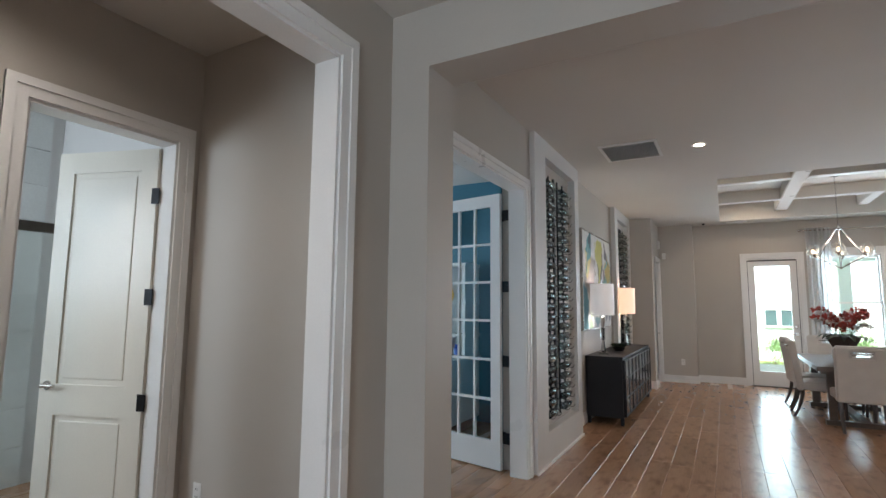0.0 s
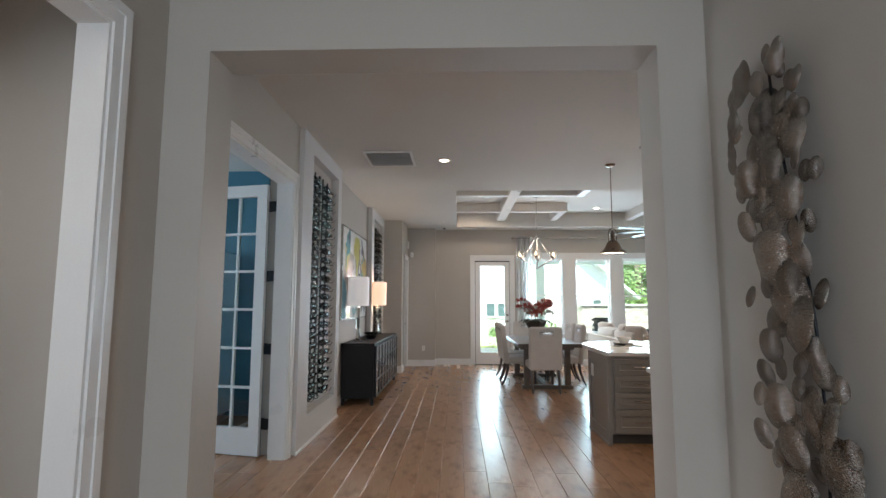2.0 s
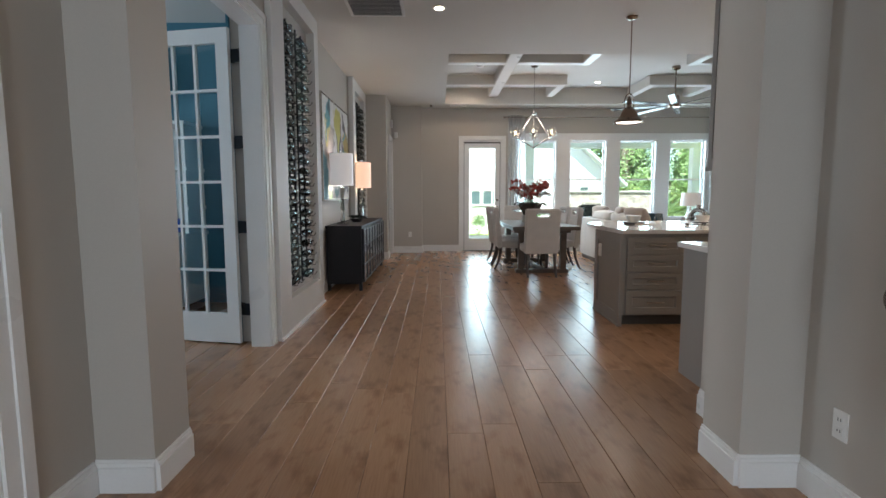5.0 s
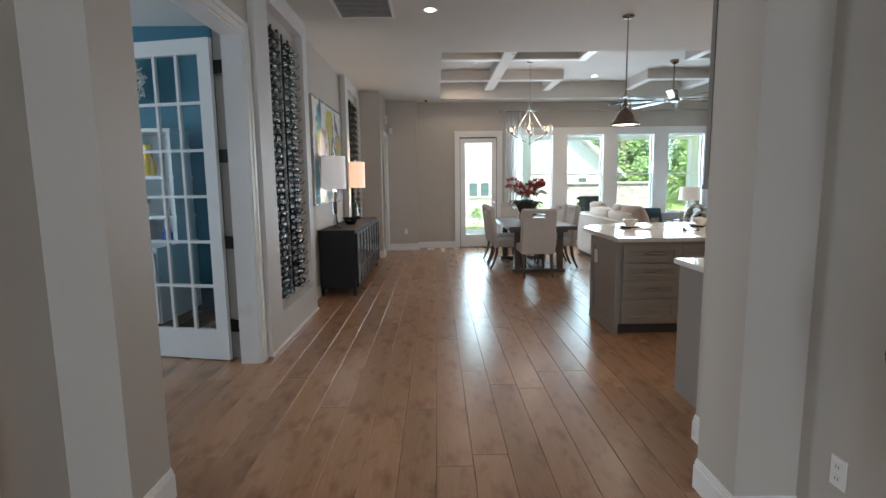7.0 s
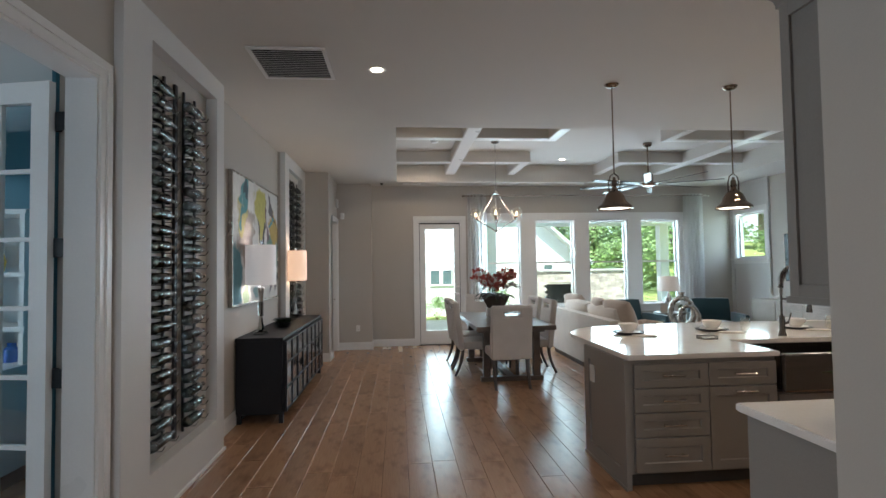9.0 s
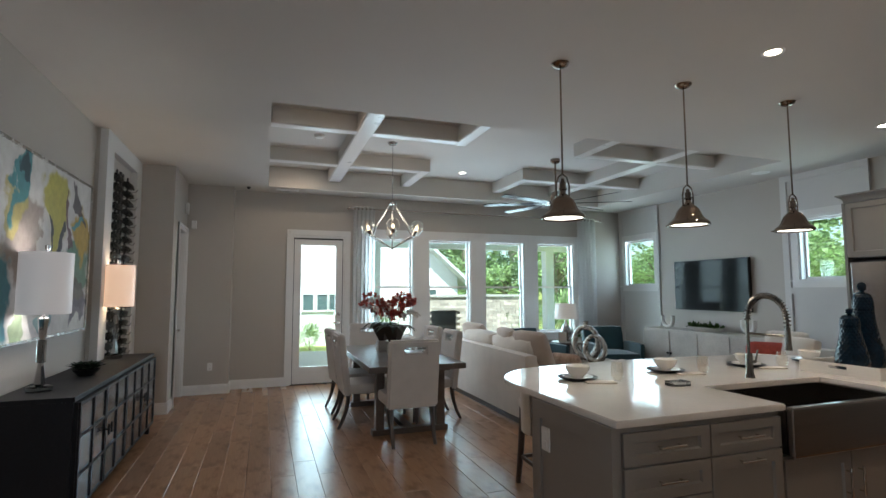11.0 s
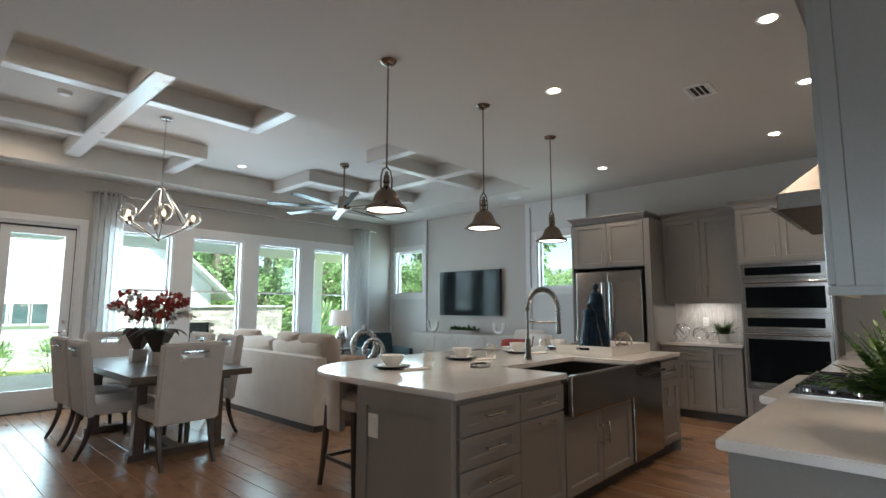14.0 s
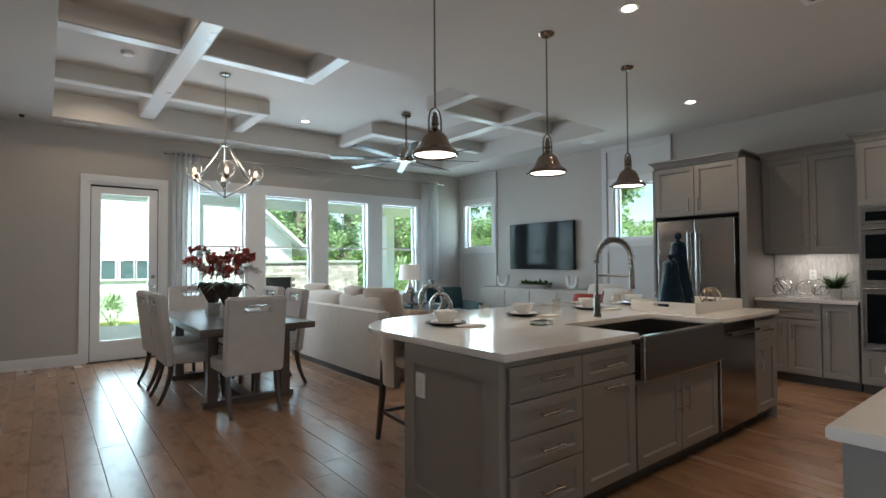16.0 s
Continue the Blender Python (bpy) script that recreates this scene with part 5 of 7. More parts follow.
# a sheer weave: part of the light passes straight through
nt = M_CURTAIN.node_tree
tr, mx = nt.nodes.new("ShaderNodeBsdfTransparent"), nt.nodes.new("ShaderNodeMixShader")
tl, mx2 = nt.nodes.new("ShaderNodeBsdfTranslucent"), nt.nodes.new("ShaderNodeMixShader")
tl.inputs[0].default_value = (0.92, 0.92, 0.92, 1)
mx.inputs[0].default_value, mx2.inputs[0].default_value = 0.32, 0.75
nt.links.new(nt.nodes["Principled BSDF"].outputs[0], mx2.inputs[1])
nt.links.new(tl.outputs[0], mx2.inputs[2])
nt.links.new(mx2.outputs[0], mx.inputs[1])
nt.links.new(tr.outputs[0], mx.inputs[2])
nt.links.new(mx.outputs[0], nt.nodes["Material Output"].inputs[0])
curtain(1.42, 1.80)
curtain(5.90, 6.32)


# ---- hall wall sculpture of hammered discs ----
art = thing("wall_sculpture", "tall wall sculpture of overlapping hammered pewter discs", "sculpture", Matrix.Translation((1.40, 1.52, 0)))
ra = random.Random(12)
DISC_ME = mesh_of(turned((0, 0.30), (0.2, 0.29), (0.4, 0.255), (0.6, 0.195), (0.8, 0.11), (0.94, 0.03), (1.0, -0.02), (0.985, -0.035), (0.8, 0.07), (0.5, 0.19), (0, 0.26), seg=28), "disc", M_DISC, True)
laid = []
for k in range(3000):
    f = ra.random()
    r = ra.choice((0.04, 0.05, 0.06, 0.075, 0.09, 0.105, 0.115)) * (0.92 + 0.2 * f)
    half = 0.235 + 0.03 * math.sin(f * 9)
    u, z = 0.0 - 0.20 * f + ra.uniform(-1, 1) * max(0.02, half - r), 2.42 - 1.78 * f
    if len(laid) < 90 and all(math.hypot(u - q[0], z - q[1]) > 0.62 * (r + q[2]) for q in laid):
        laid.append((u, z, r))
for u, z, r in laid:
    ob = new("disc", DISC_ME)
    ob.parent = art
    ob.matrix_basis = pose(-0.03 - ra.random() * 0.10, u, z, ra.uniform(-8, 8), -90 + ra.uniform(-14, 14), ra.uniform(-10, 10)) @ Matrix.Diagonal((r * 1.12, r, r, 1))
part("rod", tube(bmesh.new(), [(-0.02, 0.04 * math.sin(i / 10 * 6.0 + 1.2) - 0.17 * i / 10 - 0.03, 2.46 - 2.0 * i / 10) for i in range(11)], 0.006, 6), M_IRON, art)
part("hook", rods(((0, 0.1, 2.4), (-0.05, 0.1, 2.4), 0.005), ((0, -0.05, 2.40), (-0.03, -0.05, 2.42), 0.005)), M_IRON, art)


def outlet(name, label, m):
    o = thing(name, label, "outlet", m)
    part("plate", boxes((-0.035, -0.006, -0.057, 0.035, 0, 0.057), bev=0.002), M_GREYPLATE, o)
    for z in (-0.022, 0.022):
        part("socket", boxes((-0.016, -0.009, z - 0.014, 0.016, -0.005, z + 0.014)), M_GREYPLATE, o)
        part("slots", boxes((-0.008, -0.0095, z - 0.006, -0.005, -0.0088, z + 0.006), (0.005, -0.0095, z - 0.006, 0.008, -0.0088, z + 0.006)), M_BLACK, o)


outlet("wall_outlet", "white duplex outlet on the greige jut", pose(-0.72, 11.05, 0.40))
outlet("wall_outlet", "white duplex outlet on the hall wall", pose(1.40, 1.87, 0.36, 0, 0, -90))
outlet("wall_outlet", "white duplex outlet in the side hall", pose(-2.75, 1.85, 0.36))
outlet("wall_outlet", "white duplex outlet on the backsplash", pose(6.985, 5.03, 1.16, 0, 0, -90))
th = thing("door_chime", "small white alarm box high on the wall", "alarm", Matrix.Translation((-1.10, 10.9, 2.74)))
part("body", boxes((0, -0.06, -0.08, 0.04, 0.06, 0.08), bev=0.006), M_GREYPLATE, th)
mo = thing("alarm_detector", "small white corner alarm detector", "alarm", Matrix.Translation((-1.0, 11.05, 2.52)))
part("body", boxes((-0.035, -0.045, -0.06, 0.035, 0, 0.06), bev=0.01), M_GREYPLATE, mo)


# ---- bottle racks ----
def bottle_bm():
    return turned((0, 0.0), (0.036, 0.0), (0.038, 0.006), (0.038, 0.185), (0.034, 0.205), (0.018, 0.235), (0.0145, 0.25), (0.0145, 0.295), (0.016, 0.297), (0.016, 0.305), (0.011, 0.306), (0.011, 0.25), (0.014, 0.232), (0.03, 0.203), (0.034, 0.185), (0.034, 0.012), (0, 0.018), seg=12)


BOTTLE = mesh_of(bottle_bm(), "bottle", M_BOTTLE, True)


def rack(y0, y1, xb, label):
    r = thing("bottle_rack", label, "wine rack", group="wall bottle racks")
    n = 23
    h = 2.40 / n
    cols = (y0 + 0.23, y1 - 0.25)
    for yc in cols:
        for s in (-0.10, 0.10):
            part("upright", boxes((xb + 0.005, yc + s - 0.010, 0.36, xb + 0.02, yc + s + 0.010, 2.86)), M_BLACK, r)
    ladder = bmesh.new()
    mid = (y0 + y1) / 2
    part("spine", boxes((xb + 0.005, mid - 0.02, 0.36, xb + 0.025, mid + 0.02, 2.86)), M_BLACK, r)
    for yc in cols:
        for i in range(n):
            z = 0.42 + h * i
            for s in (-0.10, 0.10):
                tube(ladder, [(xb + 0.02, yc + s, z - 0.02), (xb + 0.10, yc + s, z - 0.024), (xb + 0.12, yc + s, z + 0.008)], 0.0035, 5)
    part("peg_ladder", ladder, M_BLACK, r)["kind"] = "stuff"
    for yc in cols:
        for i in range(n):
            ob = new("bottle", BOTTLE)
            tagged(ob, "empty clear glass bottle lying on the wall rack", "bottle", "rack bottles")
            ob.matrix_basis = pose(xb + 0.062, yc - 0.155, 0.44 + h * i, -90, 0, 0)


rack(4.60, 5.60, -1.54, "black metal wall rack for bottles in a niche")
rack(8.68, 9.62, -1.55, "black metal wall rack for bottles in a far niche")


# ---- painting ----
pa = thing("painting", "large abstract painting in teal, mustard and grey, thin frame", "painting", Matrix.Translation((-1.58, 6.38, 1.17)))
PWD, PHT = 1.86, 1.34
part("frame", boxes((0, 0, 0, 0.045, 0.018, PHT), (0, PWD - 0.018, 0, 0.045, PWD, PHT), (0, 0.018, 0, 0.045, PWD - 0.018, 0.018), (0, 0.018, PHT - 0.018, 0.045, PWD - 0.018, PHT)), M_SILVER, pa)


def canvas_material():
    """Loose overlapping patches of paint with ragged, warped edges."""
    m = bpy.data.materials.new("abstract_canvas")
    m.use_nodes = True
    nt = m.node_tree
    n, link = nt.nodes, nt.links.new
    tex, warp, shift = n.new("ShaderNodeTexCoord"), n.new("ShaderNodeTexNoise"), n.new("ShaderNodeVectorMath")
    warp.inputs["Scale"].default_value, warp.inputs["Detail"].default_value = 3.2, 4
    link(tex.outputs["Object"], warp.inputs["Vector"])
    shift.operation = "MULTIPLY_ADD"
    shift.inputs[1].default_value = (0, 0.50, 0.62)
    link(warp.outputs["Color"], shift.inputs[0])
    link(tex.outputs["Object"], shift.inputs[2])
    wash = n.new("ShaderNodeTexNoise")
    wash.inputs["Scale"].default_value, wash.inputs["Detail"].default_value = 5, 5
    link(tex.outputs["Object"], wash.inputs["Vector"])
    ground = n.new("ShaderNodeValToRGB")
    ground.color_ramp.elements[0].color, ground.color_ramp.elements[1].color = (0.50, 0.50, 0.49, 1), (0.74, 0.73, 0.71, 1)
    link(wash.outputs[0], ground.inputs[0])
    colour = ground.outputs[0]
    # centre and half size as shares of the width and height, slant, paint, how much it covers
    for cu, cv, ru, rv, lean, paint, cover in (
            (0.30, 0.52, 0.20, 0.26, 15, (0.25, 0.20, 0.165), 0.85), (0.20, 0.66, 0.09, 0.14, -10, (0.42, 0.36, 0.09), 0.8), (0.55, 0.74, 0.13, 0.28, -8, (0.46, 0.42, 0.06), 0.95),
            (0.44, 0.50, 0.06, 0.22, 5, (0.66, 0.65, 0.63), 0.9), (0.24, 0.84, 0.055, 0.24, -24, (0.03, 0.22, 0.25), 0.95), (0.27, 0.93, 0.04, 0.06, 10, (0.01, 0.05, 0.07), 0.95),
            (0.06, 0.20, 0.13, 0.28, 8, (0.03, 0.20, 0.26), 0.95), (0.80, 0.44, 0.20, 0.15, 6, (0.035, 0.16, 0.09), 0.9), (0.88, 0.66, 0.15, 0.17, -12, (0.40, 0.27, 0.02), 0.95),
            (0.84, 0.83, 0.14, 0.035, -35, (0.03, 0.02, 0.03), 0.9), (0.83, 0.74, 0.09, 0.04, 20, (0.05, 0.28, 0.32), 0.9), (0.80, 0.25, 0.20, 0.13, -8, (0.045, 0.035, 0.02), 0.9),
            (0.90, 0.15, 0.13, 0.07, 14, (0.10, 0.09, 0.13), 0.85), (0.62, 0.55, 0.018, 0.17, -22, (0.012, 0.015, 0.03), 0.95), (0.70, 0.66, 0.016, 0.20, 18, (0.10, 0.04, 0.05), 0.9),
            (0.50, 0.58, 0.018, 0.10, 20, (0.012, 0.02, 0.03), 0.95), (0.28, 0.08, 0.07, 0.08, 25, (0.22, 0.33, 0.16), 0.85), (0.48, 0.09, 0.09, 0.07, -15, (0.05, 0.24, 0.26), 0.7)):
        place = n.new("ShaderNodeMapping")
        place.vector_type = "TEXTURE"
        place.inputs["Location"].default_value = (0, cu * PWD + 0.25, cv * PHT + 0.31)
        place.inputs["Rotation"].default_value = (radians(lean), 0, 0)
        place.inputs["Scale"].default_value = (1000, ru * PWD, rv * PHT)
        link(shift.outputs[0], place.inputs[0])
        dist, edge, mix = n.new("ShaderNodeVectorMath"), n.new("ShaderNodeMapRange"), n.new("ShaderNodeMix")
        dist.operation = "LENGTH"
        link(place.outputs[0], dist.inputs[0])
        edge.interpolation_type = "SMOOTHSTEP"
        edge.inputs[1].default_value, edge.inputs[2].default_value, edge.inputs[3].default_value, edge.inputs[4].default_value = 0.85, 1.08, cover, 0.0
        link(dist.outputs["Value"], edge.inputs[0])
        mix.data_type = "RGBA"
        mix.inputs["B"].default_value = (*paint, 1)
        link(edge.outputs[0], mix.inputs["Factor"])
        link(colour, mix.inputs["A"])
        colour = mix.outputs["Result"]
    b = n["Principled BSDF"]
    stroke, mm, bp = n.new("ShaderNodeTexNoise"), n.new("ShaderNodeMix"), n.new("ShaderNodeBump")
    stroke.inputs["Scale"].default_value, stroke.inputs["Detail"].default_value = 16, 5
    link(tex.outputs["Object"], stroke.inputs["Vector"])
    mm.data_type, mm.blend_type = "RGBA", "OVERLAY"
    mm.inputs["Factor"].default_value = 0.35
    link(colour, mm.inputs["A"])
    link(stroke.outputs[0], mm.inputs["B"])
    link(mm.outputs["Result"], b.inputs["Base Color"])
    b.inputs["Roughness"].default_value = 0.6
    bp.inputs["Strength"].default_value, bp.inputs["Distance"].default_value = 0.3, 0.004
    link(stroke.outputs[0], bp.inputs["Height"])
    link(bp.outputs[0], b.inputs["Normal"])
    return m


part("canvas", boxes((0.002, 0.018, 0.018, 0.032, PWD - 0.018, PHT - 0.018)), canvas_material(), pa, "abstract brushwork")


# ---- plants ----
def blade(bm, base, direction, length, width, droop, seg=5, fold=0.25):
    """A tapering leaf that bends down along its length."""
    d = Vector(direction).normalized()
    side = d.cross(Vector((0, 0, 1)))
    side = side.normalized() if side.length > 1e-3 else Vector((1, 0, 0))
    p, prev = Vector(base), None
    for i in range(seg + 1):
        u = i / seg
        w = width * math.sin(math.pi * min(0.97, 0.12 + 0.86 * u)) / 2
        up = side.cross(d)
        row = (bm.verts.new(p - side * w + up * w * fold), bm.verts.new(p), bm.verts.new(p + side * w + up * w * fold))
        if prev:
            for k in (0, 1):
                bm.faces.new((prev[k], prev[k + 1], row[k + 1], row[k]))
        prev = row
        d = (d - Vector((0, 0, droop / seg))).normalized()
        p = p + d * (length / seg)
    return p


def fern(name, label, m, fronds, length, pot_r, pot_h, seed):
    f = thing(name, label, "plant", m)
    part("pot", turned((0, 0), (pot_r * 0.93, 0), (pot_r * 0.96, 0.006), (pot_r, pot_h), (pot_r * 0.94, pot_h), (pot_r * 0.90, pot_h * 0.86), (0, pot_h * 0.86), seg=32), M_CERAM, f, "white ceramic pot", True)
    rf = random.Random(seed)
    for i in range(fronds):
        bm = bmesh.new()
        a, up = 2 * math.pi * i * 0.618 + rf.uniform(-0.3, 0.3), rf.choice((1.0, 1.5, 2.2, 3.2, 5.0)) * rf.uniform(0.8, 1.3)
        d = Vector((math.cos(a), math.sin(a), up)).normalized()
        L, n = length * rf.uniform(0.55, 1.1), 15
        p, bend = Vector((0.4 * pot_r * math.cos(a), 0.4 * pot_r * math.sin(a), pot_h * 0.86)), rf.uniform(0.3, 1.1)
        pts = [p.copy()]
        for k in range(n):
            d = (d - Vector((0, 0, bend / n))).normalized()
            p = p + d * (L / n)
            pts.append(p.copy())
            if k < 2:
                continue
            side = d.cross(Vector((0, 0, 1)))
            side = side.normalized() if side.length > 1e-3 else Vector((1, 0, 0))
            w = L * 0.30 * math.sin(math.pi * min(0.97, 0.22 + 0.76 * (k + 1) / n)) * rf.uniform(0.85, 1.1)
            for sgn in (-1, 1):
                blade(bm, p, side * sgn + d * 0.75 + Vector((0, 0, rf.uniform(-0.15, 0.2))), w, w * 0.30, 0.45, 3)
        blade(bm, p, d, L * 0.10, L * 0.05, 0.2, 2)
        tube(bm, pts, 0.0018, 4)
        part("frond", bm, M_LEAF, f)
    return f


fern("fern", "lush green fern in a round white ceramic pot on the counter", Matrix.Translation((1.86, 3.0, 0.912)), 84, 0.27, 0.086, 0.125, 4)
fern("potted_fern", "small green fern in a white pot on the counter", Matrix.Translation((6.80, 4.78, 0.912)), 46, 0.20, 0.06, 0.10, 9)
cord = thing("power_cord", "thin black power cord lying on the counter", "cord")
part("cable", tube(bmesh.new(), [(1.93 + 0.05 * k, 2.96 - 0.012 * k + 0.012 * math.sin(k * 1.3), 0.9155) for k in range(13)], 0.003, 6), M_BLACK, cord, smooth=True)
su = thing("succulent", "dark rosette succulent in a low black bowl", "plant", Matrix.Translation((-1.32, 7.55, 0.85)))
part("bowl", turned((0, 0), (0.06, 0), (0.10, 0.05), (0.095, 0.05), (0.06, 0.02), (0, 0.02), seg=24), M_BLACK, su, smooth=True)
rs = random.Random(2)
for k in range(5):
    bm = bmesh.new()
    cx, cy = 0.06 * math.cos(k * 1.3), 0.06 * math.sin(k * 1.3)
    for i in range(16):
        a, t = i * 2.4, i / 16
        blade(bm, (cx, cy, 0.05), (math.cos(a), math.sin(a), 0.3 + 1.6 * (1 - t)), 0.06 + 0.05 * t, 0.035, 0.3, 3, 0.5)
    part("rosette", bm, M_LEAFD, su)


def orchid(m, red, seed):
    o = thing("orchid_planter", "silk orchids in a dark tapered pot on a pale block", "flower arrangement", m, "table orchids")
    part("block", boxes((-0.07, -0.07, 0, 0.07, 0.07, 0.13), bev=0.006), M_WASH, o, "pale stone block")
    bm = bmesh.new()
    lathe(bm, ((0, 0.13), (0.05, 0.13), (0.16, 0.34), (0.15, 0.34), (0.05, 0.15), (0, 0.15)), 4)
    part("pot", bm, M_POT, o, "dark flared square pot")
    ro = random.Random(seed)
    bm = bmesh.new()
    for i in range(10):
        a = 2 * math.pi * i / 10 + ro.uniform(-0.2, 0.2)
        blade(bm, (0.05 * math.cos(a), 0.05 * math.sin(a), 0.33), (math.cos(a), math.sin(a), 0.7), 0.24, 0.075, 1.5, 6)
    part("leaves", bm, M_LEAFD, o)
    for i in range(11):
        a, n = 2 * math.pi * i / 11 + ro.uniform(-0.4, 0.4), 12
        lean = ro.uniform(0.05, 0.55)
        d, p = Vector((lean * math.cos(a), lean * math.sin(a), 1)).normalized(), Vector((0.04 * math.cos(a), 0.04 * math.sin(a), 0.32))
        L, pts, bm = ro.uniform(0.30, 0.54), [], bmesh.new()
        for k in range(n + 1):
            pts.append(p.copy())
            d = (d - Vector((-0.03 * math.cos(a), -0.03 * math.sin(a), 0.02 + 0.042 * max(0, k - 4)))).normalized()
            p = p + d * (L / n)
            if k > 3:
                for _ in range(2):
                    q = p + Vector((ro.uniform(-0.025, 0.025), ro.uniform(-0.025, 0.025), ro.uniform(-0.02, 0.02)))
                    face = Vector((ro.uniform(-1, 1), ro.uniform(-1, 1), ro.uniform(-0.2, 0.6))).normalized()
                    s1 = face.orthogonal().normalized()
                    s2 = face.cross(s1)
                    for w in range(5):
                        b = 2 * math.pi * w / 5
                        blade(bm, q, s1 * math.cos(b) + s2 * math.sin(b) + face * 0.3, 0.038, 0.038, 0.1, 2, 0.2)
        part("blossoms", bm, M_RED if (i * 7 % 11 < red) else M_WHITEP, o)
        part("stem", tube(bmesh.new(), pts, 0.0025, 5), M_LEAF, o)


orchid(Matrix.Translation((1.47, 9.12, 0.76)), 7, 1)
orchid(Matrix.Translation((1.50, 8.62, 0.76)), 8, 7)


# ---- island setting ----
def place_setting(m):
    s = thing("cereal_bowl", "white bowl on the island place setting", "bowl", m, "island bowls")
    part("bowl", turned((0, 0.03), (0.035, 0.03), (0.045, 0.04), (0.075, 0.075), (0.085, 0.11), (0.081, 0.11), (0.07, 0.077), (0.04, 0.046), (0, 0.044), seg=28), M_CERAM, s, smooth=True)
    return s


def plate(m):
    s = thing("plate", "black rimmed plate under a white bowl", "plate", m, "island plates")
    part("rim", turned((0, 0.0), (0.09, 0.0), (0.135, 0.016), (0.137, 0.02), (0.09, 0.008), (0, 0.006), seg=32), M_BLACK, s, smooth=True)
    part("salad_plate", turned((0, 0.008), (0.07, 0.008), (0.105, 0.022), (0.103, 0.026), (0.07, 0.014), (0, 0.014), seg=32), M_CERAM, s, "white inner plate", True)
    return s


def tumbler(m):
    s = thing("wine_glass", "clear stemless wine glass", "glass", m, "island glasses")
    part("glass", turned((0, 0), (0.028, 0.0), (0.04, 0.03), (0.042, 0.06), (0.034, 0.125), (0.033, 0.125), (0.040, 0.06), (0.037, 0.03), (0.02, 0.008), (0, 0.008), seg=24), M_BULBGLASS, s, smooth=True).visible_shadow = False
    return s


def napkin(m):
    ob = part("napkin", pad(bmesh.new(), -0.05, -0.10, 0, 0.05, 0.10, 0.012, 0.005), M_SOFA, smooth=True, at=m)
    return tagged(ob, "folded cream cloth napkin", "napkin", "island napkins")


ZT = 0.912
b0, pl0, g0, n0 = place_setting(Matrix.Translation((2.08, 5.72, ZT - 0.016))), plate(Matrix.Translation((2.08, 5.72, ZT))), tumbler(Matrix.Translation((2.30, 5.58, ZT))), napkin(pose(2.14, 5.55, ZT, 0, 0, 70))
for x, y in ((2.90, 5.78), (3.72, 5.78), (4.45, 5.78)):
    copy_thing(b0, Matrix.Translation((x, y, ZT - 0.016)))
    copy_thing(pl0, Matrix.Translation((x, y, ZT)))
    copy_thing(g0, Matrix.Translation((x + 0.23, y - 0.13, ZT)))
    copy_thing(n0, pose(x + 0.07, y - 0.16, ZT, 0, 0, 70))
ac = thing("acrylic_sign", "small clear acrylic block on the worktop", "sign", Matrix.Translation((2.55, 5.30, ZT)))
part("block", boxes((-0.07, -0.04, 0, 0.07, 0.04, 0.03), bev=0.003), M_BOTTLE, ac)


def hobnail(profile, seg=72, rows=5):
    """A turned form with small raised bumps all over."""
    fine = []
    for (r0, z0), (r1, z1) in zip(profile, profile[1:]):
        n = max(1, int(math.hypot(r1 - r0, z1 - z0) / 0.0055))
        fine += [(r0 + (r1 - r0) * k / n, z0 + (z1 - z0) * k / n) for k in range(n)]
    bm = turned(*fine, profile[-1], seg=seg)
    for v in bm.verts:
        r = math.hypot(v.co.x, v.co.y)
        if r > 0.02:
            a, row = math.atan2(v.co.y, v.co.x), v.co.z / 0.022
            k = math.sin(a * 18 + math.pi * (int(row) % 2)) * math.sin(math.pi * (row % 1.0))
            v.co.x, v.co.y = v.co.x * (1 + 0.0045 * max(0, k) / r), v.co.y * (1 + 0.0045 * max(0, k) / r)
    return bm


jar = thing("ginger_jar", "tall ink-blue glazed lidded jar with a bumpy surface", "jar", Matrix.Translation((4.40, 5.31, ZT + 0.012)) @ Matrix.Diagonal((0.93, 0.93, 1, 1)))
part("body", hobnail(((0, 0), (0.10, 0), (0.125, 0.02), (0.132, 0.07), (0.122, 0.14), (0.098, 0.23), (0.082, 0.32), (0.074, 0.40), (0.07, 0.44), (0, 0.44))), M_BLUE, jar, smooth=True)
part("lid", hobnail(((0.0, 0.44), (0.070, 0.441), (0.074, 0.455), (0.070, 0.50), (0.064, 0.545), (0.045, 0.572), (0.018, 0.582), (0.016, 0.595), (0.028, 0.61), (0.028, 0.64), (0.014, 0.658), (0, 0.66))), M_BLUE, jar, smooth=True)
ja2 = thing("ginger_jar", "smaller ink-blue glazed jar beside the tall one", "jar", Matrix.Translation((4.16, 5.26, ZT + 0.012)) @ Matrix.Diagonal((0.95, 0.95, 1, 1)))
part("body", hobnail(((0, 0), (0.085, 0), (0.105, 0.02), (0.112, 0.06), (0.105, 0.12), (0.085, 0.20), (0.070, 0.27), (0.062, 0.32), (0, 0.32))), M_BLUE, ja2, smooth=True)
part("lid", hobnail(((0, 0.32), (0.062, 0.321), (0.066, 0.335), (0.060, 0.39), (0.040, 0.41), (0.016, 0.418), (0.022, 0.435), (0.020, 0.455), (0, 0.465))), M_BLUE, ja2, smooth=True)
tray = thing("serving_tray", "white lacquered serving tray with handle slots", "tray", Matrix.Translation((4.36, 5.22, ZT)) @ Matrix.Diagonal((1.14, 1.05, 1.0, 1)))
part("bottom", boxes((-0.38, -0.26, 0, 0.38, 0.26, 0.011)), M_CERAM, tray)
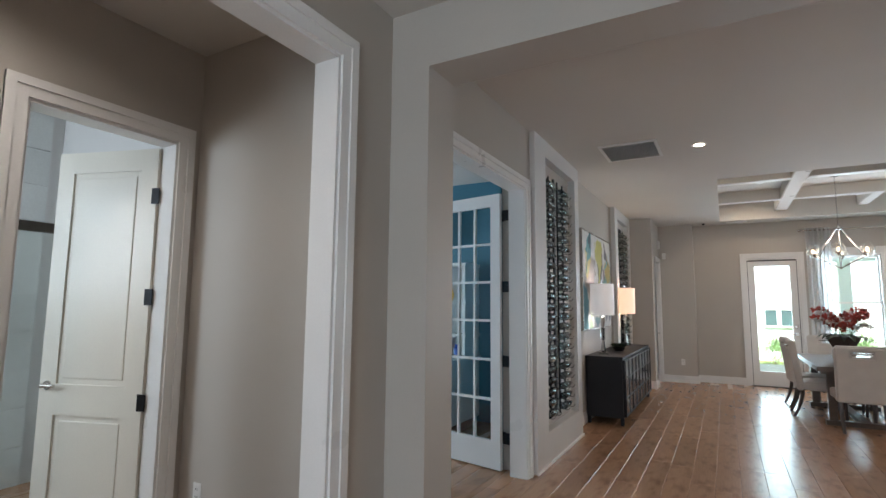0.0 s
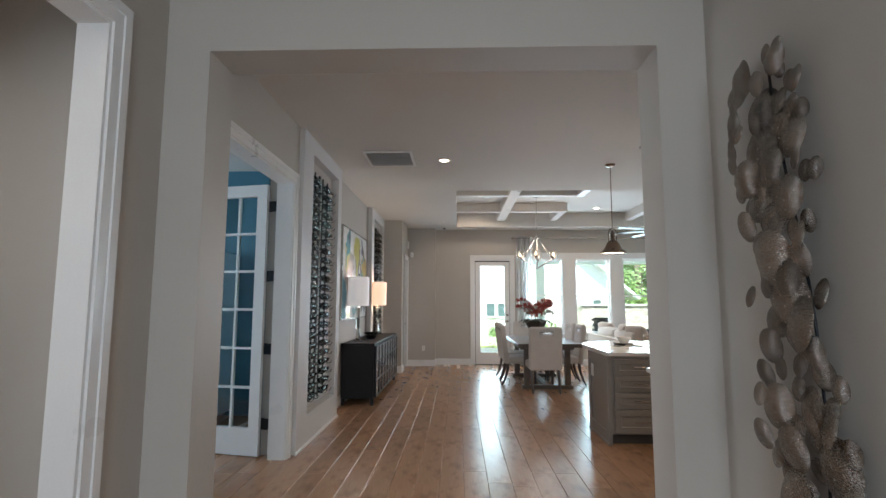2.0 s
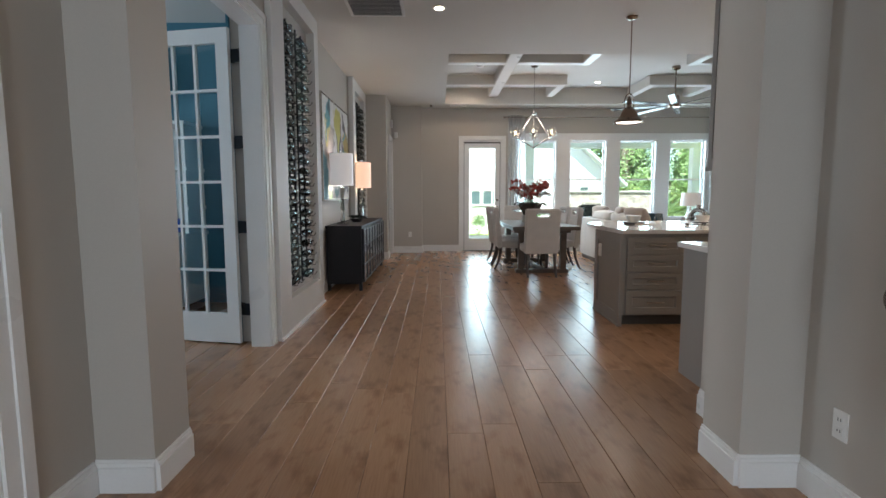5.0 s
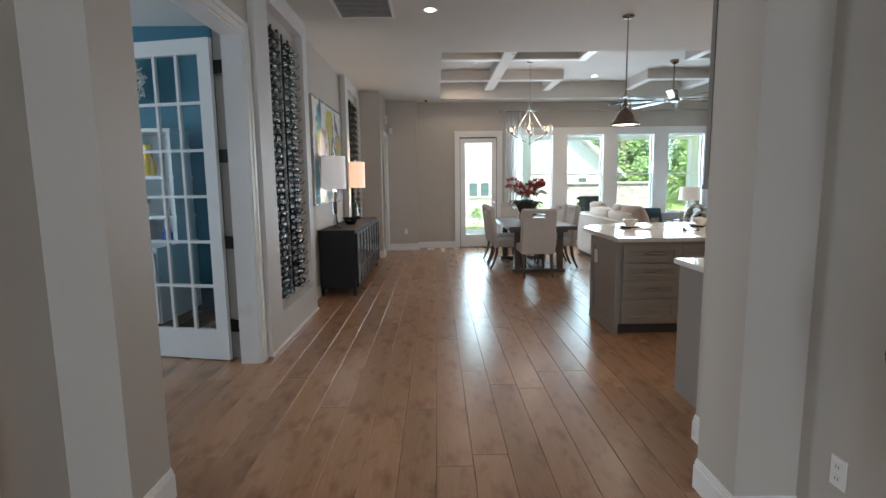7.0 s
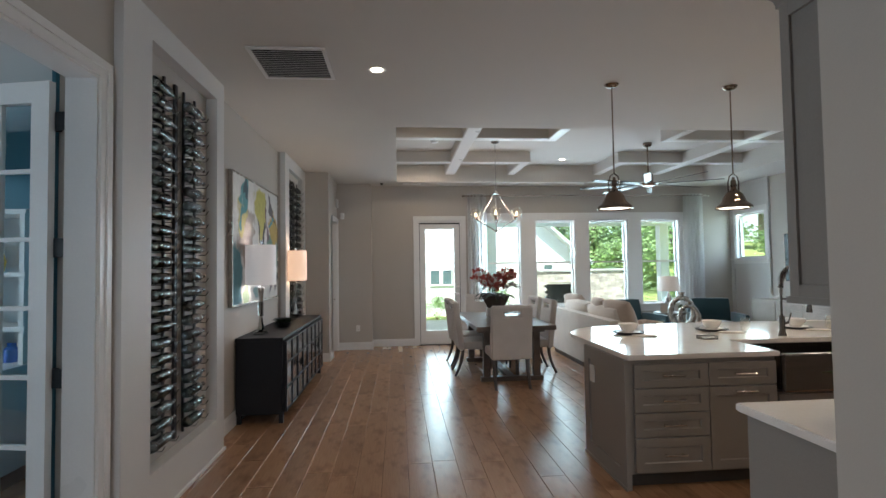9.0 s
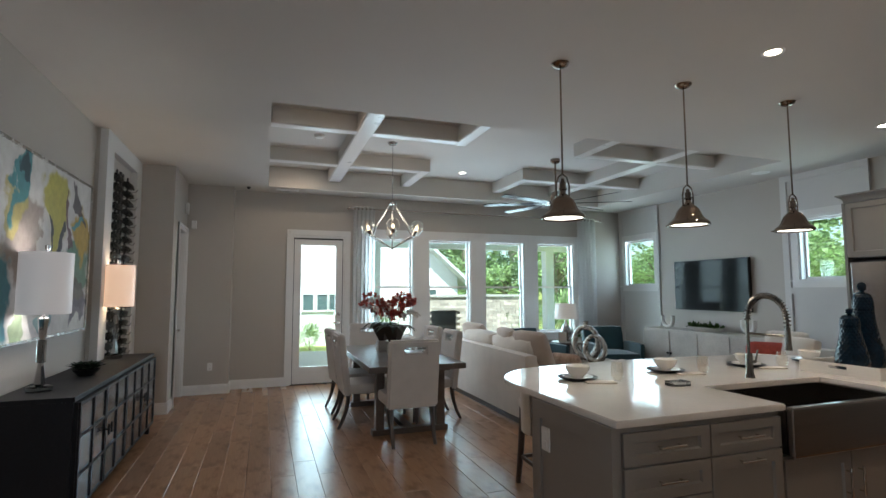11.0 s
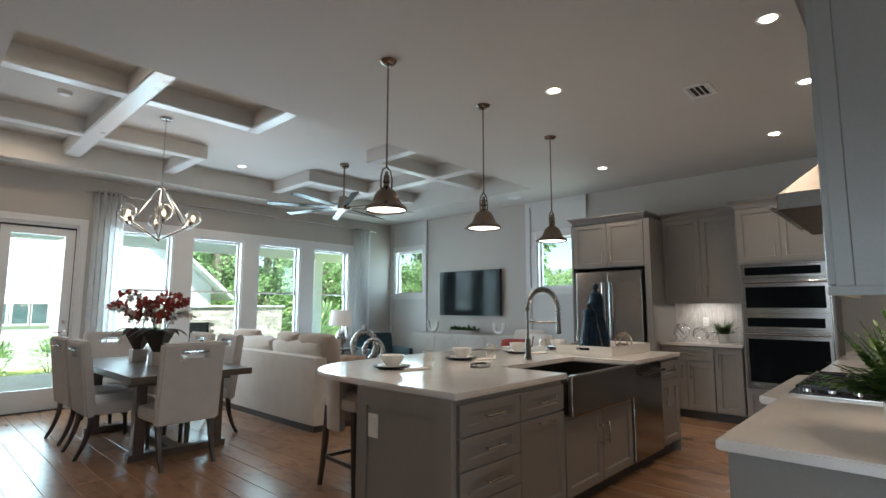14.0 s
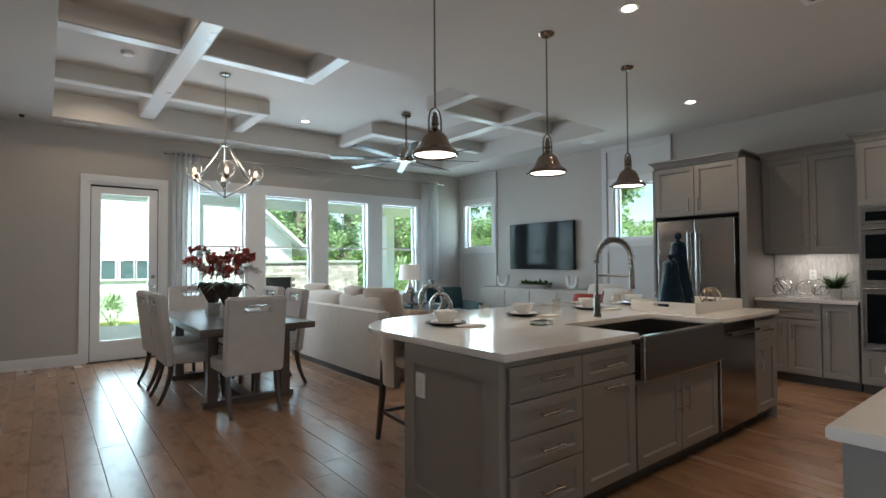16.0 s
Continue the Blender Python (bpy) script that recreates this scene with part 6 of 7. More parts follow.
for q in ((-0.38, -0.26, 0.011, 0.38, -0.245, 0.085), (-0.38, 0.245, 0.011, 0.38, 0.26, 0.085)):
    part("side", boxes(q), M_CERAM, tray)
for x0 in (-0.38, 0.365):
    part("handle_end", boxes((x0, -0.245, 0.011, x0 + 0.015, -0.06, 0.085), (x0, 0.06, 0.011, x0 + 0.015, 0.245, 0.085), (x0, -0.06, 0.011, x0 + 0.015, 0.06, 0.045), (x0, -0.06, 0.068, x0 + 0.015, 0.06, 0.085)), M_CERAM, tray)


def knot(name, label, m, r, mat, seed, loops=4):
    k = thing(name, label, "ornament", m, "counter knot ornaments")
    rk = random.Random(seed)
    for i in range(loops):
        t = pose(0, 0, r, rk.uniform(-50, 50) + 90, rk.uniform(-30, 30), 45 * i + rk.uniform(-15, 15))
        part("loop", tube(bmesh.new(), [t @ Vector((r * math.cos(a) * 0.98, r * math.sin(a) * 0.98, 0)) for a in [2 * math.pi * j / 28 for j in range(28)]], r * 0.05, 8, True), mat, k, smooth=True)


knot("wire_knot", "chrome wire knot ornament on the counter", Matrix.Translation((6.75, 5.27, 0.915)), 0.11, M_CHROME, 1)
knot("wire_knot", "chrome wire knot ornament on the pale counter", Matrix.Translation((6.72, 5.03, 0.915)), 0.09, M_CHROME, 2)
knot("wire_knot", "chrome wire knot ornament small, on the pale counter", Matrix.Translation((6.68, 4.88, 0.915)), 0.075, M_CHROME, 5)
knot("coral_knot", "pale gold branching knot on the island tray", Matrix.Translation((4.62, 5.14, 0.924)), 0.085, material("pale_gold", (0.62, 0.47, 0.33), 0.25, 1, 0.06), 8)


# counter stools
def stool(m):
    s = thing("counter_stool", "cream upholstered counter stool with dark wooden legs", "stool", m, "island stools")
    part("seat", pad(bmesh.new(), -0.23, -0.22, 0.58, 0.23, 0.24, 0.68, 0.04, crown=0.012), M_SOFA, s, smooth=True)
    bm = bmesh.new()
    n, z0, z1, prev = 16, 0.44, 0.885, None
    for i in range(n + 1):
        a = radians(-200 + 220 * i / n)
        c, sn = math.cos(a), math.sin(a)
        row = [bm.verts.new(((0.255 - t) * c, -0.02 + (0.25 - t) * sn, z)) for t, z in ((0, z0), (-0.012, z1), (0.03, z1 + 0.015), (0.065, z1), (0.06, z0))]
        if prev:
            for k in range(5):
                bm.faces.new((prev[k], prev[(k + 1) % 5], row[(k + 1) % 5], row[k]))
        else:
            bm.faces.new(row)
        prev = row
    bm.faces.new(prev)
    part("backrest", bm, M_SOFA, s, smooth=True)
    for sx in (-1, 1):
        for sy in (-1, 1):
            part("leg", tube(bmesh.new(), [(sx * 0.19, sy * 0.18, 0.60), (sx * 0.20, sy * 0.20, 0.3), (sx * 0.215, sy * 0.235, 0)], [0.029, 0.025, 0.02], 6), M_LEG, s)
    part("foot_rail", boxes((-0.195, -0.21, 0.20, 0.195, -0.19, 0.225), (-0.195, 0.19, 0.20, 0.195, 0.21, 0.225), (-0.21, -0.19, 0.20, -0.19, 0.19, 0.225), (0.19, -0.19, 0.20, 0.21, 0.19, 0.225)), M_LEG, s)
    return s


s0 = stool(pose(2.17, 6.16, 0, 0, 0, 176))
for x, rz in ((2.92, 183), (3.72, 178), (4.48, 181)):
    copy_thing(s0, pose(x, 6.24, 0, 0, 0, rz))

# ---- living room small things ----
ct = thing("coffee_table", "dark rectangular coffee table with a lower shelf", "coffee table", Matrix.Translation((4.75, 9.2, 0)))
part("tabletop", boxes((-0.35, -0.65, 0.42, 0.35, 0.65, 0.47), bev=0.005), M_DKWOOD, ct)
part("shelf", boxes((-0.32, -0.62, 0.12, 0.32, 0.62, 0.15)), M_DKWOOD, ct)
for sx in (-0.32, 0.32):
    for sy in (-0.62, 0.62):
        part("leg", boxes((sx - 0.03, sy - 0.03, 0, sx + 0.03, sy + 0.03, 0.42)), M_DKWOOD, ct)


def ring_vase(m, R, label):
    v = thing("ring_vase", label, "vase", m, "ring vases")
    bm = bmesh.new()
    n = 36
    pts = [(0, R * 0.86 * math.sin(2 * math.pi * i / n), R * 1.25 - R * 1.12 * math.cos(2 * math.pi * i / n)) for i in range(n)]
    tube(bm, pts, [R * (0.24 + 0.05 * math.cos(2 * math.pi * i / n)) for i in range(n)], 12, True)
    part("ring", bm, M_SILVER, v, smooth=True)
    part("neck", turned((0.14 * R, 2.2 * R), (0.13 * R, 2.5 * R), (0.22 * R, 2.72 * R), (0.22 * R, 2.8 * R), (0, 2.8 * R), seg=16), M_SILVER, v, smooth=True)


ring_vase(pose(4.68, 9.32, 0.47, 0, 0, 40), 0.21, "tall hammered silver ring-shaped vase")
ring_vase(pose(4.62, 9.02, 0.47, 0, 0, 40), 0.165, "small hammered silver ring-shaped vase")
bk = thing("book_stack", "stack of two coffee-table books", "books", pose(4.85, 8.72, 0.47, 0, 0, 12))
part("book", boxes((-0.16, -0.12, 0, 0.16, 0.12, 0.03), bev=0.002), M_TEALF, bk)
part("book", boxes((-0.14, -0.11, 0.03, 0.14, 0.11, 0.055), bev=0.002), M_CUSH, bk)
si = thing("side_table", "round dark side table between the armchairs", "side table", Matrix.Translation((5.2, 10.62, 0)))
part("tabletop", turned((0, 0.58), (0.29, 0.58), (0.30, 0.595), (0.29, 0.61), (0, 0.61), seg=36), M_DKWOOD, si, smooth=True)
part("column", turned((0, 0.03), (0.04, 0.03), (0.03, 0.3), (0.04, 0.58), seg=16), M_IRON, si, smooth=True)
part("foot", turned((0, 0), (0.2, 0), (0.2, 0.02), (0.03, 0.04), seg=28), M_IRON, si, smooth=True)
ll = thing("table_lamp", "silver gourd table lamp with a cream drum shade, switched off", "lamp", Matrix.Translation((5.22, 10.70, 0.61)))
part("base", turned((0, 0), (0.07, 0), (0.075, 0.02), (0.05, 0.04), (0.09, 0.12), (0.10, 0.17), (0.07, 0.26), (0.02, 0.34), (0.014, 0.42), (0, 0.42), seg=28), M_CHROME, ll, smooth=True)
# lamp is off; faint emission imitates window light behind the shade
part("shade", turned((0.205, 0.40), (0.18, 0.68), (0.176, 0.68), (0.20, 0.404), (0.205, 0.40), seg=40), glow("backlit_cream_shade", (1.0, 0.80, 0.60), 0.08), ll, smooth=True)
ph = thing("photo_frame", "small standing photo frame with a plain print", "photo frame", pose(5.02, 10.5, 0.61, -12, 0, -30))
part("frame", boxes((-0.07, 0, 0, 0.07, 0.012, 0.18), bev=0.002), M_WASH, ph)
part("print", boxes((-0.05, -0.002, 0.025, 0.05, 0.001, 0.155)), M_CUSH, ph)
sp2 = thing("small_plant", "little round green plant in a white cup", "plant", Matrix.Translation((5.36, 10.52, 0.61)))
part("cup", turned((0, 0), (0.05, 0), (0.055, 0.08), (0.05, 0.08), (0, 0.07), seg=20), M_CERAM, sp2, smooth=True)
bm = bmesh.new()
rg = random.Random(4)
for i in range(90):
    d = Vector((rg.gauss(0, 1), rg.gauss(0, 1), abs(rg.gauss(0, 1)) + 0.2)).normalized()
    blade(bm, (0, 0, 0.08), d, 0.085, 0.02, 0.4, 2)
part("leaves", bm, M_LEAF, sp2)


def horseshoe(m, label):
    h = thing("arch_ornament", label, "ornament", m, "console arches")
    pts = [(0, 0.105, 0.22)] + [(0, 0.105 * math.cos(a), 0.14 - 0.105 * math.sin(a)) for a in [math.pi * i / 12 for i in range(13)]] + [(0, -0.105, 0.22)]
    part("arch", tube(bmesh.new(), pts, 0.034, 10), M_CERAM, h, smooth=True)


horseshoe(pose(6.73, 9.82, 0.866, 0, 0, 8), "white ceramic U-shaped ornament on the console")
horseshoe(pose(6.73, 8.24, 0.866, 0, 0, -6), "white ceramic U-shaped ornament on the console")
db = thing("dough_bowl", "long pale wooden bowl filled with moss greenery", "bowl", pose(6.73, 9.02, 0.866, 0, 0, 90))
bm = turned((0, 0), (0.6, 0.0), (0.9, 0.6), (1, 1), (0.94, 1), (0.8, 0.5), (0, 0.3), seg=28)
bmesh.ops.transform(bm, matrix=Matrix.Diagonal((0.36, 0.12, 0.07, 1)), verts=bm.verts[:])
part("bowl", bm, M_WASH, db, smooth=True)
bm = bmesh.new()
for i in range(260):
    u = rg.uniform(-0.3, 0.3)
    blade(bm, (u, rg.uniform(-0.07, 0.07), 0.05), (rg.gauss(0, 0.7), rg.gauss(0, 0.5), 1), rg.uniform(0.07, 0.13), 0.045, 0.9, 2)
part("moss", bm, M_LEAF, db, "green moss leaves")
re = thing("glass_float", "small red glass float on the serving tray", "ornament", Matrix.Translation((4.47, 5.05, ZT + 0.011)))
part("float", turned((0, 0), (0.022, 0.003), (0.036, 0.018), (0.034, 0.034), (0.018, 0.046), (0.008, 0.05), (0, 0.052), seg=20), material("red_glass", (0.42, 0.03, 0.015), 0.15, 0, 0.1), re, smooth=True)
for x, y, z, rz, mt, lb in ((5.75, 7.25, 0.47, 20, M_SOFA, "white cushion on the window bench"), (5.6, 7.0, 0.42, -10, M_SOFA, "white cushion on the window bench"), (5.5, 7.3, 0.34, 35, M_RED, "brick-red cushion on the window bench")):
    tagged(part("cushion", pad(bmesh.new(), -0.24, -0.07, -0.22, 0.24, 0.07, 0.22, 0.06, crown=0.05), mt, smooth=True, at=pose(x + 0.4, y, z + 0.33, 20, 0, rz + 90)), lb, "pillow", "bench cushions")
be = thing("accent_chair", "cream upholstered accent chair below the side window", "armchair", pose(6.2, 7.15, 0, 0, 0, 90))
part("seat", pad(bmesh.new(), -0.38, -0.38, 0.15, 0.38, 0.38, 0.50, 0.05), M_SOFA, be, smooth=True)
part("backrest", pad(bmesh.new(), -0.40, -0.48, 0.15, 0.40, -0.32, 0.80, 0.05), M_SOFA, be, smooth=True)
for sx in (-0.33, 0.33):
    for sy in (-0.33, 0.33):
        part("leg", rods(((sx, sy, 0.16), (sx, sy, 0), 0.02, 0.014)), M_LEG, be)
cu = tagged(part("throw_pillow", pad(bmesh.new(), -0.22, -0.06, -0.2, 0.22, 0.06, 0.2, 0.055, crown=0.05), material("patterned_orange_fabric", (0.40, 0.12, 0.04), 0.9, 0, 0.3, 9, 120, 0.1, second=(0.55, 0.45, 0.36)), smooth=True, at=pose(3.55, 8.1, 0.57, 24, 0, -70)), "patterned orange throw pillow on the sofa arm", "pillow")

# ---- study behind the glass doors ----
fd = tagged(new("door_2"), "white french door with eighteen panes, swung open into the study", "door", kind="structure")
fd.matrix_basis = pose(-1.765, 4.19, 0, 0, 0, 168)
LW, LH = 0.80, 2.545
st, rb, rt2 = 0.105, 0.26, 0.115
part("door_leaf", boxes((0, -0.02, 0.012, st, 0.02, LH), (LW - st, -0.02, 0.012, LW, 0.02, LH), (st, -0.02, 0.012, LW - st, 0.02, rb), (st, -0.02, LH - rt2, LW - st, 0.02, LH)), M_TRIM, fd)
cw, chh = (LW - 2 * st) / 3, (LH - rb - rt2) / 6
bm = bmesh.new()
for i in (1, 2):
    box(bm, st + cw * i - 0.011, -0.014, rb, st + cw * i + 0.011, 0.014, LH - rt2)
for j in range(1, 6):
    for i in range(3):
        box(bm, st + cw * i + (0.011 if i else 0), -0.014, rb + chh * j - 0.011, st + cw * (i + 1) - (0.011 if i < 2 else 0), 0.014, rb + chh * j + 0.011)
part("glazing_bars", bm, M_TRIM, fd)
for i in range(3):
    for j in range(6):
        p = part("pane", boxes((st + cw * i + 0.004, -0.002, rb + chh * j + 0.004, st + cw * (i + 1) - 0.004, 0.002, rb + chh * (j + 1) - 0.004)), M_GLASS, fd)
        p.visible_shadow = False
for z in (0.30, 0.98, 1.66, 2.33):
    part("hinge", boxes((-0.022, -0.024, z - 0.05, 0.018, -0.019, z + 0.05), (-0.03, -0.03, z - 0.05, -0.018, -0.018, z + 0.05)), M_IRON, fd, "dark bronze hinge")
    part("hinge", boxes((-0.105, 0.0, z - 0.05, -0.02, 0.004, z + 0.05)), M_IRON, fd, "dark bronze hinge leaf")
bc = thing("bookcase", "white built-in bookcase with open shelves over doors", "bookcase", Matrix.Translation((-4.9, 5.06, 0)))
part("base", boxes((0, 0.001, 0.08, 2.12, 0.83, 0.80)), M_TRIM, bc)
part("counter", boxes((-0.02, -0.03, 0.80, 2.14, 0.83, 0.84), bev=0.004), M_TRIM, bc)
for i in range(4):
    d = part("door", shaker(bmesh.new(), 0.51, 0.68), M_TRIM, bc, at=Matrix.Translation((0.03 + 0.52 * i, 0.0, 0.10)))
    part("knob", turned((0, 0), (0.014, 0.012), (0.012, 0.024), (0, 0.026), seg=12), M_IRON, d, at=pose(0.47 if i % 2 == 0 else 0.04, -0.02, 0.52, 90, 0, 0), smooth=True)
for x0 in (0.0, 0.69, 1.40, 2.08):
    part("upright", boxes((x0, 0.42, 0.84, x0 + 0.035, 0.83, 1.985)), M_TRIM, bc)
for z0 in (1.09, 1.505, 1.985):
    part("shelf", boxes((-0.01, 0.41, z0, 2.13, 0.83, z0 + 0.035)), M_TRIM, bc)
part("back", boxes((0.035, 0.81, 0.84, 2.08, 0.828, 1.985)), M_TRIM, bc)
rb_ = random.Random(8)
for x0, z0, mats in ((1.50, 1.541, (M_BLACK, M_RED, M_CERAM)), (1.62, 0.842, (M_CUSH, M_DKWOOD)), (0.8, 1.541, (M_TEALF, M_CERAM, M_CUSH)), (0.9, 1.126, (M_RED, M_BLACK))):
    x = x0
    for i in range(5):
        w, h = rb_.uniform(0.022, 0.04), rb_.uniform(0.2, 0.27)
        ob = part("book", boxes((-4.9 + x, 5.06 + 0.5, z0, -4.9 + x + w, 5.06 + 0.68, z0 + h), bev=0.002), mats[i % len(mats)])
        tagged(ob, "hardback book upright on the white shelf", "book", "shelf books")
        x += w + 0.001
yv = thing("yellow_vase", "yellow glazed bottle vase on the shelf", "vase", Matrix.Translation((-4.9 + 1.80, 5.62, 1.541)))
part("body", turned((0, 0), (0.06, 0), (0.075, 0.08), (0.045, 0.20), (0.04, 0.30), (0.05, 0.33), (0, 0.33), seg=24), material("mustard_glaze", (0.62, 0.40, 0.015), 0.2, 0, 0.05), yv, smooth=True)
fern("shelf_plant", "small green plant in a white pot on the shelf", Matrix.Translation((-4.9 + 1.72, 5.58, 1.126)), 26, 0.13, 0.06, 0.12, 21)
fern("shelf_plant", "small dark green plant in a white pot on the shelf", Matrix.Translation((-4.9 + 1.27, 5.60, 1.126)), 30, 0.14, 0.075, 0.14, 22)
bb = thing("blue_box", "cobalt blue glass jar on the counter", "jar", Matrix.Translation((-4.9 + 1.95, 5.6, 0.842)))
part("body", turned((0, 0), (0.05, 0), (0.05, 0.1), (0.03, 0.12), (0.03, 0.15), (0, 0.15), seg=20), material("cobalt_glass", (0.01, 0.06, 0.30), 0.1, 0, 0.1), bb, smooth=True)
tw = thing("twig_disc", "round disc of bleached twigs standing on a wooden base", "ornament", Matrix.Translation((-3.36, 5.68, 2.02)))
rw = random.Random(6)
bm = bmesh.new()
for i in range(420):
    a, r0 = rw.uniform(0, 6.28), 0.27 * math.sqrt(rw.random())
    c = Vector((r0 * math.cos(a), rw.uniform(-0.03, 0.03), 0.50 + r0 * math.sin(a)))
    b = rw.uniform(0, 6.28)
    d = Vector((math.cos(b), 0, math.sin(b))) * rw.uniform(0.02, 0.055)
    p, q = c - d, c + d
    if all((e - Vector((0, e.y, 0.50))).length < 0.285 for e in (p, q)):
        tube(bm, [p, c + Vector((0, 0.006, 0)), q], rw.uniform(0.006, 0.009), 5)
part("twigs", bm, material("bleached_twig", (0.70, 0.66, 0.60), 0.8, 0, 0.12), tw)["kind"] = "stuff"
part("post", rods(((0, 0, 0.03), (0, 0, 0.24), 0.006)), M_BLACK, tw)
part("base", boxes((-0.13, -0.06, 0, 0.13, 0.06, 0.032), bev=0.004), material("pale_pine", (0.50, 0.33, 0.19), 0.55, 0, 0.1, 3, 50, 0.05, (1, 6, 6)), tw)
ru = part("rug", pad(bmesh.new(), -4.6, 2.7, 0.0, -2.55, 4.55, 0.012, 0.004), material("dark_patterned_rug", (0.035, 0.028, 0.03), 0.95, 0, 0.5, 14, 60, 0.2, second=(0.20, 0.11, 0.09)))
tagged(ru, "dark patterned wool rug on the study floor", "rug")
# added daylight fill for the study; the wall behind it has no window
lamp("study_fill_light", "AREA", look((-6.3, 3.7, 1.7), (-1.5, 3.9, 1.4)), 58, DAY, 1.5, 1.6)

# ---- bathroom beyond the side hall ----
bd = tagged(new("door_3"), "cream two-panel door with dark hinges, ajar", "door", kind="structure")
bd.matrix_basis = pose(-3.075, 1.683, 0, 0, 0, 198)
DW, DH = 0.755, 2.47
leaf = bmesh.new()
s, panels = 0.12, ((0.22, 0.78), (0.97, 2.33))
box(leaf, 0, -0.02, 0.012, s, 0.02, DH)
box(leaf, DW - s, -0.02, 0.012, DW, 0.02, DH)
for a, b in ((0.012, 0.22), (0.78, 0.97), (2.33, DH)):
    box(leaf, s, -0.02, a, DW - s, 0.02, b)
for a, b in panels:
    box(leaf, s, -0.008, a, DW - s, 0.008, b)
    box(leaf, s + 0.035, -0.014, a + 0.035, DW - s - 0.035, 0.014, b - 0.035, 0.006)
part("door_leaf", leaf, M_DOOR, bd)
part("door_handle", rods(((DW - 0.06, -0.07, 0.96), (DW - 0.06, 0.07, 0.96), 0.012), ((DW - 0.06, 0.018, 0.96), (DW - 0.06, 0.026, 0.96), 0.03), ((DW - 0.06, 0.066, 0.96), (DW - 0.16, 0.066, 0.965), 0.009), ((DW - 0.06, -0.066, 0.96), (DW - 0.16, -0.066, 0.965), 0.009)), M_NICKEL, bd, "satin nickel lever", True)
for z in (0.25, 0.88, 1.52, 2.16):
    part("hinge", boxes((-0.022, -0.026, z - 0.05, 0.02, -0.019, z + 0.05), (-0.024, 0.019, z - 0.05, 0.03, 0.026, z + 0.05)), M_IRON, bd, "dark bronze hinge")
# shower: pale wall tiles, glass screen, niche and bottle
bm = bmesh.new()
for i in range(9):
    for j in range(10):
        box(bm, -5.048, -0.9 + 0.31 * i, 0.31 * j, -5.038, -0.9 + 0.31 * i + 0.306, min(0.31 * j + 0.306, 3.1))
structure("wall_tiles", bm, material("pale_shower_tile", (0.68, 0.70, 0.69), 0.15, 0, 0.03, pick="ISLAND", pick_spread=0.04), "large pale shower wall tiles", "wall")
shs = thing("shower_screen", "frameless shower glass with a steel head rail", "shower screen")
part("rail", boxes((-4.22, -0.6, 1.98, -4.18, 1.9, 2.05)), M_STEEL, shs)
p = part("glass", boxes((-4.205, -0.6, 0.05, -4.195, 1.9, 1.98)), M_GLASS, shs)
p.visible_shadow = False
part("handle", rods(((-4.15, 1.02, 0.9), (-4.15, 1.02, 1.2), 0.01), ((-4.15, 1.02, 0.93), (-4.2, 1.02, 0.93), 0.008), ((-4.15, 1.02, 1.17), (-4.2, 1.02, 1.17), 0.008)), M_CHROME, shs, "", True)
nb = thing("shampoo_bottle", "blue and orange shampoo bottle on a shower ledge", "bottle", Matrix.Translation((-4.95, 1.27, 1.32)))
part("bottle", turned((0, 0), (0.035, 0), (0.035, 0.15), (0.015, 0.17), (0.015, 0.2), (0, 0.2), seg=16), material("blue_plastic", (0.03, 0.16, 0.30), 0.3, 0, 0.1), nb, smooth=True)
part("label", turned((0.0355, 0.03), (0.0358, 0.03), (0.0358, 0.08), (0.0355, 0.08), seg=16), material("orange_label", (0.60, 0.22, 0.03), 0.5), nb)
lg = thing("shower_ledge", "small dark recessed shower ledge", "shelf", Matrix.Translation((-5.04, 1.27, 1.31)))
part("shelf", boxes((0, -0.16, -0.012, 0.13, 0.16, 0.008)), M_STEEL, lg)
part("back", boxes((0.0, -0.16, 0.008, 0.006, 0.16, 0.34)), M_CAB, lg)
# added fill that brightens the bathroom, no window stands here
lamp("bath_fill_light", "AREA", look((-4.6, -1.1, 2.0), (-4.4, 1.6, 1.3)), 24, DAY, 1.0, 1.2)
# unseen fill spot added to lift the side hall, without a fixture
lamp("side_hall_fill", "SPOT", look((-2.3, 0.3, ZC - 0.03), (-2.3, 0.6, 0)), 20, (1, 0.94, 0.86), 0.08, spot=150, blend=0.8)
# unseen fill spot added to brighten the hall walls, without a fixture
lamp("hall_fill", "SPOT", look((-0.1, -1.6, ZC - 0.03), (-0.1, -1.6, 0)), 15, (0.95, 0.97, 1.0), 0.08, spot=150, blend=0.8)

# ---- garden ----


def ground_z(x, y):
    r = max(0.0, y - 21, (x - 16) * 0.9, (-14 - x) * 0.6)
    return -0.18 + 5.5 * (1 - math.exp(-r / 26.0)) + (0.12 * math.sin(x * 0.21) * math.sin(y * 0.17) if r > 1 else 0)


bm = bmesh.new()
gx = [-2500, -600, -200, -90] + list(range(-60, 81, 4)) + [110, 220, 600, 2500]
gy = [-2500, -600, -150, -40, -14] + list(range(-4, 101, 4)) + [130, 240, 600, 2500]
grid = [[bm.verts.new((x, y, ground_z(x, y))) for y in gy] for x in gx]
for i in range(len(gx) - 1):
    for j in range(len(gy) - 1):
        bm.faces.new((grid[i][j], grid[i + 1][j], grid[i + 1][j + 1], grid[i][j + 1]))
structure("ground", bm, M_GRASS, "sunlit lawn rising to a wooded slope", "ground", True)
structure("pavement", boxes((-3.0, YB + 0.17, -0.25, 8.5, 16.6, -0.06)), M_CONC, "pale concrete patio slab", "patio")
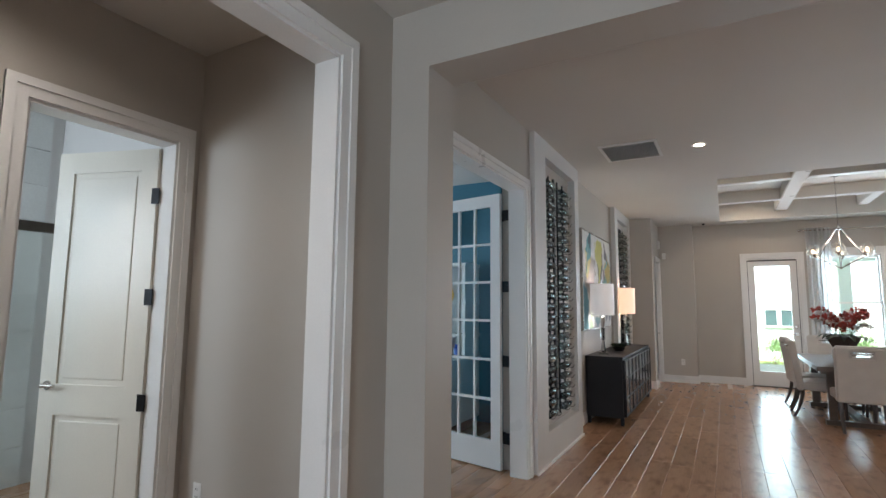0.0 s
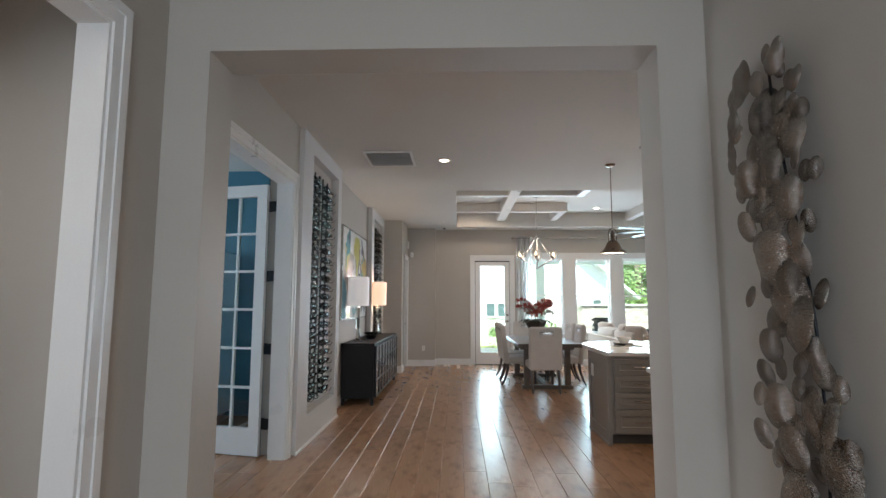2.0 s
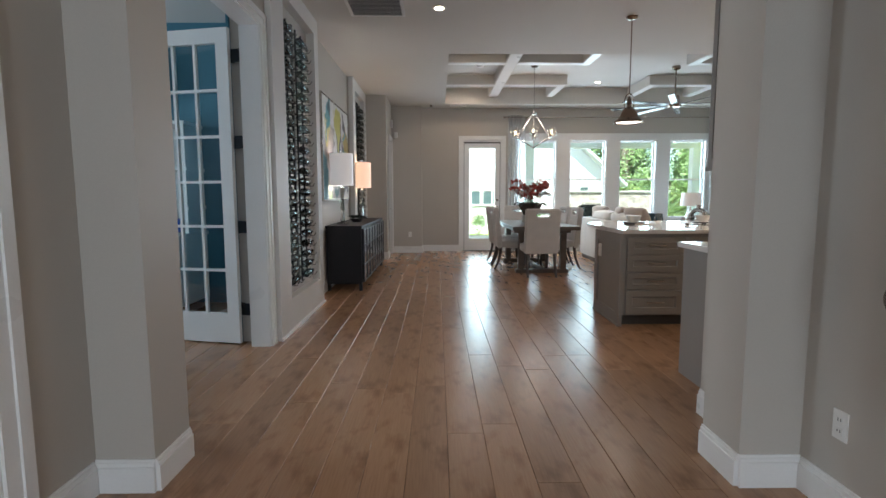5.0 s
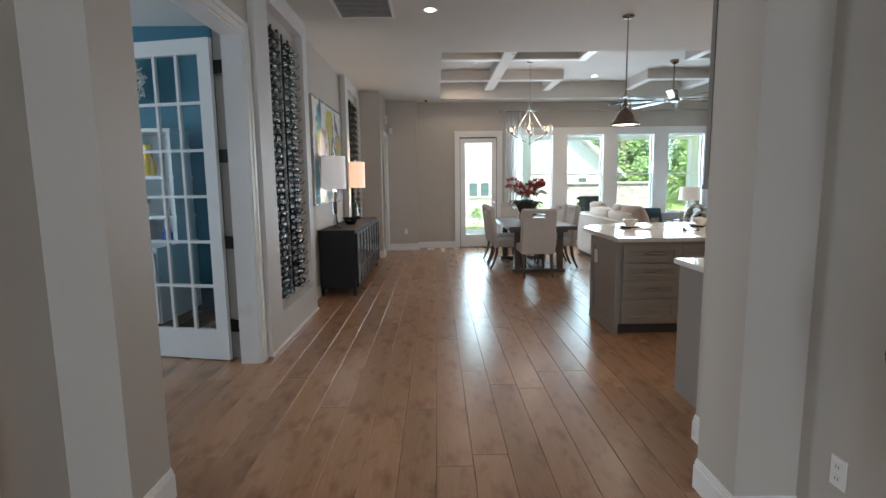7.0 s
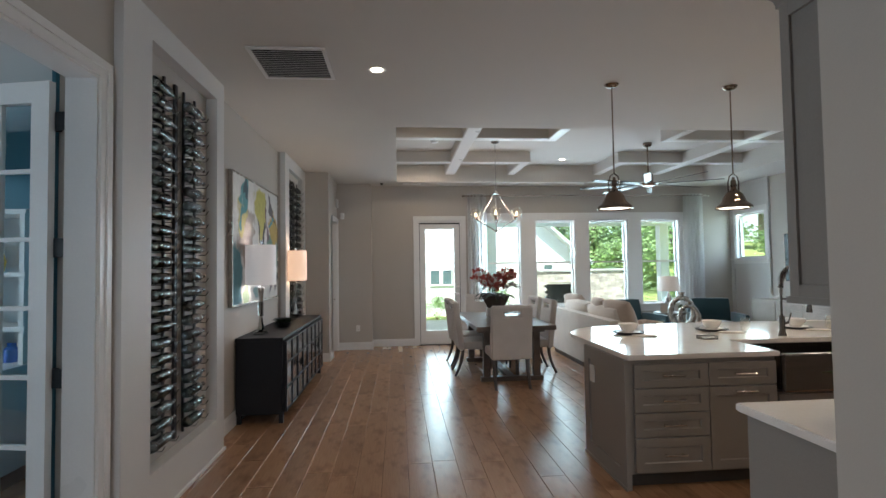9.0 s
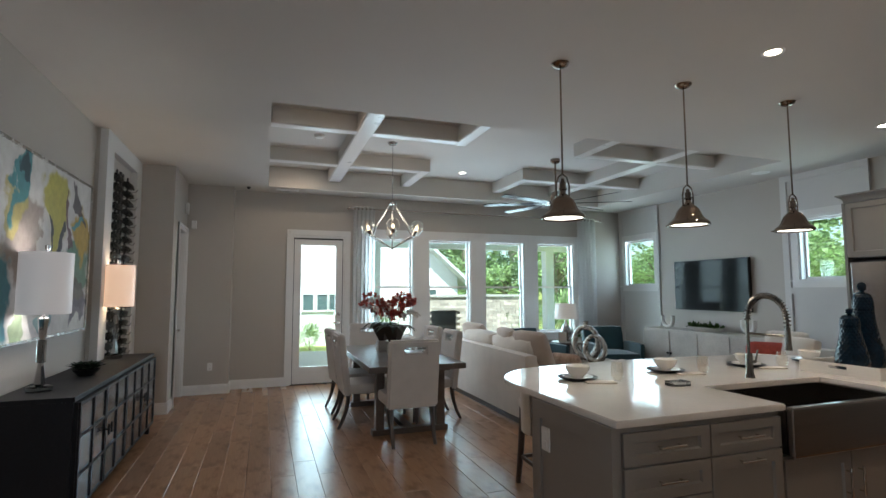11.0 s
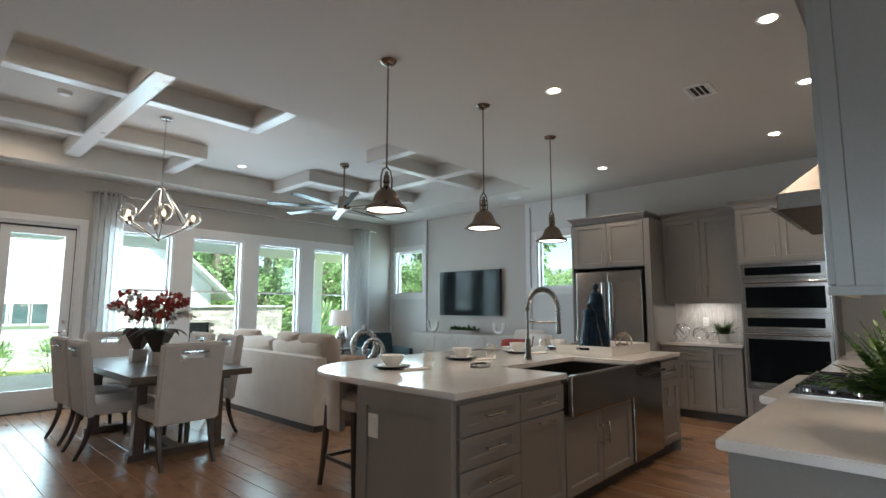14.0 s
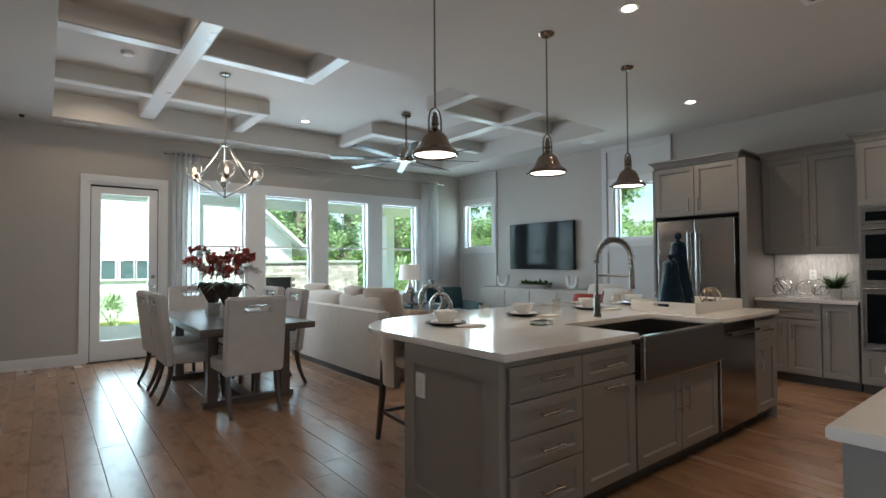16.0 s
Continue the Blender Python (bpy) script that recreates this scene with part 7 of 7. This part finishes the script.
# porch roof and posts
porch = thing("porch", "white covered porch over the patio", "porch")
part("roof", boxes((-3.0, YB + 0.17, 2.86, 8.5, 15.0, 3.05)), M_SIDING, porch)
part("beam", boxes((-3.0, 14.8, 2.60, 8.5, 15.0, 2.86)), M_SIDING, porch)
for x in (2.55, 7.4, -2.6):
    part("post", boxes((x - 0.12, 14.78, -0.06, x + 0.12, 15.02, 2.60), (x - 0.16, 14.74, -0.06, x + 0.16, 15.06, 0.14)), M_SIDING, porch)
# neighbour's white gabled house
hs = thing("neighbour_house", "white lap-sided neighbouring house with a grey gable roof", "house", Matrix.Translation((0, 19.0, -0.2)))
bm = bmesh.new()
XL, XR, XM, EZ, RZ = -14.0, 6.3, -3.8, 2.2, 11.0
z = 0.0
while z < RZ:
    zt = z + 0.17
    k = max(0.0, (min(z, RZ) - EZ) / (RZ - EZ))
    a, b = XL + (XM - XL) * k, XR + (XM - XR) * k
    if b - a > 0.2:
        vs = [bm.verts.new(p) for p in ((a, 0, zt), (b, 0, zt), (b, -0.009, z), (a, -0.009, z))]
        bm.faces.new(vs)
        bm.faces.new([bm.verts.new(p) for p in ((a, -0.009, z), (b, -0.009, z), (b, 0, z), (a, 0, z))])
    z = zt
box(bm, XL, 0.01, 0, XR, 8, EZ)
part("wall", bm, M_SIDING, hs)
bm = bmesh.new()
for s0, s1 in (((XL - 0.5, EZ - 0.45), (XM, RZ)), ((XR + 0.5, EZ - 0.45), (XM, RZ))):
    vs = [bm.verts.new(p) for p in ((s0[0], -0.5, s0[1]), (s1[0], -0.5, s1[1]), (s1[0], 8.5, s1[1]), (s0[0], 8.5, s0[1]), (s0[0], -0.5, s0[1] + 0.12), (s1[0], -0.5, s1[1] + 0.12), (s1[0], 8.5, s1[1] + 0.12), (s0[0], 8.5, s0[1] + 0.12))]
    for q in ((0, 1, 2, 3), (4, 5, 6, 7), (0, 1, 5, 4), (1, 2, 6, 5), (2, 3, 7, 6), (3, 0, 4, 7)):
        bm.faces.new([vs[i] for i in q])
part("roof", bm, M_ROOF, hs)
M_FARPANE = material("far_window_glass", (0.10, 0.15, 0.155), 0.15, 0, 0.1, 2, 30, 0.0)
for x, z0, z1 in ((1.16, 1.13, 1.61), (1.585, 1.13, 1.61), (1.96, 1.13, 1.61), (5.2, 0.9, 1.75)):
    w = part("window", boxes((x - 0.05, -0.07, z0 - 0.05, x + 0.35, -0.02, z0), (x - 0.05, -0.07, z1, x + 0.35, -0.02, z1 + 0.05), (x - 0.05, -0.07, z0, x, -0.02, z1), (x + 0.3, -0.07, z0, x + 0.35, -0.02, z1)), M_TRIM, hs)
    part("pane", boxes((x, -0.045, z0, x + 0.3, -0.035, z1)), M_FARPANE, w)
# brick garden fireplace
fp = thing("garden_fireplace", "low tan brick garden fireplace with a dark firebox", "fireplace", Matrix.Translation((4.3, 16.9, -0.19)) @ Matrix.Diagonal((1.09, 1.09, 1.09, 1)))
bm = bmesh.new()
z, row = 0.0, 0
while z < 1.4:
    x = -0.12 * (row % 2)
    while x < 3.0:
        a, b = max(x, 0), min(x + 0.23, 3.0)
        if b > a and not (0.30 < (a + b) / 2 < 1.15 and 0.45 < z < 1.02):
            box(bm, a, 0, z, b - 0.01, 0.12, z + 0.068)
        x += 0.24
    z += 0.078
    row += 1
part("bricks", bm, M_BRICK, fp)["kind"] = "stuff"
part("core", boxes((0.01, 0.02, 0, 0.28, 0.8, 1.38), (1.17, 0.02, 0, 2.98, 0.8, 1.38), (0.28, 0.02, 0, 1.17, 0.8, 0.45), (0.28, 0.02, 1.04, 1.17, 0.8, 1.38), (0.28, 0.5, 0.45, 1.17, 0.8, 1.04)), M_BRICK, fp)
part("cap", boxes((-0.05, -0.05, 1.40, 3.05, 0.85, 1.46), bev=0.01), M_CONC, fp)
part("firebox", boxes((0.29, 0.3, 0.46, 1.16, 0.49, 1.03)), M_BLACK, fp, "dark firebox")
wh = thing("distant_house", "long low white building beyond the lawn", "house", Matrix.Translation((28, 16, 1.2)))
part("wall", boxes((0, -8, -1, 5, 6, 2.2)), M_SIDING, wh)
part("roof", boxes((-0.4, -8.4, 2.2, 5.4, 6.4, 2.5)), M_ROOF, wh)


def shrub(m, r, seed, label):
    s = thing("shrub", label, "shrub", m, "patio shrubs")
    rr = random.Random(seed)
    for k in range(3):
        bm = bmesh.new()
        for i in range(170):
            d = Vector((rr.gauss(0, 1), rr.gauss(0, 1), rr.gauss(0.4, 0.8))).normalized()
            p = Vector((0, 0, r * 0.8)) + d * r * rr.uniform(0.3, 1.0)
            blade(bm, p, d + Vector((0, 0, 0.5)), r * 0.30, r * 0.10, 0.6, 2)
        part("foliage", bm, M_TREE, s)
    part("stems", rods(*[((0, 0, 0), (0.5 * r * math.cos(a), 0.5 * r * math.sin(a), r * 0.9), 0.012, 0.006) for a in (0.3, 1.6, 2.9, 4.4, 5.6)], seg=6), M_BARK, s)
    return s


shb = shrub(Matrix.Translation((0.55, 17.6, -0.2)), 0.42, 3, "yellow-green garden shrub beside the patio")
for x, y, k in ((1.3, 17.9, 1), (2.15, 17.5, 1.1), (-0.5, 17.8, 0.9), (7.2, 17.5, 1.6), (9.0, 17.2, 1.7), (6.4, 18.3, 1.9), (8.1, 18.6, 2.0), (10.5, 19, 2.2), (3.3, 17.6, 1.2)):
    c = copy_thing(shb, Matrix.Translation((x, y, -0.2)))
    c.scale = (k, k, k)


def tree(m, h, seed, leaves, label):
    t = thing("tree", label, "tree", m, "wooded slope trees")
    rr = random.Random(seed)
    bm = bmesh.new()
    tube(bm, [(0, 0, -0.3), (0.05 * h * rr.uniform(-0.3, 0.3), 0, h * 0.3), (0.02 * h, 0.02 * h, h * 0.62)], [0.028 * h, 0.02 * h, 0.008 * h], 8)
    tips = [Vector((0.02 * h, 0.02 * h, h * 0.8))]
    for i in range(11):
        a, z0 = rr.uniform(0, 6.28), h * rr.uniform(0.2, 0.58)
        e = Vector((math.cos(a) * h * rr.uniform(0.14, 0.30), math.sin(a) * h * rr.uniform(0.14, 0.30), z0 + h * rr.uniform(0.08, 0.28)))
        tube(bm, [(0, 0, z0), e * 0.5 + Vector((0, 0, z0 * 0.5 + 0.02 * h)), e], [0.010 * h, 0.007 * h, 0.003 * h], 5)
        tips.append(e)
    part("trunk", bm, M_BARK, t, smooth=True)
    verts, faces = [], []
    for i in range(leaves):
        c = rr.choice(tips)
        d = Vector((rr.gauss(0, 1), rr.gauss(0, 1), rr.gauss(0, 0.8))).normalized()
        p = c + d * h * 0.15 * rr.random() ** 0.5
        u = Vector((rr.gauss(0, 1), rr.gauss(0, 1), rr.gauss(0, 1))).normalized()
        v = u.orthogonal().normalized()
        s = h * rr.uniform(0.012, 0.026)
        k = len(verts)
        verts += [p - u * s, p + v * s * 0.6, p + u * s, p - v * s * 0.6]
        faces.append((k, k + 1, k + 2, k + 3))
    me = bpy.data.meshes.new("crown")
    me.from_pydata(verts, [], faces)
    me.materials.append(M_TREE)
    c = new("crown", me)
    c.parent = t
    return t


trees = [tree(Matrix.Translation((9.5, 26, ground_z(9.5, 26))), 9, 1, 3800, "broad green deciduous tree on the slope"), tree(Matrix.Translation((15, 31, ground_z(15, 31))), 11, 2, 4200, "tall green deciduous tree on the slope"), tree(Matrix.Translation((12.3, 22.5, ground_z(12.3, 22.5))), 5, 3, 2600, "young green tree on the lawn")]
rr = random.Random(11)
for i in range(60):
    if i < 34:
        x, y = -30 + i * 2.6 + rr.uniform(-1, 1), 42 + rr.uniform(-5, 12)
    else:
        x, y = 38 + rr.uniform(-6, 10), -8 + (i - 34) * 2.2 + rr.uniform(-1, 1)
    k = rr.uniform(0.8, 1.4)
    c = copy_thing(trees[i % 2], pose(x, y, ground_z(x, y) - 0.2, 0, 0, rr.uniform(0, 360)))
    c.scale = (k, k, k * rr.uniform(0.9, 1.15))
# understorey of young trees along the foot of the wooded slope
rb = random.Random(21)
for i in range(34):
    x, y = (-4 + i * 1.5, 25 + rb.uniform(-1.5, 6)) if i < 20 else (19 + rb.uniform(-2, 5), 2 + (i - 20) * 2.0)
    c = copy_thing(trees[2], pose(x, y, ground_z(x, y) - 0.9, 0, 0, rb.uniform(0, 360)))
    k = rb.uniform(0.55, 1.0)
    c.scale = (k * 1.25, k * 1.25, k)

# ---- floor boards ----
rnd = random.Random(5)
PW = 0.19


def board_mesh(name, w, l, mat):
    """A board with chamfered long edges, its top at z = 0."""
    bm = bmesh.new()
    c, d = 0.0028, 0.0022
    lo = [bm.verts.new(p) for p in ((0.0006, 0.0006, -0.012), (w - 0.0006, 0.0006, -0.012), (w - 0.0006, l - 0.0006, -0.012), (0.0006, l - 0.0006, -0.012))]
    md = [bm.verts.new((v.co.x, v.co.y, -d)) for v in lo]
    hi = [bm.verts.new(p) for p in ((c, c, 0), (w - c, c, 0), (w - c, l - c, 0), (c, l - c, 0))]
    for a, b in ((lo, md), (md, hi)):
        for i in range(4):
            bm.faces.new((a[i], a[(i + 1) % 4], b[(i + 1) % 4], b[i]))
    bm.faces.new(hi)
    return mesh_of(bm, name, mat)


LENGTHS = (1.2, 1.5, 1.8, 2.1)
BOARDS = {l: board_mesh("floor_board", PW, l, M_FLOOR_P) for l in LENGTHS}
floor = bpy.data.objects["floor"]
rest = bmesh.new()
rows, near = 0, 0
x = -6.35
while x < XS:
    y = -4.1 - rnd.random() * 1.5
    while y < YB:
        l = rnd.choice(LENGTHS)
        if -1.65 < x < 3.2 and -0.4 < y < 10.6 and near < 300:
            ob = new("floor_board", BOARDS[l])
            ob.parent = floor
            ob.matrix_basis = Matrix.Translation((x, y, 0))
            near += 1
        else:
            y1 = min(y + l, YB)
            w = min(PW, XS - x)
            c, d = 0.0028, 0.0022
            lo = [rest.verts.new(p) for p in ((x + 0.0006, y + 0.0006, -d), (x + w - 0.0006, y + 0.0006, -d), (x + w - 0.0006, y1 - 0.0006, -d), (x + 0.0006, y1 - 0.0006, -d))]
            hi = [rest.verts.new(p) for p in ((x + c, y + c, 0), (x + w - c, y + c, 0), (x + w - c, y1 - c, 0), (x + c, y1 - c, 0))]
            for i in range(4):
                rest.faces.new((lo[i], lo[(i + 1) % 4], hi[(i + 1) % 4], hi[i]))
            rest.faces.new(hi)
        y += l
    x += PW
part("floor_boards", rest, M_FLOOR_S, floor)["kind"] = "stuff"
